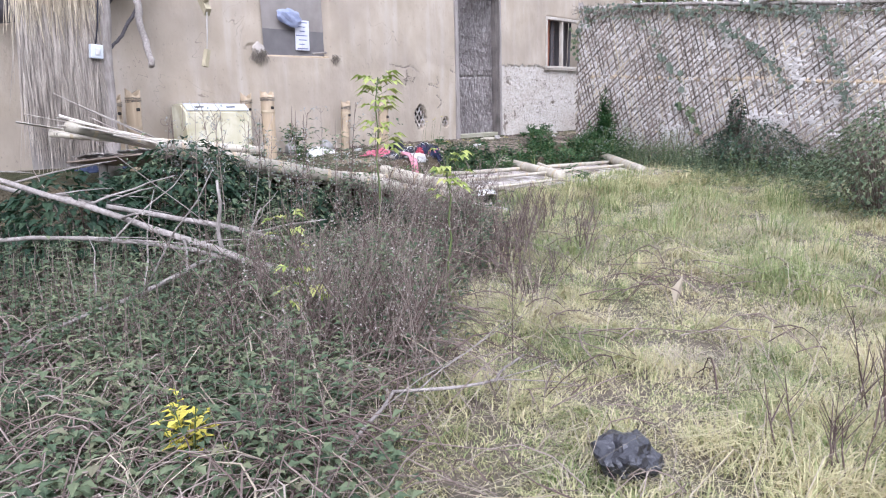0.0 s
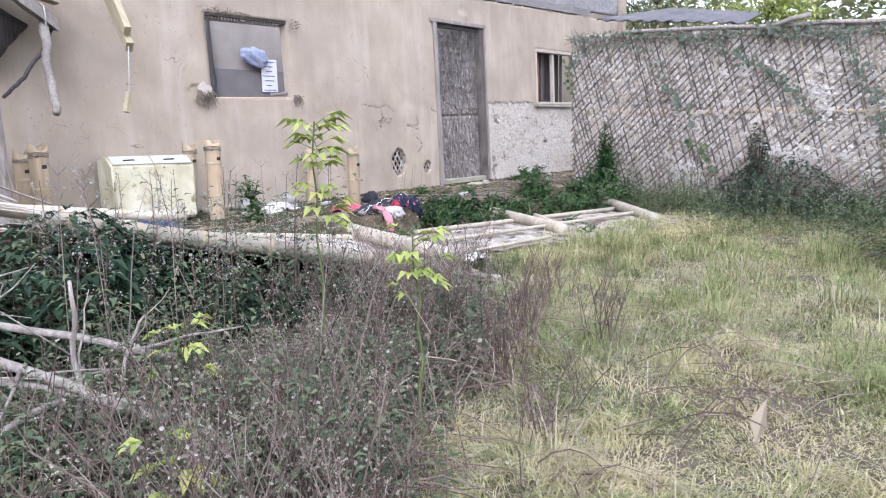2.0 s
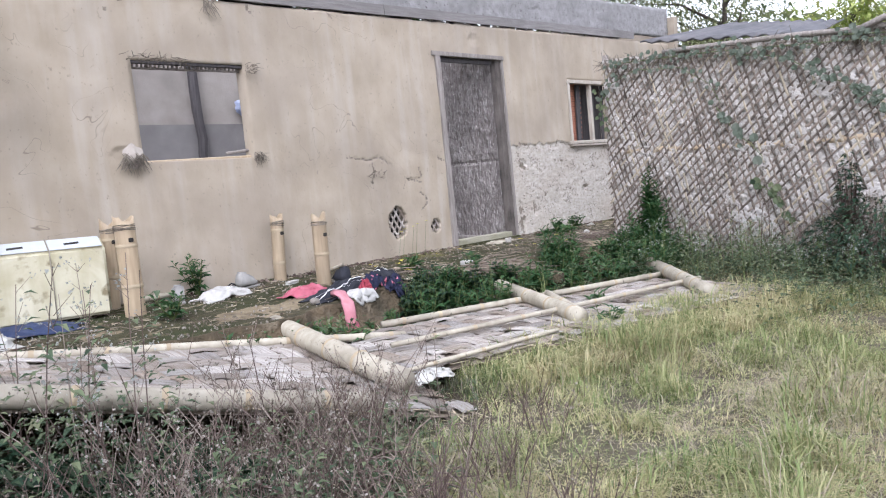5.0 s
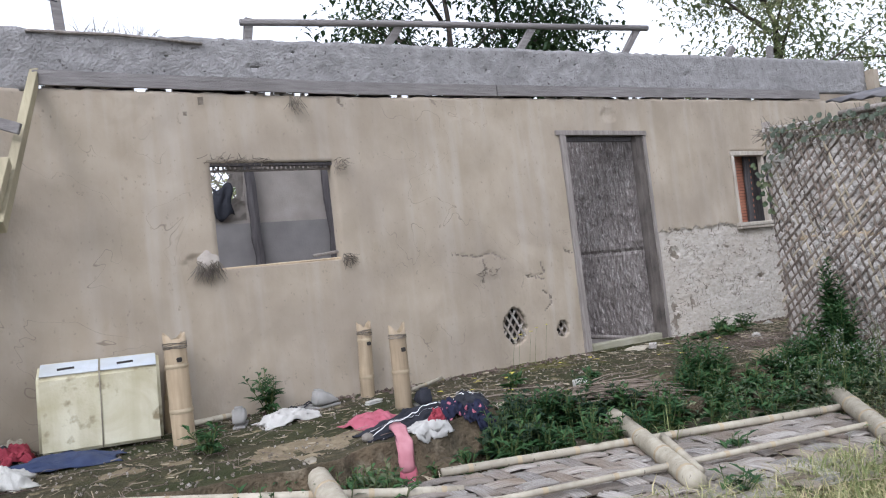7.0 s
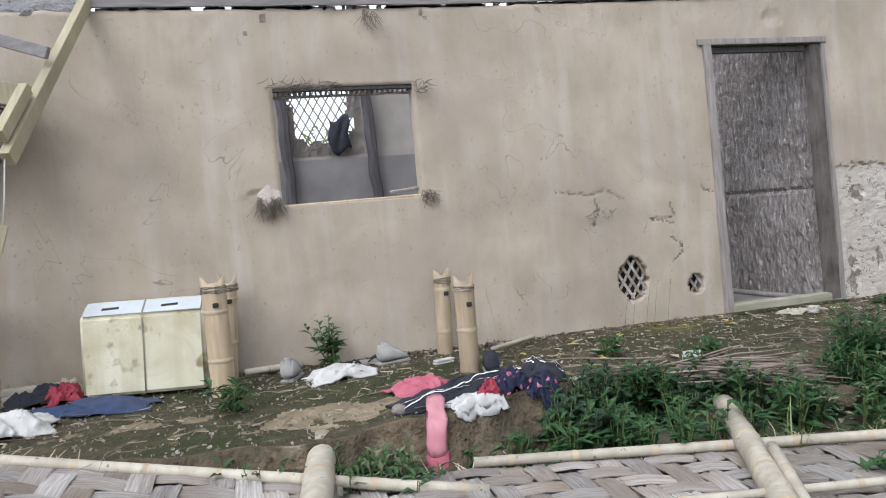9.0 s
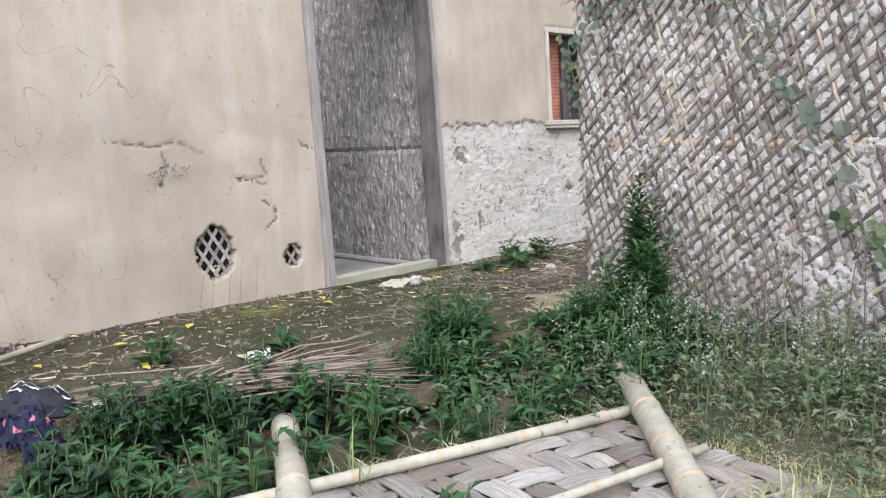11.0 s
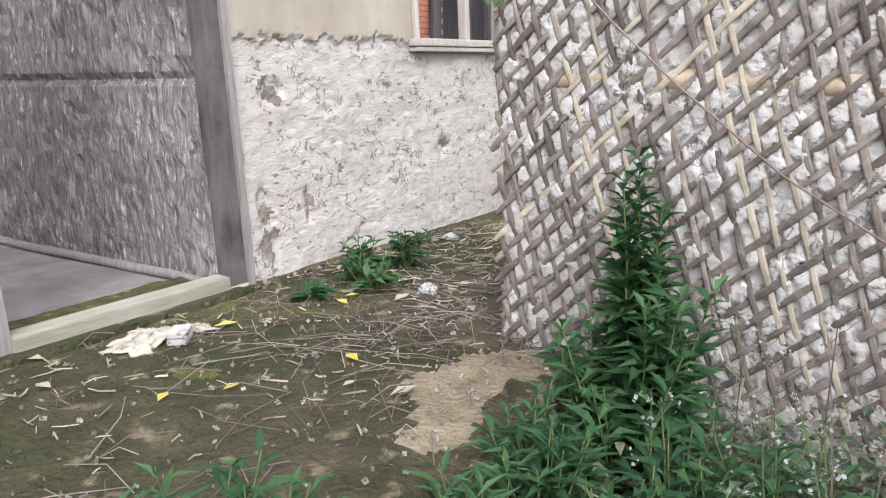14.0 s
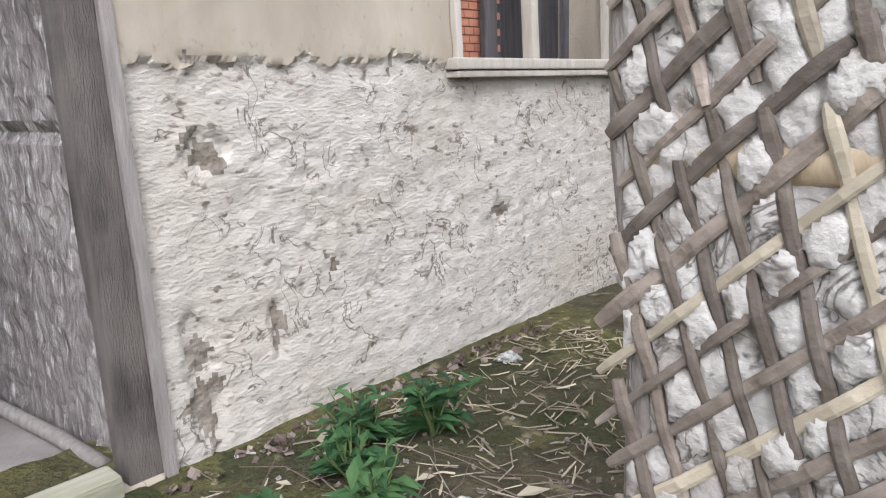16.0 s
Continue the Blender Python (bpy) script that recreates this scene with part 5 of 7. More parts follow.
def thatch_screen():
    rnd = random.Random(12)
    t = thing("thatch_screen", "shaggy dry thatch screen tied beside the old post", "screen")
    for z0, n, mt, long in ((2.55, 900, "straw", 0.95), (1.72, 1100, "thatch", 1.1)):
        pcs = []
        for i in range(n):
            x = rnd.uniform(2.16, 2.74)
            a = Vector((x, 6.16 - rnd.uniform(0, 0.06), z0 + rnd.uniform(-0.2, 0.1)))
            L = long * rnd.uniform(0.35, 1.0)
            b = a + Vector((rnd.gauss(0, 0.05), rnd.uniform(-0.06, 0.02), -L))
            b.z = max(b.z, 0.5)
            m = a.lerp(b, 0.5) + Vector((rnd.gauss(0, 0.012), -0.015, 0))
            pcs.append(tube_data([a, m, b], [0.0042, 0.0036, 0.0014], 3, False))
        tagged(part("straw_layer", joined("straw_layer", pcs), M[mt], t), kind="stuff")
    part("backing", box((0.56, 0.02, 2.0), pose(2.46, 6.19, 1.55)), M["inner"], t)


thatch_screen()
k = thing("switch_box", "small pale electric switch box on the thatch screen", "switch")
part("box", box((0.10, 0.05, 0.11), pose(2.70, 6.05, 1.47, 0, 4), 0.01), M["foamtop"], k)
part("rocker", box((0.035, 0.012, 0.05), pose(2.70, 6.02, 1.47, 0, 4), 0.004), M["whiteplastic"], k)
part("cord", tube("cord", [(2.70, 6.05, 1.52), (2.74, 6.06, 1.7), (2.78, 6.07, 2.1)], [0.006] * 3, 5), M["navy"], k)

# poles and stubs on the wall head
q = thing("roof_rail", "grey wooden rail on short stubs over the wall head", "rail")
part("rail", tube("rail", [(5.54, 7.42, 3.555), (7.0, 7.42, 3.655), (8.5, 7.42, 3.745), (10.1, 7.42, 3.84)], [0.03, 0.032, 0.031, 0.034], 7), M["greywood"], q)
for x in (5.57, 6.94, 8.45, 9.9):
    z = 3.56 + (x - 5.54) * 0.0625
    part("stub", box((0.07, 0.05, 0.42), pose(x + (0.02 if x < 6 else -0.06), 7.44, z - 0.17, 0, 8 if x < 6 else 38), 0.006), M["greywood"], q)
for x, h, a in ((4.22, 3.66, -4), (11.35, 3.72, 40), (12.2, 3.72, 0)):
    s = thing("roof_stub", "weathered post stub standing over the wall head", "post", group="roof stubs")
    part("timber", box((0.07, 0.06, 0.5), pose(x, 7.43, h - 0.2, 0, a), 0.006), M["greywood"], s)
straw_tuft("straw_clump", 4.62, 7.38, 3.36, 60, 0.30, 0.14, 9, "old thatch straw remaining on the wall head", (0.1, 0.1, 0.8), 0.0)
part("roof_lath", tube("roof_lath", [(4.0, 7.30, 3.34), (4.6, 7.29, 3.345), (5.2, 7.30, 3.32)], [0.012] * 3, 6), M["bark"])
tagged(bpy.data.objects["roof_lath"], "thin grey lath along the wall head", "lath")
part("electric_wire", tube("electric_wire", [(4.22, 7.4, 3.6), (3.2, 7.5, 3.78), (1.5, 7.7, 4.05), (-3, 8.2, 4.8)], [0.005] * 4, 5), M["navy"])
tagged(bpy.data.objects["electric_wire"], "thin dark wire running off from the wall head", "wire")

# things seen through the openings
def breach_lattice():
    t = thing("breach_lattice", "crossed bamboo lath across a breach in the back wall", "lath")
    for s in (1, -1):
        for k in range(-2, 12):
            part("lath", box((0.016, 0.006, 1.15), pose(5.36 + k * 0.105, 10.93 + 0.008 * s, 2.52, 0, s * 30), 0.002), M["oldwood"], t)


breach_lattice()
c = thing("dark_rag", "dark rag hanging in the breach of the back wall", "cloth")
v = [(5.88 + 0.24 * i / 8 + 0.02 * math.sin(j), 10.78 + 0.02 * math.sin(i * 1.3 + j * 0.5), 2.66 - 0.40 * j / 8 - 0.05 * math.sin(i * 0.7)) for j in range(9) for i in range(9)]
ob = part("sheet", mesh_of("sheet", v, [(j * 9 + i, j * 9 + i + 1, j * 9 + i + 10, j * 9 + i + 9) for j in range(8) for i in range(8)], True), M["navy"], c)
ob.modifiers.new("thick", "SOLIDIFY").thickness = 0.006
cl = thing("wall_calendar", "white printed calendar sheet hung on the inner wall", "calendar")
part("sheet", box((0.31, 0.006, 0.52), pose(8.53, 10.79, 2.10), 0), M["paper"], cl)
for i in range(7):
    part("text_bar", box((0.24 - 0.06 * (i % 3), 0.004, 0.014), pose(8.53 - 0.02 * (i % 2), 10.784, 2.32 - i * 0.075), 0), M["ink"], cl)
hb = thing("hanging_bag", "pale blue plastic bag hung on the inner wall", "bag")
bm = bmesh.new()
bmesh.ops.create_icosphere(bm, subdivisions=3, radius=0.2)
for v in bm.verts:
    v.co *= 1 + 0.4 * noise.noise(v.co * 9)
    v.co = Vector((v.co.x * 1.3 + 8.53 - 0.28, v.co.y * 0.35 + 10.74, v.co.z * 0.7 + 2.38 - v.co.x * 0.25))
part("film", bm, M["bagblue"], hb)

# ---- vegetation ----
def blades(name, spots, height, width, material, label, seed, lean=0.6, cat="grass", curl=0.4, drift=0.0):
    """Many bent grass blades as one mesh; spots is an array of x, y, z, scale."""
    rs = np.random.RandomState(seed)
    P = np.asarray(spots, float)
    n = len(P)
    a = rs.uniform(0, 2 * np.pi, n)
    if drift:           # blades lie over in drifts
        a = np.array([9.0 * fbm(x, y, 12, 1.6) for x, y in P[:, :2]]) + rs.normal(0, drift, n)
    h = height * P[:, 3] * rs.uniform(0.5, 1.25, n)
    le = lean * rs.uniform(0.2, 1.3, n)
    d = np.stack([np.cos(a), np.sin(a), np.zeros(n)], 1)
    s = np.stack([-np.sin(a + rs.uniform(-0.8, 0.8, n)), np.cos(a), np.zeros(n)], 1)
    w = (width * rs.uniform(0.6, 1.3, n))[:, None]
    root = P[:, :3]
    up = np.array([0, 0, 1.0])
    mid = root + d * (h * le * 0.4)[:, None] + up * (h * 0.6)[:, None]
    tip = root + d * (h * le * (1 + curl))[:, None] + up * (h * np.clip(1.0 - le * 0.45, 0.1, 1))[:, None]
    V = np.stack([root - s * w, root + s * w, mid + s * w * 0.8, mid - s * w * 0.8, tip], 1).reshape(-1, 3)
    k = np.arange(n) * 5
    me = bpy.data.meshes.new(name)
    me.vertices.add(n * 5)
    me.vertices.foreach_set("co", V.ravel())
    loops = np.stack([k, k + 1, k + 2, k + 3, k + 3, k + 2, k + 4], 1).ravel()
    me.loops.add(n * 7)
    me.loops.foreach_set("vertex_index", loops)
    st = np.stack([np.arange(n) * 7, np.arange(n) * 7 + 4], 1).ravel()
    me.polygons.add(n * 2)
    me.polygons.foreach_set("loop_start", st)
    me.update(calc_edges=True)
    me.validate()
    me.materials.append(M[material])
    return tagged(part(name, me, None), label, cat, kind="stuff")


def on_ground(x, y):
    return plinth_z(x, y) if y > plinth_edge(x) else ground_z(x, y)


def in_panel(x, y):
    """On the fallen panels, where nothing grows through."""
    if 1.8 < x < 5.3:
        return NEAR_L(x).y - 0.02 < y < FAR_L(x).y + 0.02
    if 5.0 < x < 8.4:
        return NEAR_R(x).y + (0.02 if x < 5.7 else 0.18 + 0.12 * fbm(x, 2, 0, 3)) < y < FAR_R(x).y
    return False


def weedy(x, y):
    """0 on the lawn, 1 in the weeds."""
    e = y - (0.62 * x + 0.62) + 0.35 * fbm(x, y, 0, 0.8)
    return max(0.0, min(1.0, e / 0.5 + 0.5))


def lawn_spots(n, seed, x0, x1, y0, y1, fn):
    rs = random.Random(seed)
    out = []
    while len(out) < n:
        x, y = rs.uniform(x0, x1), rs.uniform(y0, y1)
        k = fn(x, y)
        if k > 0 and rs.random() < k:
            out.append((x, y, on_ground(x, y) - 0.01, 0.40 + 1.5 * max(0, fbm(x, y, 3, 2.6) + 0.28)))
    return out


def lawn(x, y):
    if in_panel(x, y) or y > plinth_edge(x) - 0.15 or x > 9.75:
        return 0
    near = max(0.35, 1.25 - 0.12 * math.hypot(x - 2.5, y - 0.8))
    return (1 - weedy(x, y)) * near * max(0.12, min(1.0, 0.75 + 1.3 * fbm(x, y, 17, 3.0)))


blades("lawn_grass", lawn_spots(210000, 1, 0.6, 9.75, -1.2, 4.9, lawn), 0.080, 0.0023, "grass", "matted half-dry yellow-green lawn grass", 1, 1.3, drift=1.2)
blades("long_grass", lawn_spots(16000, 2, 4.0, 9.75, 0.2, 4.9, lambda x, y: lawn(x, y) * (0.15 + max(0, fbm(x, y, 9, 1.1)) + (0.5 if 5 < x < 8.4 and y > NEAR_R(x).y - 0.5 else 0))), 0.15, 0.0030, "greengrass", "longer green grass tufts in the lawn", 2, 0.75)
blades("lawn_straw", lawn_spots(17000, 7, 1.0, 9.7, -1.0, 4.6, lambda x, y: lawn(x, y) * max(0.05, fbm(x, y, 23, 1.4))), 0.12, 0.0016, "palestalk", "long dead straw lying in drifts on the lawn", 7, 2.0, drift=1.0)
blades("weed_grass", lawn_spots(26000, 3, 0.3, 6.0, 0.6, 5.2, lambda x, y: 0 if in_panel(x, y) or y > plinth_edge(x) else weedy(x, y) * 0.9), 0.15, 0.0024, "weedgrass", "thin grass among the weeds", 3, 0.9)
blades("dry_straw", lawn_spots(8000, 4, 0.3, 6.0, 0.4, 5.2, lambda x, y: 0 if in_panel(x, y) or y > plinth_edge(x) else 0.25 + weedy(x, y)), 0.22, 0.0015, "palestalk", "dry straw tangled in the weeds", 4, 1.7)


def edge_spots(n, seed):
    rs = random.Random(seed)
    out = []
    for i in range(n):
        x = rs.uniform(5.5, 8.3)
        y = NEAR_R(x).y + rs.uniform(-0.45, 0.05 + 0.26 * min(1, (x - 5.5) / 1.0)) + 0.06 * fbm(x, 1, 0, 4)
        out.append((x, y, ground_z(x, y) + 0.01, rs.uniform(0.6, 1.2)))
    return out


blades("edge_grass", edge_spots(7500, 6), 0.17, 0.003, "grass", "longer grass growing over the edge of the fallen mat", 6, 0.9)


class Growth:
    """Gathers stems and leaves, and makes them meshes."""

    def __init__(self):
        self.sv, self.sf, self.lv, self.lf = [], [], [], []

    def stem(self, pts, r0, r1, n=4):
        k = len(pts)
        v, f = tube_data(pts, [r0 + (r1 - r0) * i / (k - 1) for i in range(k)], n, False)
        o = len(self.sv)
        self.sv += [tuple(p) for p in v]
        self.sf += [tuple(i + o for i in q) for q in f]

    def leaf(self, p, d, L, w, droop=0.3, fold=0.25):
        d = Vector(d).normalized()
        s = d.cross(Vector((0, 0, 1)))
        s = s.normalized() if s.length > 0.05 else Vector((1, 0, 0))
        u = s.cross(d)
        o = len(self.lv)
        m = p + d * L * 0.45
        t = p + d * L - Vector((0, 0, droop * L))
        q = m + u * 0.0 - Vector((0, 0, droop * L * 0.15))
        self.lv += [tuple(p), tuple(q + s * w / 2 + u * fold * w), tuple(t), tuple(q - s * w / 2 + u * fold * w), tuple(q)]
        self.lf += [(o, o + 4, o + 1), (o + 4, o + 2, o + 1), (o, o + 3, o + 4), (o + 4, o + 3, o + 2)]

    def dot(self, p, r, rnd):
        o = len(self.lv)
        for k in range(2):
            a = Vector((rnd.gauss(0, 1), rnd.gauss(0, 1), rnd.gauss(0, 1))).normalized() * r
            b = Vector((rnd.gauss(0, 1), rnd.gauss(0, 1), rnd.gauss(0, 1))).normalized() * r
            self.lv += [tuple(p + a), tuple(p + b), tuple(p - a), tuple(p - b)]
        self.lf += [(o, o + 1, o + 2, o + 3), (o + 4, o + 5, o + 6, o + 7)]

    def out(self, t, stem_mat, leaf_mat_, leaf_name="leaves"):
        if self.sf:
            tagged(part("stem", mesh_of("stem", self.sv, self.sf, True), M[stem_mat], t), kind="stuff")
        if self.lf:
            tagged(part(leaf_name, mesh_of(leaf_name, self.lv, self.lf, False), M[leaf_mat_], t), kind="stuff")


def herb_plant(g, rnd, x, y, z, h, leaf, lw, shoots=5, lean=0.35, spiral=9):
    """Leafy upright weed: shoots with whorled lance leaves."""
    for k in range(shoots):
        a = rnd.uniform(0, 6.28)
        L = h * rnd.uniform(0.55, 1.0)
        d = Vector((math.cos(a) * lean * rnd.random(), math.sin(a) * lean * rnd.random(), 1))
        pts = [Vector((x, y, z)) + d * L * i / 4 + Vector((0.01 * fbm(i, k, x, 1), 0.01 * fbm(i, k, y, 1), 0)) for i in range(5)]
        g.stem(pts, 0.005, 0.002)
        m = max(4, int(spiral * L / 0.3))
        for i in range(m):
            f = 0.12 + 0.88 * i / m
            p = pts[0].lerp(pts[-1], f)
            b = i * 2.4 + rnd.uniform(-0.4, 0.4)
            up = 0.15 + 0.7 * f
            s = (0.65 + 0.5 * math.sin(math.pi * min(1, f * 1.1))) * rnd.uniform(0.8, 1.15)
            g.leaf(p, (math.cos(b), math.sin(b), up), leaf * s, lw * s, rnd.uniform(0.1, 0.5))


def herb(name, label, x, y, h, leaf, lw, material="herb", shoots=5, seed=0, group="", z=None, lean=0.35, spiral=9):
    rnd = random.Random(seed)
    g = Growth()
    t = thing(name, label, "plant", None, group)
    herb_plant(g, rnd, x, y, (on_ground(x, y) if z is None else z) - 0.02, h, leaf, lw, shoots, lean, spiral)
    g.out(t, "stemgreen", material)


M["stemgreen"] = mat("green_stem", (0.07, 0.10, 0.035), (0.12, 0.15, 0.05), 12, 0.7, 0.1, 60)

# leafy weeds between panel and veranda
rnd = random.Random(21)
for i in range(110):
    x = rnd.uniform(5.0, 9.2) if i > 20 else rnd.uniform(6.2, 9.0)
    y = rnd.uniform(max(FAR_R(x).y + 0.06 if x > 5.8 else FAR_L(x).y + 0.05, 4.7), plinth_edge(x) - 0.03)
    h = rnd.uniform(0.18, 0.34) * (1.2 if x > 6.3 else 0.75)
    herb("weed", "leafy dark green weed below the veranda edge", x, y, h, rnd.uniform(0.08, 0.13), rnd.uniform(0.028, 0.045), "herb", rnd.randint(4, 7), i, "veranda weeds")
for i in range(30):
    x, y = rnd.uniform(6.2, 7.5), rnd.uniform(5.25, 5.75)
    herb("weed", "broad-leaved dark weed below the veranda edge", x, y, rnd.uniform(0.2, 0.34), 0.085, 0.06, "darkleaf", 5, 100 + i, "broad weeds", ground_z(x, y) + 0.06)
for i, (x, y, h) in enumerate(((8.02, 5.36, 0.42), (8.2, 5.22, 0.36), (8.55, 5.25, 0.30), (8.75, 5.0, 0.34), (9.0, 4.95, 0.36), (8.38, 4.80, 0.30), (9.2, 4.95, 0.5), (9.35, 5.15, 0.55), (9.3, 4.75, 0.42), (8.9, 4.7, 0.30), (8.65, 4.62, 0.3), (8.45, 5.15, 0.28), (7.7, 5.38, 0.30), (8.85, 5.1, 0.3))):
    herb("weed", "bushy bright green weed at the veranda corner", x, y, h, 0.13, 0.034, "herb", 9, 200 + i, "corner weeds", ground_z(x, y), 0.5, 12)
for i in range(40):
    x = rnd.uniform(4.3, 5.58)
    y = rnd.uniform(FAR_L(x).y + 0.04, max(FAR_L(x).y + 0.12, plinth_edge(x) - 0.06))
    herb("weed", "leafy green weed at the foot of the earth bank", x, y, rnd.uniform(0.20, 0.36), rnd.uniform(0.08, 0.12), rnd.uniform(0.03, 0.045), "herb" if i % 3 else "dull", rnd.randint(5, 8), 700 + i, "bank weeds", ground_z(x, y), 0.6)
for i in range(18):
    x = rnd.uniform(6.45, 7.5)
    y = plinth_edge(x) - rnd.uniform(0.02, 0.22)
    herb("weed", "broad-leaved green weed growing up to the veranda edge", x, y, rnd.uniform(0.34, 0.50), rnd.uniform(0.07, 0.10), rnd.uniform(0.04, 0.055), "herb" if i % 2 else "darkleaf", 7, 760 + i, "edge weeds", ground_z(x, y), 0.5, 12)
# weed standing against the lattice
herb("tall_weed", "tall dark green weed growing against the lattice screen", 9.57, 5.20, 1.02, 0.13, 0.046, "herb", 10, 301, "", None, 0.17, 27)
herb("tall_weed", "dark green weed beside the lattice screen", 9.46, 5.13, 0.70, 0.13, 0.040, "herb", 11, 302, "", None, 0.28, 22)
herb("tall_weed", "dark green weed beside the lattice screen", 9.44, 5.27, 0.55, 0.14, 0.046, "herb", 8, 303, "", None, 0.4, 16)
for i, (x, y, h) in enumerate(((8.34, 5.60, 0.50), (8.42, 5.48, 0.42), (8.24, 5.52, 0.34), (8.98, 5.18, 0.40), (9.12, 5.30, 0.38), (8.84, 5.30, 0.32))):
    herb("weed", "tall bright green feathery weed at the veranda edge", x, y, h, 0.14, 0.028, "herb", 12, 320 + i, "edge weeds", ground_z(x, y) + 0.05, 0.45, 18)
# small plants on the veranda
for i, (x, y, h, lab) in enumerate(((5.40, 7.02, 0.34, "green weed at the foot of the house wall"), (4.78, 6.12, 0.20, "small green weed on the veranda edge"), (10.22, 6.90, 0.20, "bright green weed beside the worn plaster"), (10.40, 6.78, 0.22, "bright green weed beside the worn plaster"), (10.08, 6.80, 0.16, "bright green weed beside the worn plaster"), (10.0, 6.62, 0.15, "bright green weed on the veranda floor"), (9.75, 6.78, 0.10, "small green weed on the veranda floor"), (7.6, 5.95, 0.12, "small green weed on the veranda floor"), (7.05, 6.2, 0.16, "small green weed on the veranda floor"), (6.8, 4.0, 0.2, "grassy weed beside the fallen panel"), (7.35, 4.42, 0.16, "weed growing through the fallen panel"), (4.95, 4.75, 0.12, "small weed on the fallen panel"))):
    herb("weed", lab, x, y, h * 1.15, 0.11, 0.036, "herb", 12, 400 + i, "floor weeds", None, 0.75, 11)
# yellow flowers by the wall
g = Growth()
t = thing("yellow_flowers", "thin weed with small yellow flowers by the door", "plant")
for k in range(5):
    x, y = 7.58 + 0.09 * k, 6.98 + 0.04 * (k % 2)
    g.stem([Vector((x, y, 0.43)), Vector((x + 0.02, y, 0.58)), Vector((x + 0.05, y, 0.70 + 0.02 * k))], 0.002, 0.001)
    for q in range(7):
        g.leaf(Vector((x + 0.05, y, 0.70 + 0.02 * k)), (math.cos(q), math.sin(q), 0.4), 0.022, 0.016)
g.out(t, "stemgreen", "yellowleaf", "flower")

# yellow-green saplings in the weeds
def sapling(x, y, h, seed, label, leaf=0.10, lw=0.038, first=0.25):
    rnd = random.Random(seed)
    g = Growth()
    t = thing("sapling", label, "plant")
    z = ground_z(x, y) - 0.02
    pts = [Vector((x + 0.03 * fbm(i, seed, 0, 0.6), y + 0.03 * fbm(i, seed, 3, 0.6), z + h * i / 8)) for i in range(9)]
    g.stem(pts, 0.008, 0.003, 5)
    for i in range(int(h * 26)):
        f = first + (1 - first) * rnd.random() ** 0.7
        p = pts[0].lerp(pts[-1], f)
        a = rnd.uniform(0, 6.28)
        q = p + Vector((math.cos(a), math.sin(a), 0.5)) * rnd.uniform(0.02, 0.10)
        g.stem([p, q], 0.002, 0.001, 3)
        for b in (-0.6, 0, 0.6):
            g.leaf(q, (math.cos(a + b), math.sin(a + b), 0.25), leaf * rnd.uniform(0.6, 1.1), lw * rnd.uniform(0.7, 1.1), 0.5)
    g.out(t, "stemgreen", "lime")


sapling(2.93, 3.04, 1.26, 1, "slender yellow-green sapling standing in the weeds", 0.10, 0.046, 0.62)
sapling(2.83, 2.42, 0.88, 2, "slender yellow-green sapling standing in the weeds", 0.07, 0.034, 0.72)
sapling(1.95, 2.53, 0.40, 3, "small lime-green weed in the undergrowth", 0.085, 0.04, 0.4)
sapling(2.35, 3.2, 0.5, 5, "small lime-green weed in the undergrowth", 0.10, 0.04, 0.3)
g = Growth()
t = thing("yellow_leaved_weed", "weed with bright yellow dying leaves", "plant")
rnd = random.Random(33)
herb_plant(g, rnd, 1.05, 1.96, 0.02, 0.26, 0.055, 0.026, 14, 0.7, 16)
g.out(t, "stemgreen", "yellowleaf")
herb("weed", "lime-green weed under the yellow leaves", 1.13, 1.88, 0.17, 0.09, 0.045, "lime", 5, 34)


def stuff_growth(name, label, gfn, n, seed, stem_mat, lm, leafname="leaves"):
    rnd = random.Random(seed)
    g = Growth()
    gfn(g, rnd, n)
    if g.sf:
        tagged(part(name + "_stems", mesh_of(name, g.sv, g.sf, False), M[stem_mat]), label + ", bare stems", "weeds", kind="stuff")
    if g.lf:
        tagged(part(name + "_" + leafname, mesh_of(name, g.lv, g.lf, False), M[lm]), label + ", " + leafname, "weeds", kind="stuff")


def pick(rnd, x0, x1, y0, y1, fn):
    while True:
        x, y = rnd.uniform(x0, x1), rnd.uniform(y0, y1)
        if rnd.random() < fn(x, y) and not in_panel(x, y) and y < plinth_edge(x) - 0.1:
            return x, y


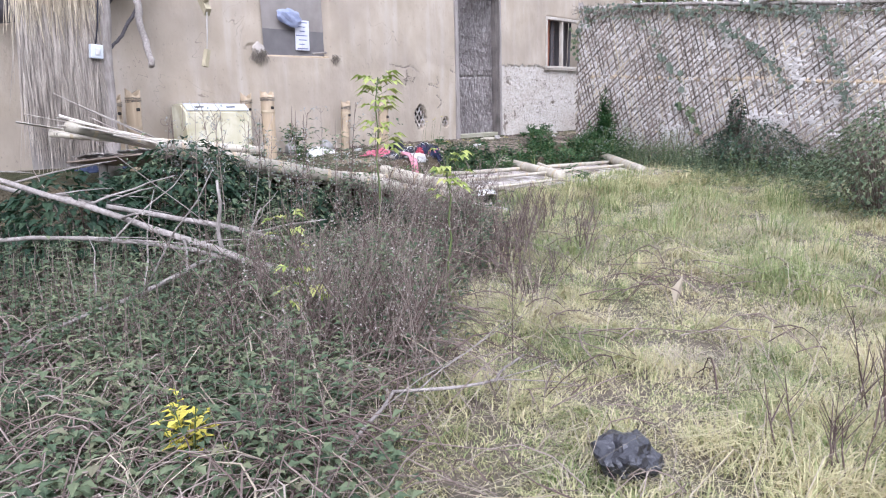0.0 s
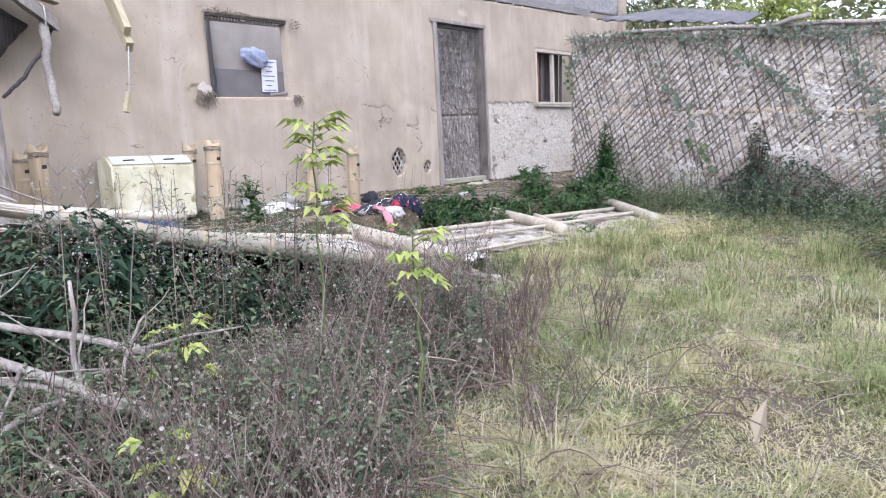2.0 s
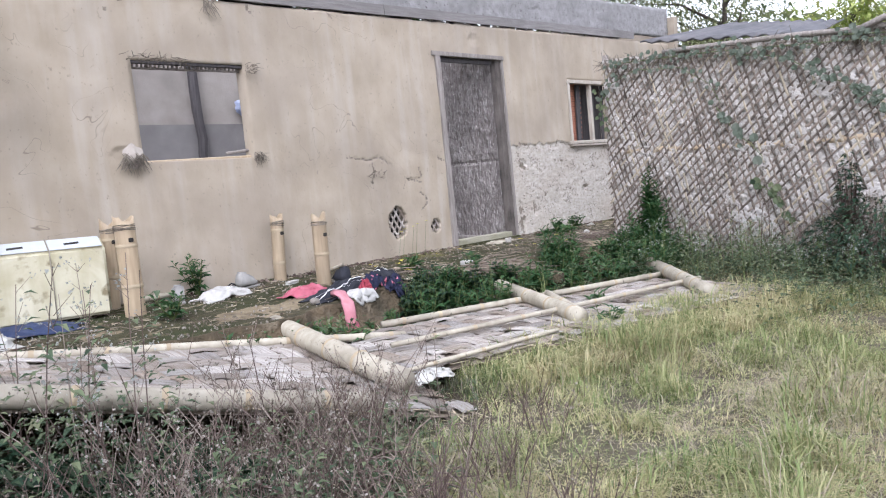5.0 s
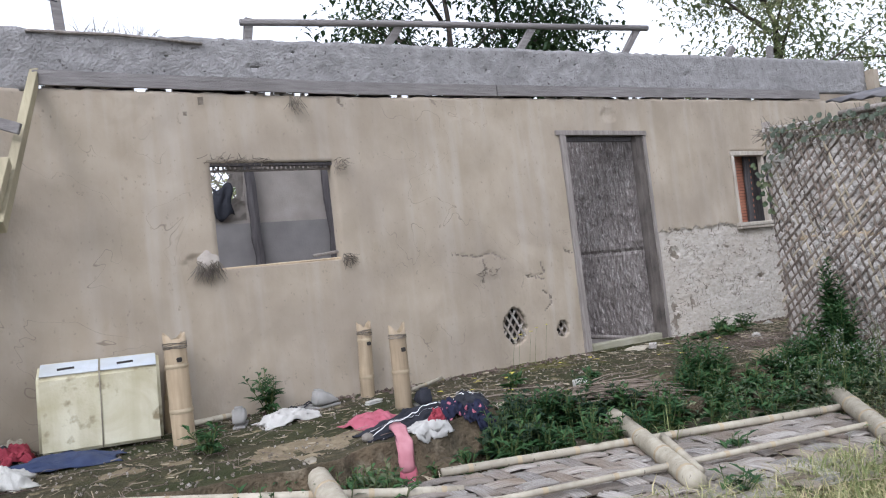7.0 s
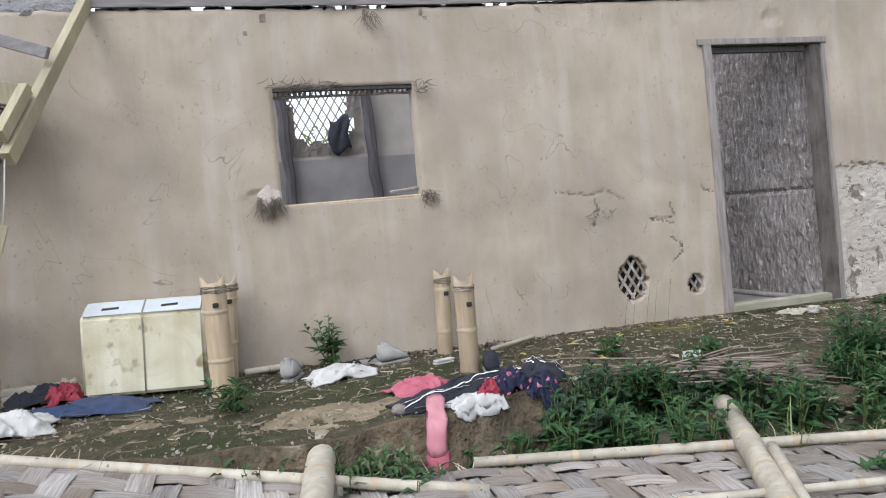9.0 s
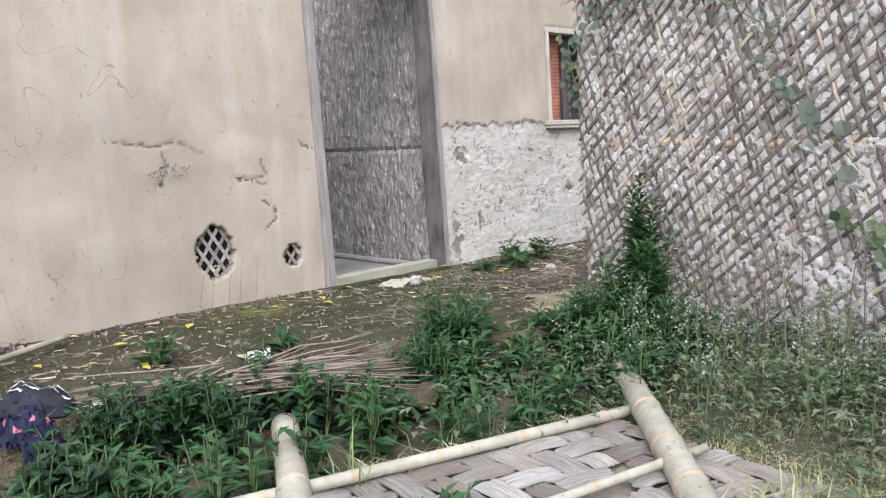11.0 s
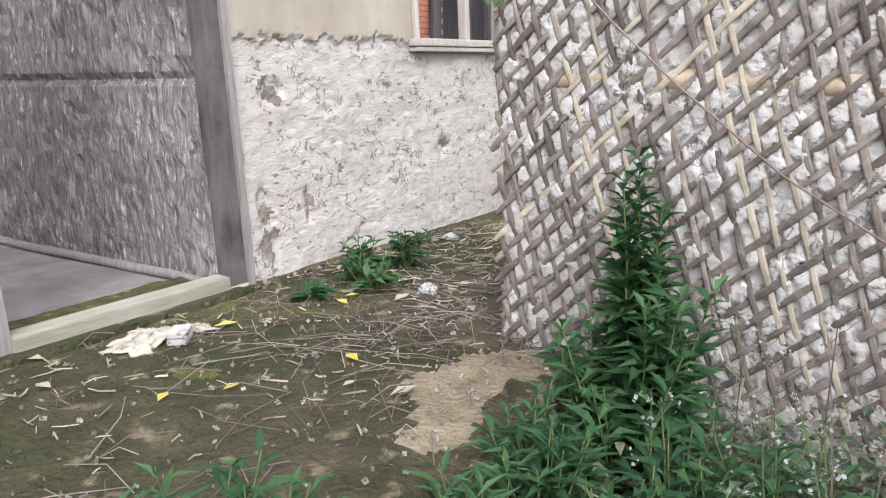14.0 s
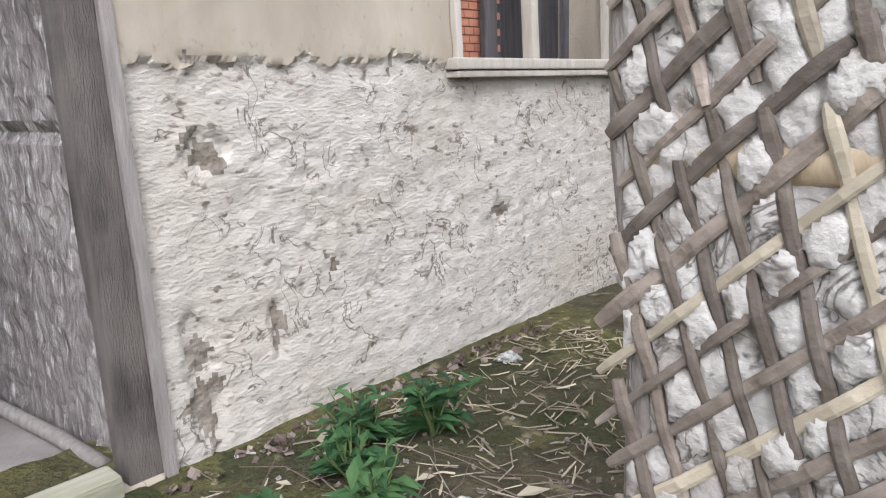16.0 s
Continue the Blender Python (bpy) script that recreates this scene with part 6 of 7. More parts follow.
# wiry brown flowering weeds, the middle of the yard
def wiry(g, rnd, n):
    for i in range(n):
        x, y = pick(rnd, 1.2, 5.6, 1.0, 4.3, lambda x, y: (0.12 + 0.88 * weedy(x, y)) * max(0.1, min(1.0, 0.6 + 1.5 * fbm(x, y, 41, 1.2))) * math.exp(-((y - (0.62 * x + 1.15)) / 0.9) ** 2) * (0.35 if x < 1.9 else 1.0 if x < 2.9 else 0.6))
        h = rnd.uniform(0.22, 0.6) * max(0.5, min(1.3, 0.95 + 1.1 * fbm(x, y, 31, 1.7)))
        z = ground_z(x, y)
        a = rnd.uniform(0, 6.28)
        le = rnd.uniform(0.05, 0.85)
        pts = [Vector((x + math.cos(a) * le * h * (q / 4) ** 1.5, y + math.sin(a) * le * h * (q / 4) ** 1.5, z + h * q / 4)) for q in range(5)]
        g.stem(pts, 0.0035, 0.0015, 3)
        for k in range(rnd.randint(5, 10)):
            f = rnd.uniform(0.3, 1.0)
            p = pts[0].lerp(pts[-1], f)
            b = rnd.uniform(0, 6.28)
            L = rnd.uniform(0.06, 0.22) * (1.2 - f * 0.6)
            q = p + Vector((math.cos(b) * 0.5, math.sin(b) * 0.5, 0.9)) * L
            g.stem([p, q], 0.0018, 0.0009, 3)
            for c in range(rnd.randint(2, 5)):
                g.dot(q + Vector((rnd.gauss(0, 0.018), rnd.gauss(0, 0.018), rnd.gauss(0, 0.02))), rnd.uniform(0.0025, 0.0065), rnd)


stuff_growth("wiry_weed", "dry brown wiry weed with small seed heads", wiry, 400, 51, "twig", "fluff", "seed_heads")


def lowleaf(g, rnd, n):
    for i in range(n):
        x, y = pick(rnd, 0.3, 4.9, 0.9, 5.1, lambda x, y: weedy(x, y) * (1.0 if y > 0.62 * x + 1.2 else 0.45))
        z = ground_z(x, y)
        h = rnd.uniform(0.06, 0.26)
        for k in range(rnd.randint(5, 10)):
            a = rnd.uniform(0, 6.28)
            p = Vector((x + rnd.gauss(0, 0.03), y + rnd.gauss(0, 0.03), z + rnd.uniform(0.02, h)))
            L = rnd.uniform(0.022, 0.062)
            g.leaf(p, (math.cos(a), math.sin(a), rnd.uniform(0, 0.7)), L, L * 0.55, 0.3)


stuff_growth("low_weed", "low green creeping weed under the dry stalks", lowleaf, 8200, 52, "twig", "dull")


def midleaf(g, rnd, n):
    """Small leaves up the stems of the weeds in the middle of the yard."""
    for i in range(n):
        x, y = pick(rnd, 1.0, 5.2, 1.6, 4.6, lambda x, y: weedy(x, y) * max(0.0, min(1.0, 0.35 + 1.6 * fbm(x, y, 51, 1.5))))
        z = ground_z(x, y)
        h = rnd.uniform(0.2, 0.5)
        le, a = rnd.uniform(0, 0.3), rnd.uniform(0, 6.28)
        top = Vector((x + math.cos(a) * le * h, y + math.sin(a) * le * h, z + h))
        g.stem([Vector((x, y, z)), top], 0.0025, 0.001, 3)
        for k in range(rnd.randint(8, 16)):
            p = Vector((x, y, z)).lerp(top, rnd.uniform(0.2, 1.0))
            b = rnd.uniform(0, 6.28)
            L = rnd.uniform(0.02, 0.055)
            g.leaf(p, (math.cos(b), math.sin(b), rnd.uniform(0.1, 0.8)), L, L * 0.45, 0.3)


stuff_growth("leafy_weed", "thin leafy weed among the dry stalks", midleaf, 1500, 55, "twig", "dull")


def tangle(g, rnd, n):
    for i in range(n):
        x, y = pick(rnd, 0.2, 4.6, 0.7, 4.6, lambda x, y: 0.05 + weedy(x, y))
        z = ground_z(x, y)
        a = rnd.uniform(0, 6.28)
        L = rnd.uniform(0.15, 0.6)
        h = rnd.uniform(0.02, 0.22)
        c = rnd.uniform(-1.5, 1.5)
        pts = [Vector((x + math.cos(a + c * q / 5) * L * q / 5, y + math.sin(a + c * q / 5) * L * q / 5, z + 0.02 + h * math.sin(math.pi * (0.2 + 0.8 * q / 5)))) for q in range(6)]
        r = rnd.uniform(0.0012, 0.0038)
        g.stem(pts, r, r * 0.5, 4)


stuff_growth("vine_tangle", "tangle of dry brown vines and twigs on the ground", tangle, 5200, 53, "twig", "dull")
stuff_growth("stalk_tangle", "pale dry stalks lying on the weeds", tangle, 480, 54, "palestalk", "dull")


# dark shrub under the raised panel, and its flowering tops
def shrub(g, rnd, cx, cy, r, z0, z1, n, leaf, lw):
    for i in range(14):
        a = rnd.uniform(0, 6.28)
        q = Vector((cx + math.cos(a) * r * rnd.random(), cy + math.sin(a) * r * rnd.random(), rnd.uniform(0.5, 1) * z1))
        g.stem([Vector((cx, cy, z0)), Vector((cx, cy, z0)).lerp(q, 0.5) + Vector((0.04, 0, 0.05)), q], 0.009, 0.003, 4)
    for i in range(n):
        a, s = rnd.uniform(0, 6.28), math.sqrt(rnd.random())
        h = rnd.random()
        R = r * s * (0.75 + 0.45 * math.sin(math.pi * h)) * (1 + 0.3 * fbm(a, h, cx, 1.5))
        p = Vector((cx + math.cos(a) * R, cy + math.sin(a) * R, z0 + (z1 - z0) * h * (1 - 0.35 * s * s)))
        b = a + rnd.uniform(-0.9, 0.9)
        L = leaf * rnd.uniform(0.6, 1.2)
        g.leaf(p, (math.cos(b), math.sin(b), rnd.uniform(-0.2, 0.5)), L, lw * rnd.uniform(0.7, 1.2), 0.45)


for i, (x, y, r, h, n, lab) in enumerate(((2.55, 4.50, 0.55, 0.86, 2200, "dense dark green shrub under the raised panel"), (1.75, 4.45, 0.5, 0.72, 1500, "dark green shrub beside the fallen branches"), (3.15, 4.05, 0.36, 0.52, 1000, "dark green shrub in front of the panel"), (1.0, 4.9, 0.6, 0.7, 900, "dull green shrub at the yard's side"), (0.2, 4.2, 0.6, 0.6, 700, "dull green shrub at the yard's side"), (3.75, 3.85, 0.3, 0.36, 600, "dark low shrub beside the panel pole"))):
    rnd = random.Random(60 + i)
    g = Growth()
    t = thing("shrub", lab, "shrub")
    shrub(g, rnd, x, y, r, ground_z(x, y), h, n, 0.09, 0.05)
    g.out(t, "twig", "darkleaf")


def flowering(g, rnd, n, x0, x1, y0, y1, h0, h1):
    for i in range(n):
        x, y = rnd.uniform(x0, x1), rnd.uniform(y0, y1)
        z = ground_z(x, y)
        h = rnd.uniform(h0, h1)
        le = rnd.gauss(0, 0.1)
        pts = [Vector((x + le * h * (q / 4) ** 2, y + le * 0.5 * (q / 4) ** 2, z + h * q / 4)) for q in range(5)]
        g.stem(pts, 0.004, 0.0015, 3)
        for k in range(rnd.randint(6, 11)):
            p = pts[0].lerp(pts[-1], rnd.uniform(0.55, 1))
            b = rnd.uniform(0, 6.28)
            q = p + Vector((math.cos(b) * 0.7, math.sin(b) * 0.7, 0.7)) * rnd.uniform(0.03, 0.10)
            g.stem([p, q], 0.0015, 0.0008, 3)
            for c in range(4):
                g.dot(q + Vector((rnd.gauss(0, 0.010), rnd.gauss(0, 0.010), rnd.gauss(0, 0.010))), rnd.uniform(0.003, 0.007), rnd)


stuff_growth("flowering_weed", "tall flowering weed before the foam box", lambda g, r, n: flowering(g, r, n, 2.2, 3.8, 3.7, 4.55, 0.55, 1.08), 60, 71, "twig", "whiteflower", "seed_heads")
def bushy(g, rnd, n):
    """Leaves up the stems of the tall weeds that stand before the mat."""
    for i in range(n):
        x, y = rnd.uniform(2.1, 3.8), rnd.uniform(3.65, 4.5)
        z = ground_z(x, y)
        h = rnd.uniform(0.35, 0.95)
        for k in range(12):
            p = Vector((x + rnd.gauss(0, 0.04), y + rnd.gauss(0, 0.04), z + h * rnd.uniform(0.1, 1.0)))
            b = rnd.uniform(0, 6.28)
            L = rnd.uniform(0.03, 0.07)
            g.leaf(p, (math.cos(b), math.sin(b), rnd.uniform(-0.1, 0.6)), L, L * 0.42, 0.35)


stuff_growth("tall_weed_foliage", "leaves of the tall weeds before the mat", bushy, 230, 75, "twig", "dull")
stuff_growth("fence_weed", "thin white-flowered weed along the lattice", lambda g, r, n: flowering(g, r, n, 8.5, 9.7, 2.0, 5.0, 0.25, 0.55), 80, 72, "stemgreen", "whiteflower", "flowers")
stuff_growth("fence_weed_dry", "dry seeding weed along the lattice", lambda g, r, n: flowering(g, r, n, 9.1, 9.75, 1.4, 4.9, 0.35, 0.75), 90, 73, "twig", "fluff", "seed_heads")


def fence_low(g, rnd, n):
    for i in range(n):
        x, y = rnd.uniform(7.4, 9.8), rnd.uniform(1.0, 5.2)
        if in_panel(x, y) or rnd.random() > 0.06 + 0.94 * ((x - 7.4) / 2.4) ** 1.6:
            continue
        z = ground_z(x, y)
        h = rnd.uniform(0.08, 0.34)
        for k in range(rnd.randint(6, 11)):
            a = rnd.uniform(0, 6.28)
            p = Vector((x + rnd.gauss(0, 0.05), y + rnd.gauss(0, 0.05), z + rnd.uniform(0.02, h)))
            L = rnd.uniform(0.028, 0.07)
            g.leaf(p, (math.cos(a), math.sin(a), rnd.uniform(0, 0.8)), L, L * 0.42, 0.35)


stuff_growth("fence_low_weed", "mixed green weeds at the foot of the lattice", fence_low, 5200, 74, "twig", "dull")
rnd = random.Random(81)
for i, (x, y, r, h, n, lm) in enumerate(((9.42, 3.05, 0.58, 0.84, 2300, "darkleaf"), (9.55, 3.33, 0.11, 1.22, 600, "darkleaf"), (7.25, 1.22, 0.5, 1.12, 2600, "dull"), (9.5, 2.55, 0.4, 0.55, 300, "dull"), (9.3, 1.7, 0.6, 1.0, 600, "dull"))):
    g = Growth()
    t = thing("shrub", "dark twiggy shrub growing against the lattice" if lm == "darkleaf" else "dull green shrub standing in the grass", "shrub")
    shrub(g, rnd, x, y, r, ground_z(x, y), h, n, 0.065, 0.028)
    for k in range(160):
        a = rnd.uniform(0, 6.28)
        R = r * math.sqrt(rnd.random())
        q = Vector((x + math.cos(a) * R, y + math.sin(a) * R, ground_z(x, y) + (h - 0.1) * rnd.uniform(0.4, 1.05) * (1 - 0.4 * (R / r) ** 2)))
        g.stem([Vector((x + 0.3 * (q.x - x), y + 0.3 * (q.y - y), ground_z(x, y))), q], 0.003, 0.001, 3)
    g.out(t, "twig", lm)

# bare stalk groups on the lawn
def stalks(cx, cy, n, h, seed):
    rnd = random.Random(seed)
    g = Growth()
    t = thing("dead_weed", "bare brown dead weed stalks in the grass", "plant", None, "dead weeds")
    for i in range(n):
        a = rnd.uniform(0, 6.28)
        b = Vector((cx + rnd.gauss(0, 0.05), cy + rnd.gauss(0, 0.05), ground_z(cx, cy)))
        q = b + Vector((math.cos(a) * 0.25, math.sin(a) * 0.25, 1)) * h * rnd.uniform(0.5, 1)
        g.stem([b, b.lerp(q, 0.5) + Vector((0.01, 0.01, 0)), q], 0.004, 0.0012, 4)
        for k in range(4):
            p = b.lerp(q, rnd.uniform(0.35, 0.95))
            c = rnd.uniform(0, 6.28)
            g.stem([p, p + Vector((math.cos(c) * 0.5, math.sin(c) * 0.5, 0.9)) * rnd.uniform(0.06, 0.18)], 0.002, 0.0008, 3)
    g.out(t, "twig", "fluff")


for i, (x, y, n, h) in enumerate(((4.15, 2.85, 22, 0.52), (4.3, 2.45, 14, 0.4), (3.6, 2.6, 16, 0.45), (3.2, 2.15, 12, 0.36), (2.75, 0.35, 14, 0.50), (3.05, 0.15, 16, 0.55), (2.4, 0.45, 8, 0.32), (2.2, 0.05, 10, 0.45), (4.7, 3.1, 12, 0.36), (5.2, 3.35, 10, 0.3))):
    stalks(x, y, n, h, 500 + i)
# one large pale leaf on the lawn
g = Growth()
t = thing("pale_leaf", "single pale dry leaf standing in the grass", "leaf")
g.leaf(Vector((3.62, 1.50, 0.06)), (0.3, -0.1, 1), 0.17, 0.07, 0.0)
g.out(t, "twig", "palestalk", "blade")


def wall_foot(g, rnd, n):
    for i in range(n):
        x = rnd.uniform(3.2, 11.5)
        y = 7.16 - abs(rnd.gauss(0, 0.07))
        if 8.6 < x < 9.7:
            continue
        g.dot(Vector((x, y, plinth_z(x, y) + 0.008)), rnd.uniform(0.006, 0.024), rnd)


stuff_growth("wall_foot_rubble", "crumbled earth along the foot of the wall", wall_foot, 700, 94, "twig", "twig", "crumbs")

cloth("plastic_scrap", "torn dirty white plastic sheet in the weeds", "whitecloth", 3.60, 3.98, 0.42, 0.30, 20, 0.08, 61, 4.0, z=ground_z(3.6, 3.98) + 0.05, cat="scrap")
cloth("plastic_scrap", "grey torn plastic strip in the weeds", "tan", 3.45, 4.15, 0.34, 0.18, -15, 0.06, 62, 4.0, z=ground_z(3.45, 4.15) + 0.04, cat="scrap")
# fallen branches
branch("fallen_branch", [(0.75, 6.0, 1.02), (1.25, 4.9, 0.78), (1.75, 3.8, 0.5), (2.15, 2.95, 0.28)], 0.011, 0.02, "bark", "long bare grey branch lying over the weeds", 7, 11)
branch("fallen_branch", [(0.5, 4.1, 0.52), (1.2, 3.9, 0.46), (1.75, 3.6, 0.40), (2.2, 3.05, 0.28)], 0.009, 0.015, "bark", "bare grey branch lying over the weeds", 6, 12)
branch("fallen_branch", [(0.9, 3.1, 0.16), (1.4, 3.15, 0.26), (1.95, 3.25, 0.34)], 0.008, 0.013, "bark", "short bare branch in the weeds", 4, 13)
branch("fallen_branch", [(1.0, 5.2, 0.85), (1.5, 4.6, 0.62), (2.0, 3.9, 0.48), (2.4, 3.3, 0.36)], 0.012, 0.018, "bark", "thin bare branch lying over the weeds", 6, 14)
branch("fallen_branch", [(2.02, 3.32, 0.05), (2.03, 3.34, 0.45), (2.06, 3.36, 0.72)], 0.014, 0.007, "bark", "upright dry stalk in the weeds", 2, 15)
branch("fallen_branch", [(2.15, 3.3, 0.05), (2.2, 3.3, 0.4), (2.3, 3.32, 0.55)], 0.010, 0.005, "bark", "upright dry stalk in the weeds", 2, 16)
branch("fallen_branch", [(1.2, 1.5, 0.06), (1.7, 1.7, 0.14), (2.1, 1.55, 0.1), (2.5, 1.7, 0.05)], 0.008, 0.005, "bark", "dry vine stem trailing over the ground", 4, 17)

cloth("white_scrap", "small crumpled white wrapper on the veranda floor", "whiteplastic", 10.12, 6.42, 0.10, 0.07, 30, 0.04, 63, 4.0, cat="scrap")
cloth("white_scrap", "small white plastic cap lying by the wall foot", "whiteplastic", 11.05, 6.98, 0.08, 0.06, -10, 0.03, 64, 4.0, cat="scrap")
# fallen yellow leaves and straw on the veranda
rnd = random.Random(91)
for i in range(46):
    x, y = rnd.uniform(6.6, 10.4), rnd.uniform(5.6, 7.1)
    if y < plinth_edge(x) + 0.05 or (x > 9.8 and y < 5.95):
        continue
    g = Growth()
    a = rnd.uniform(0, 6.28)
    L = rnd.uniform(0.05, 0.11)
    g.leaf(Vector((x, y, plinth_z(x, y) + 0.012)), (math.cos(a), math.sin(a), 0.1), L, L * 0.5, 0.05, 0.12)
    tagged(part("fallen_leaf", mesh_of("fallen_leaf", g.lv, g.lf), M["yellowleaf" if rnd.random() < 0.45 else "palestalk"]), "fallen dry leaf on the veranda floor", "leaf", "fallen leaves")


def floor_straw(g, rnd, n):
    for i in range(n):
        if rnd.random() < 0.5:
            x, y = rnd.gauss(9.75, 0.35), rnd.gauss(6.15, 0.35)
        else:
            x, y = rnd.uniform(3.2, 10.6), rnd.uniform(5.5, 7.15)
        if y < plinth_edge(x) or y > 7.15:
            continue
        a = rnd.uniform(0, 6.28)
        L = rnd.uniform(0.05, 0.45)
        z = plinth_z(x, y) + 0.012
        g.stem([Vector((x, y, z)), Vector((x + math.cos(a) * L / 2, y + math.sin(a) * L / 2, z + rnd.uniform(0, 0.03))), Vector((x + math.cos(a + 0.2) * L, y + math.sin(a + 0.2) * L, z))], 0.002, 0.001, 4)


stuff_growth("floor_straw", "loose straw and twigs strewn on the veranda", floor_straw, 420, 92, "twig", "dull")


def crumbs(g, rnd, n):
    for i in range(n):
        x, y = rnd.uniform(3.0, 10.8), rnd.uniform(5.3, 7.15)
        z = plinth_z(x, y) if y > plinth_edge(x) else ground_z(x, y) + 0.03
        g.dot(Vector((x, y, z + 0.006)), rnd.uniform(0.004, 0.013), rnd)


stuff_growth("floor_litter", "crumbs of earth and leaf litter on the veranda", crumbs, 2600, 93, "twig", "fluff", "litter")

# ---- trees and distance ----
def tree(x, y, h, r, n, seed, label, leaf=0.13, crown_low=0.35, lm="treeleaf", trunk=0.16):
    rnd = random.Random(seed)
    z0 = ground_z(x, y) - 0.1
    t = thing("tree", label, "tree", Matrix.Translation((x, y, z0)))
    pts = [Vector((0.25 * fbm(i, seed, 0, 0.4), 0.25 * fbm(i, seed, 4, 0.4), h * 0.85 * i / 8)) for i in range(9)]
    part("trunk", tube("trunk", pts, [trunk * (1 - 0.1 * i) for i in range(9)], 8), M["treebark"], t)
    tips = []
    for k in range(16):
        f = rnd.uniform(crown_low * 0.8, 0.95)
        p = pts[0].lerp(pts[-1], f)
        a = rnd.uniform(0, 6.28)
        L = r * rnd.uniform(0.6, 1.0) * (1.15 - 0.5 * f)
        q = p + Vector((math.cos(a), math.sin(a), rnd.uniform(0.25, 0.9))) * L
        m = p.lerp(q, 0.5) + Vector((0, 0, 0.12 * L))
        part("limb", tube("limb", [p, m, q], [trunk * 0.4, trunk * 0.25, trunk * 0.07], 5), M["treebark"], t)
        tips += [m, q, p.lerp(q, 0.75)]
        for j in range(3):
            b = rnd.uniform(0, 6.28)
            e = m.lerp(q, rnd.random()) + Vector((math.cos(b), math.sin(b), rnd.uniform(-0.2, 0.7))) * L * 0.4
            tips.append(e)
    g = Growth()
    for i in range(n):
        c = rnd.choice(tips)
        p = c + Vector((rnd.gauss(0, 0.34), rnd.gauss(0, 0.34), rnd.gauss(0, 0.26))) * (r / 2.2)
        a = rnd.uniform(0, 6.28)
        L = leaf * rnd.uniform(0.6, 1.3)
        g.leaf(p, (math.cos(a), math.sin(a), rnd.uniform(-0.6, 0.4)), L, L * 0.45, 0.4)
    part("crown", mesh_of("crown", g.lv, g.lf), M[lm], t)


tree(13.3, 17.2, 11.5, 3.2, 9000, 1, "broad dark leafy tree behind the house", 0.20)
tree(15.2, 17.6, 11.0, 3.0, 8000, 2, "tall dark leafy tree behind the house", 0.20)
tree(23.0, 15.0, 9.5, 3.4, 7000, 3, "leafy green tree beyond the house end", 0.20, 0.3, "hill")
tree(26.5, 12.0, 8.0, 3.2, 6000, 4, "leafy green tree on the slope", 0.20, 0.3, "hill")
tree(2.2, 16.5, 5.2, 1.8, 2500, 5, "small yellow-green tree behind the house", 0.15, 0.3, "lime", 0.08)
tree(6.0, 14.8, 2.9, 1.0, 900, 8, "small yellow-green tree close behind the house", 0.13, 0.35, "lime", 0.06)
tree(20.5, 6.6, 4.6, 1.6, 2600, 6, "yellow-green tree on the slope", 0.16, 0.3, "lime", 0.08)


def slope(n, seed):
    rs = np.random.RandomState(seed)
    out = []
    for i in range(n):
        d = rs.uniform(0, 1)
        x, y = 15 + 22 * d ** 1.2, rs.uniform(-8, 17)
        out.append((x, y, ground_z(x, y), 0.7 + 0.6 * rs.rand()))
    return out


blades("slope_grass", slope(26000, 5), 1.5, 0.03, "hill", "tall pale green grass on the slope behind", 5, 0.5)
rnd = random.Random(15)
for i in range(12):
    x, y = rnd.uniform(17, 27), rnd.uniform(-4, 13)
    g = Growth()
    t = thing("bush", "pale green bush on the slope behind", "bush", None, "slope bushes")
    shrub(g, rnd, x, y, rnd.uniform(1.0, 1.8), ground_z(x, y), ground_z(x, y) + rnd.uniform(1.2, 2.6), 900, 0.24, 0.10)
    g.out(t, "treebark", "hill")


def far_woods():
    g = Growth()
    r = random.Random(44)
    for i in range(15000):
        a = r.uniform(0, 6.28)
        R = r.uniform(48, 62)
        x, y = 5 + R * math.cos(a), 3 + R * math.sin(a)
        top = 3.2 + 2 * fbm(a * 6, R * 0.05, 0, 1.0)
        p = Vector((x, y, ground_z(x, y) + top * r.random()))
        b = r.uniform(0, 6.28)
        g.leaf(p, (math.cos(b), math.sin(b), r.uniform(-0.3, 0.6)), r.uniform(0.7, 1.5), r.uniform(0.5, 0.9), 0.3)
    tagged(part("backdrop", mesh_of("backdrop", g.lv, g.lf), M["hill"]), "distant belt of hazy woods round the yard", "woods", kind="stuff")


far_woods()


def shed():
    t = thing("shed", "low shed with a dark sheet roof behind the lattice", "shed")
    a = [(12.4, 6.9, 2.94), (12.6, 4.5, 2.66), (14.4, 4.8, 3.02), (14.2, 6.3, 3.24)]
    n, m = 40, 6
    v, f = [], []
    P = [Vector(q) for q in a]
    for j in range(m + 1):
        for i in range(n + 1):
            p = P[0].lerp(P[1], i / n).lerp(P[3].lerp(P[2], i / n), j / m)
            v.append((p.x, p.y, p.z + 0.02 * math.sin(i * 1.6)))
    for j in range(m):
        for i in range(n):
            k = j * (n + 1) + i
            f.append((k, k + 1, k + n + 2, k + n + 1))
    ob = part("roof", mesh_of("roof", v, f, True), M["slate"], t, "dark corrugated roof sheet")
    ob.modifiers.new("thick", "SOLIDIFY").thickness = 0.02
    part("wall", box((0.08, 2.0, 2.4), pose(12.75, 5.7, 1.4)), M["upper"], t)
    part("wall", box((1.6, 0.08, 2.5), pose(13.6, 4.75, 1.4)), M["upper"], t)
    for y in (4.75, 6.7):
        part("post", tube("post", [(12.65, y, 0.1), (12.65, y, 2.7)], [0.06, 0.055], 8), M["bark"], t)


shed()

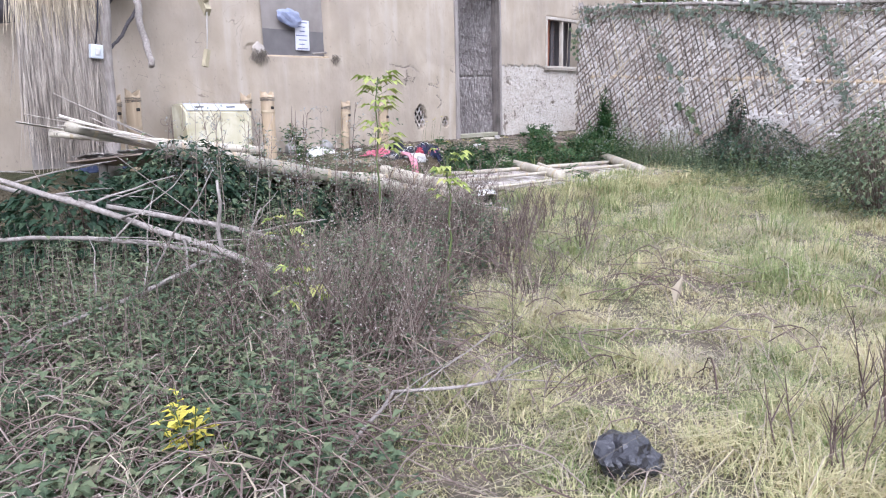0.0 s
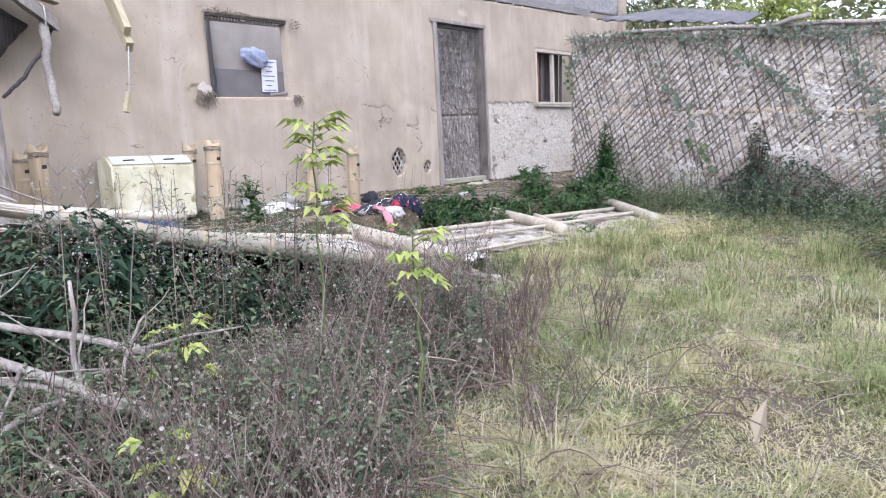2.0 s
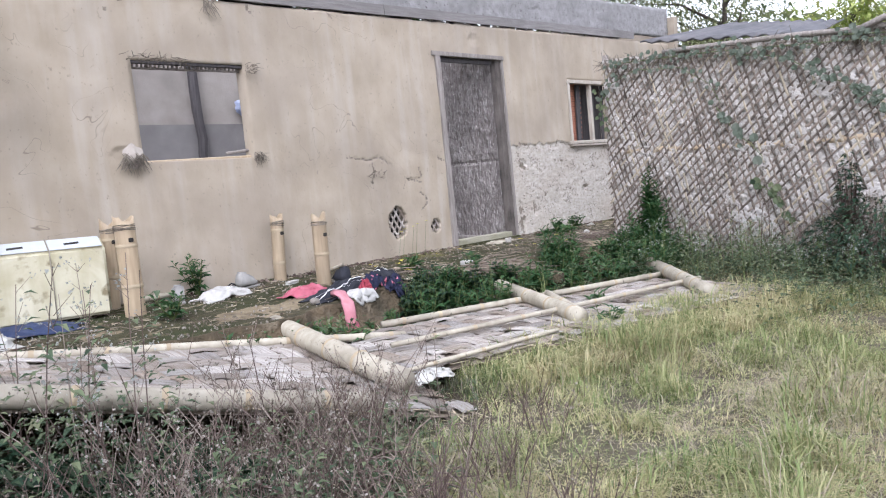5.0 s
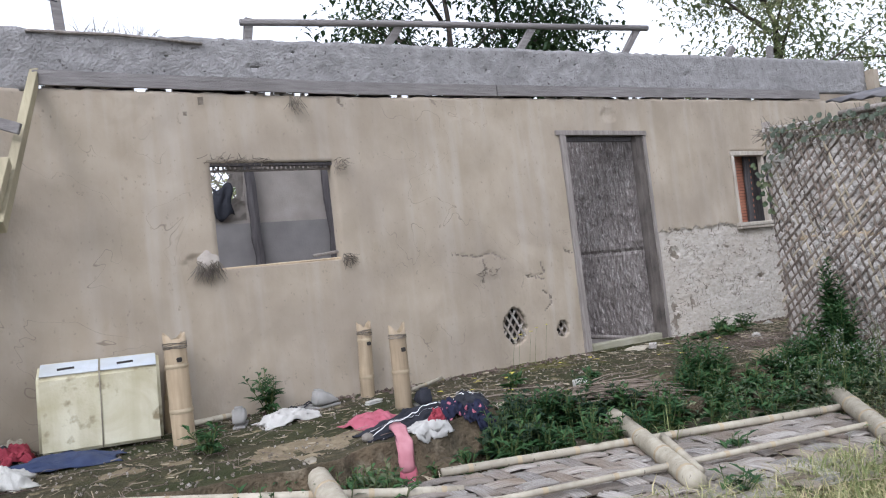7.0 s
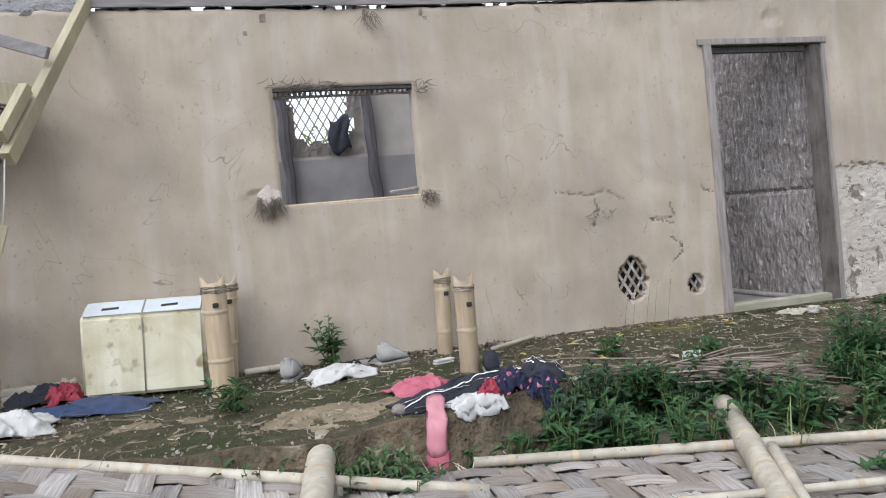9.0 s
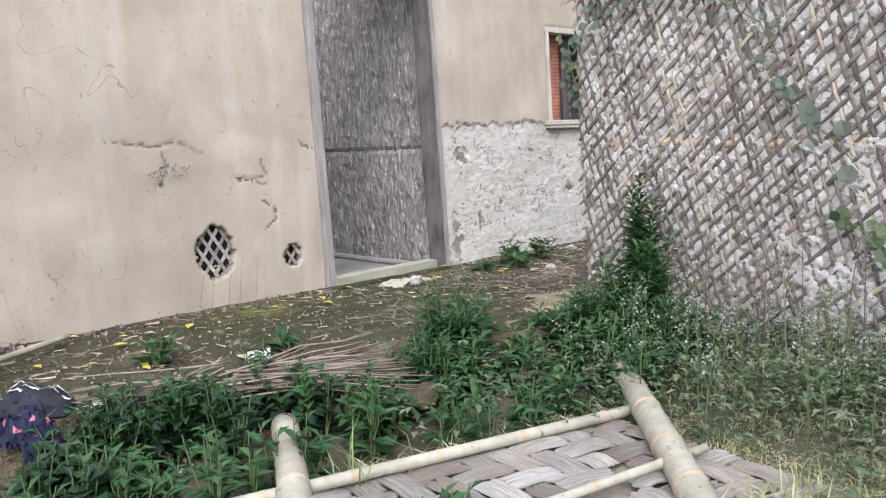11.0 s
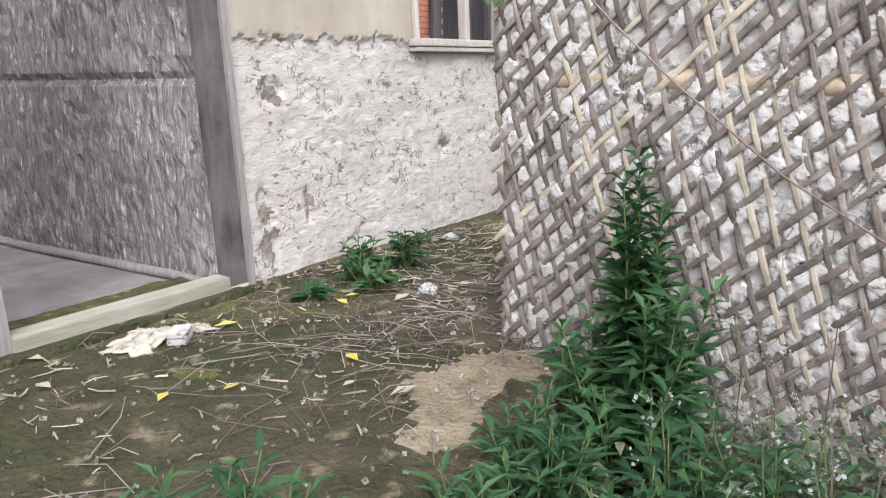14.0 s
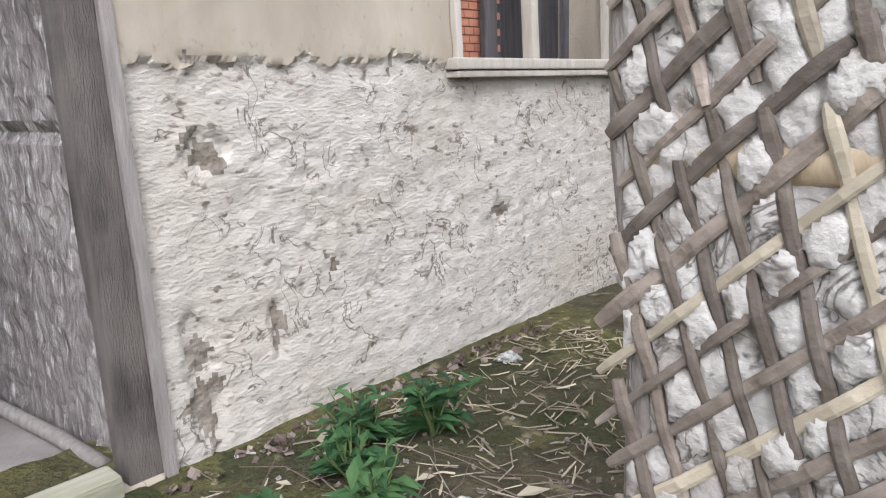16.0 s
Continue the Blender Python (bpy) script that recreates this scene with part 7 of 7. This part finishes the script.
# ---- lattice screen ----
F_Y0, F_Z0 = 0.0, 0.16


def fence_top(y):
    return 2.36 - 0.055 * (5.86 - y) + 0.03 * fbm(y, 0, 0, 2)


S1, P1 = math.tan(radians(43)), 0.088     # rising away from the house
S2, P2 = math.tan(radians(74)), 0.060     # steep, falling away from the house


def smooth01(a):
    a = max(0.0, min(1.0, a))
    return a * a * (3 - 2 * a)


def fence_screen():
    t = thing("lattice_screen", "woven bamboo lattice screen daubed with dry grey mud", "fence")
    # the mud pressed between the slats, finer where one passes it closely
    ys = np.concatenate([np.arange(F_Y0, 3.0, 0.022), np.arange(3.0, FENCE_END - 0.01, 0.0085)])
    nz = 230
    verts, faces = [], []
    w = nz + 1
    for y in ys:
        s = FENCE_END - y
        top = fence_top(y)
        for j in range(nz + 1):
            z = F_Z0 + (top - F_Z0) * j / nz
            u1 = (z - S1 * s) / (S1 * P1)
            u2 = (z + S2 * s) / (S2 * P2)
            c1, c2 = math.floor(u1), math.floor(u2)
            d1, d2 = abs(u1 - c1 - 0.5) * 2, abs(u2 - c2 - 0.5) * 2
            cell = noise.cell(Vector((c1 * 1.7 + 0.3, c2 * 2.3 + 0.3, 0.5)))
            rag = fbm(y, z, 0, 30)
            big = fbm(y, z, 4, 2.0)
            k = max(d1, d2) + 0.32 * rag
            lump = smooth01((0.90 - k) / 0.14)
            if cell + 0.5 * big < -0.55:
                out = -0.022 * lump                                  # daub fallen out
            else:
                out = (0.0142 + 0.006 * cell) * lump
            cover = smooth01((big + 0.35 * fbm(y, z, 6, 9) - 0.37) / 0.05)      # daub smeared over the slats
            out = max(out, cover * (0.019 + 0.004 * rag))
            verts.append((fence_x(z) + 0.004 - out - 0.004 * rag - 0.004 * fbm(y, z, 8, 11), y, z))
    for i in range(len(ys) - 1):
        for j in range(nz):
            a = i * w + j
            faces.append((a, a + 1, a + w + 1, a + w))
    mud = part("mud_daub", mesh_of("mud_daub", verts, faces, True), M["mud"], t, "cracked grey mud daub")
    mud.modifiers.new("thick", "SOLIDIFY").thickness = 0.03
    rnd = random.Random(7)

    def slat(at, s_lo, s_hi, own, sign, width, pale):
        """A split slat along at(s) = z, bent over and under those that cross it."""
        L = math.hypot(s_hi - s_lo, at(s_hi) - at(s_lo))
        if L < 0.12:
            return
        near = FENCE_END - s_lo > 3.0
        n = max(4, int(L / 0.028)) if near else max(2, int(L / 0.3))
        tilt = math.atan2(at(s_hi) - at(s_lo), s_hi - s_lo)
        vv, ff = [], []
        bow, ph = rnd.uniform(-0.010, 0.010), rnd.uniform(0, 9)
        for i in range(n + 1):
            f = i / n
            s = s_lo + (s_hi - s_lo) * f
            z = at(s)
            u = (z + S2 * s) / (S2 * P2) if sign > 0 else (z - S1 * s) / (S1 * P1)
            off = 0.008 + (sign * 0.0042 * math.cos(math.pi * u) * (-1) ** own if near else 0.003 * sign)
            c = bow * math.sin(math.pi * f) + 0.004 * noise.noise(Vector((s * 4, ph, sign)))
            hw = 0.5 * width * (1 + 0.22 * noise.noise(Vector((s * 9, z * 9, ph)))) * (0.72 if i in (0, n) else 1)
            for d, o in ((-hw, 0.003), (-hw * 0.5, 0.0055), (hw * 0.55, 0.005), (hw, 0.002), (hw, -0.004), (-hw, -0.004)):
                q = d + c
                zz = z + q * math.cos(tilt)
                vv.append((fence_x(zz) - off - o, FENCE_END - s + q * math.sin(tilt), zz))
        for i in range(n):
            for k in range(6):
                ff.append((i * 6 + k, i * 6 + (k + 1) % 6, (i + 1) * 6 + (k + 1) % 6, (i + 1) * 6 + k))
        ff += [(5, 4, 3, 2, 1, 0), tuple(n * 6 + k for k in range(6))]
        part("slat", mesh_of("slat", vv, ff), M["slatnew" if pale else "slat"], t)

    zt = 2.40
    width_all = FENCE_END - F_Y0
    k = -int(zt / (S1 * P1)) - 1
    while k * P1 < width_all:                             # rising slats, s grows away from the house
        s0 = k * P1 + rnd.uniform(-0.010, 0.010)
        own = k
        k += 1
        s_lo, s_hi = max(s0 + F_Z0 / S1, rnd.uniform(-0.035, 0.012)), min(s0 + zt / S1, width_all)
        if s_hi < s_lo + 0.08:
            continue
        s_hi = min(s_hi, s0 + fence_top(FENCE_END - s_hi) / S1)
        spans = [(s_lo, s_hi)]
        if rnd.random() < 0.35:                           # broken, with a gap
            c, g = rnd.uniform(0.25, 0.8), rnd.uniform(0.02, 0.12)
            spans = [(s_lo, s_lo + (s_hi - s_lo) * c), (s_lo + (s_hi - s_lo) * min(0.97, c + g), s_hi)]
        pale = rnd.random() < 0.15
        wd = rnd.uniform(0.015, 0.023)
        for a, b in spans:
            slat(lambda s: (s - s0) * S1, a, b, own, 1, wd, pale)
    k = 0
    while k * P2 < width_all + zt / S2:                   # steep slats
        s0 = k * P2 + rnd.uniform(-0.010, 0.010)
        own = k
        k += 1
        s_hi, s_lo = min(s0 - F_Z0 / S2, width_all), max(s0 - zt / S2, 0.0)
        if s_hi < s_lo + 0.03:
            continue
        s_lo = max(s_lo, s0 - fence_top(FENCE_END - s_lo) / S2)
        pale = rnd.random() < 0.10
        wd = rnd.uniform(0.013, 0.022)
        a = s_lo
        while a < s_hi - 0.02:                            # short lengths, butted or missing
            b = min(s_hi, a + rnd.uniform(0.10, 0.5))
            if rnd.random() < 0.93:
                slat(lambda s: (s0 - s) * S2, a, b, own, -1, wd, pale or rnd.random() < 0.05)
            a = b + rnd.uniform(0.0, 0.02)
    # frame poles
    part("end_post", tube("end_post", [(fence_x(z) + 0.03, FENCE_END - 0.02 + 0.012 * math.sin(z * 5), z) for z in np.linspace(0.15, 2.42, 14)], [0.034 + 0.004 * math.sin(i * 2) for i in range(14)], 9), M["bark"], t)
    for z, r in ((1.36, 0.040), (0.62, 0.03)):
        part("rail_pole", tube("rail_pole", [(fence_x(z) + 0.030, FENCE_END - 0.02 - s, z + 0.01 * math.sin(s * 3) - 0.02 * s) for s in np.linspace(0, 5.8, 24)], [r] * 24, 9), M["bamboo"], t)
    part("top_pole", tube("top_pole", [(fence_x(2.3) - 0.01, y, fence_top(y) + 0.02) for y in np.linspace(5.1, 0.0, 16)], [0.025] * 16, 9), M["bark"], t)
    part("top_pole", tube("top_pole", [(fence_x(2.3) - 0.02, 3.35, 2.20), (fence_x(2.3) - 0.05, 3.1, 2.28), (fence_x(2.3) - 0.04, 2.9, 2.31)], [0.03, 0.03, 0.028], 8), M["bark"], t)
    # frayed straw along the top
    pcs = []
    for i in range(1300):
        y = rnd.uniform(0.2, 5.84)
        a = Vector((fence_x(2.3) + rnd.uniform(-0.02, 0.03), y, fence_top(y) - rnd.uniform(0, 0.10)))
        d = Vector((rnd.uniform(-0.3, 0.1), rnd.uniform(-1, 1), rnd.uniform(-0.6, 0.5))).normalized() * rnd.uniform(0.05, 0.16)
        pcs.append(tube_data([a, a + d], [0.004, 0.0015], 3, False))
    part("frayed_straw", joined("frayed_straw", pcs), M["darkstraw"], t)


fence_screen()


def vine(name, label, pts, leaves, size, seed, lm="herb", x_off=0.06, stem="stemgreen"):
    """Creeper on the lattice with heart-shaped leaves."""
    rnd = random.Random(seed)
    g = Growth()
    t = thing(name, label, "vine")
    P = [Vector((fence_x(z) - x_off, y, z)) for y, z in pts]
    g.stem(P, 0.004, 0.003, 5)
    for i in range(leaves):
        f = rnd.random() * (len(P) - 1)
        k = int(f)
        p = P[k].lerp(P[k + 1], f - k) + Vector((rnd.uniform(-0.05, -0.01), rnd.gauss(0, 0.035), rnd.gauss(0, 0.035)))
        L = size * rnd.uniform(0.6, 1.2)
        o = len(g.lv)
        a = rnd.uniform(-0.6, 0.6) + 3.14
        for q in range(9):
            b = q / 8 * 6.283
            r = L * 0.5 * (1 - 0.35 * math.cos(b)) if q not in (0, 8) else L * 0.22
            yy, zz = r * math.sin(b), r * math.cos(b)
            g.lv.append((p.x - 0.25 * abs(yy) + rnd.uniform(-0.006, 0.006), p.y + yy * math.cos(a) - zz * math.sin(a), p.z + yy * math.sin(a) + zz * math.cos(a)))
        g.lv.append(tuple(p))
        g.lf += [(o + 9, o + q, o + q + 1) for q in range(8)]
    g.out(t, stem, lm)


vine("creeper", "green heart-leaved creeper climbing the lattice", [(4.55, 1.72), (4.45, 1.58), (4.37, 1.45), (4.22, 1.33), (4.12, 1.20)], 12, 0.085, 1, "ivy")
vine("creeper", "green creeper on the lattice", [(4.25, 1.0), (4.1, 0.9), (4.0, 0.78), (3.9, 0.6)], 12, 0.08, 2, "dull")
vine("creeper", "grey-green creeper at the screen's upper corner", [(5.86, 1.9), (5.7, 2.1), (5.4, 2.2), (4.9, 2.15), (4.6, 1.95), (4.5, 1.75)], 34, 0.05, 3, "ivy")
vine("creeper", "bright green creeper hanging by the window", [(5.86, 2.0), (5.84, 1.82), (5.80, 1.70), (5.74, 1.64)], 16, 0.05, 4, "dull", 0.05)
vine("creeper", "dry creeper stem across the lattice", [(5.6, 1.72), (5.4, 1.52), (5.2, 1.34), (4.9, 1.1), (4.6, 0.92)], 0, 0.06, 5, "dull", 0.045, "twig")
vine("creeper", "grey-green creeper on the lattice", [(4.4, 2.2), (3.9, 2.1), (3.6, 1.9), (3.3, 1.75), (3.0, 1.5), (2.8, 1.2)], 110, 0.05, 6, "ivy")
vine("creeper", "grey-green creeper on the far part of the lattice", [(3.4, 2.2), (2.6, 2.1), (2.4, 1.7), (2.2, 1.3), (2.1, 0.9)], 110, 0.05, 7, "ivy")
vine("creeper", "grey-green creeper trailing over the screen top", [(5.7, 2.3), (5.2, 2.28), (4.6, 2.25), (4.0, 2.2), (3.4, 2.15), (2.6, 2.1), (1.6, 2.05)], 150, 0.045, 8, "ivy")

# ---- woven panels ----
def plank_mesh(seed, la, wd):
    """A float of split bamboo: several strands side by side."""
    rnd = random.Random(seed)
    n = 8
    v, f = [], []
    lift = [rnd.uniform(0, 0.005) * (1 if k % 2 else 0.3) for k in range(n + 1)]
    for end in (-0.5, 0, 0.5):
        for k in range(n + 1):
            y = (k / n - 0.5) * wd
            z = 0.006 + lift[k] - (0.006 if end else -0.004)
            v.append((end * la + (rnd.uniform(-0.018, 0.018) if end else 0), y, z))
    for e in range(2):
        for k in range(n):
            a = e * (n + 1) + k
            f.append((a, a + n + 1, a + n + 2, a + 1))
    o = len(v)
    m = n + 1
    for a in range(3 * m):
        v.append((v[a][0], v[a][1], v[a][2] - 0.006))
    ring = list(range(m)) + [m + n, 2 * m + n] + list(range(3 * m - 2, 2 * m - 1, -1)) + [m]
    for i in range(len(ring)):
        a, b = ring[i], ring[(i + 1) % len(ring)]
        f.append((a, b, b + o, a + o))
    return mesh_of("strip", v, f)


def panel(name, label, far, near, x0, x1, cell, seed, drop=0.05):
    rnd = random.Random(seed)
    t = thing(name, label, "mat")
    L = (far(x1) - far(x0)).length
    W = (far((x0 + x1) / 2) - near((x0 + x1) / 2)).length
    nu, nv = int(L / cell), int(W / cell)
    meshes = [plank_mesh(seed * 10 + k, cell * 2.06, cell * 0.95) for k in range(6)]
    for me in meshes:
        me.materials.append(M["split"])

    def P(u, v):
        x = x0 + (x1 - x0) * u / nu
        return near(x).lerp(far(x), v / nv)
    used = set()
    for i in range(nu):
        for j in range(nv):
            warp = ((i + j) % 4) < 2
            if (i, j) in used or rnd.random() < drop:
                continue
            if warp:
                if j + 1 < nv and ((i + j + 1) % 4) < 2:
                    used.add((i, j + 1))
                    c, l = (i + 0.5, j + 1.0), 1.0
                else:
                    c, l = (i + 0.5, j + 0.5), 0.55
                a, b = P(c[0], c[1] - 0.5), P(c[0], c[1] + 0.5)
            else:
                if i + 1 < nu and ((i + 1 + j) % 4) >= 2:
                    used.add((i + 1, j))
                    c, l = (i + 1.0, j + 0.5), 1.0
                else:
                    c, l = (i + 0.5, j + 0.5), 0.55
                a, b = P(c[0] - 0.5, c[1]), P(c[0] + 0.5, c[1])
            xa = (b - a).normalized()
            n = (P(c[0] + 0.5, c[1]) - P(c[0] - 0.5, c[1])).cross(P(c[0], c[1] + 0.5) - P(c[0], c[1] - 0.5)).normalized()
            ya = n.cross(xa)
            m = Matrix((xa, ya, n)).transposed().to_4x4()
            o = new("strip", meshes[rnd.randrange(6)])
            o.matrix_basis = Matrix.Translation(P(*c) + n * rnd.uniform(0.0, 0.008)) @ m @ pose(0, 0, 0, rnd.uniform(-3, 3), rnd.uniform(-2, 2), rnd.uniform(-4, 4)) @ Matrix.Diagonal((l * rnd.uniform(0.96, 1.1), 1, 1, 1))
            o.parent = t
    # dark backing weave
    n = 30
    v, f = [], []
    for i in range(n + 1):
        x = x0 + (x1 - x0) * i / n
        for q in (near(x), near(x).lerp(far(x), 0.5), far(x)):
            v.append(tuple(q + Vector((0, 0, -0.022))))
    for i in range(n):
        for k in range(2):
            f.append((i * 3 + k, (i + 1) * 3 + k, (i + 1) * 3 + k + 1, i * 3 + k + 1))
    ob = part("backing", mesh_of("backing", v, f), M["sticks"], t)
    ob.modifiers.new("thick", "SOLIDIFY").thickness = 0.012
    # loose ends along the rim
    pcs = []
    for i in range(160):
        u = rnd.random() * nu
        s = rnd.choice((0, 1, 1))
        p = P(u, nv * s)
        d = (P(u, nv) - P(u, 0)).normalized() * (1 if s else -1) + Vector((rnd.uniform(-0.5, 0.5), 0, rnd.uniform(-0.1, 0.35)))
        pcs.append(tube_data([p, p + d * rnd.uniform(0.04, 0.16)], [0.004, 0.002], 3, False))
    tagged(part("fringe", joined("fringe", pcs), M["straw"], t), kind="stuff")


panel("bamboo_mat", "fallen woven bamboo wall mat, bleached and fraying", FAR_L, NEAR_L, 2.4, 5.25, 0.115, 1)
panel("bamboo_mat", "fallen woven bamboo wall mat lying in the grass", FAR_R, NEAR_R, 5.22, 8.35, 0.105, 2)


def straw_litter():
    """Short broken straws and chips lying on the earth plinth, thickest in the corner by the fence."""
    rnd = random.Random(88)
    pcs = []
    for i in range(1500):
        if i < 900:
            x, y = rnd.uniform(10.0, 11.6), rnd.uniform(6.15, 7.12)
            if rnd.random() > 0.25 + 0.6 * (x - 10.0) / 1.6:
                continue
        else:
            x, y = rnd.uniform(3.2, 10.0), rnd.uniform(5.7, 7.15)
            if y < plinth_edge(x) + 0.25:
                continue
        a = rnd.uniform(0, math.pi)
        n = rnd.uniform(0.03, 0.13) * (1 if i < 900 else 0.7)
        dx, dy = math.cos(a) * n, math.sin(a) * n
        if y + abs(dy) > 7.16:
            continue
        pts = [Vector((x + dx * k, y + dy * k, plinth_z(x + dx * k, y + dy * k) + 0.006 + 0.008 * rnd.random())) for k in (-0.5, 0.1, 0.5)]
        r = rnd.uniform(0.0015, 0.004)
        pcs.append(tube_data(pts, [r, r, r * 0.6], 3, False))
    ob = part("straw_litter", joined("straw_litter", pcs), M["litterstraw"], None)
    tagged(ob, "broken pale straw and twigs littering the earth plinth", "straw litter", kind="stuff")


M["litterstraw"] = mat("broken_straw", (0.17, 0.14, 0.10), (0.42, 0.36, 0.26), 8, 0.9, 0.2, 60, vary=0.45, island=True)
straw_litter()
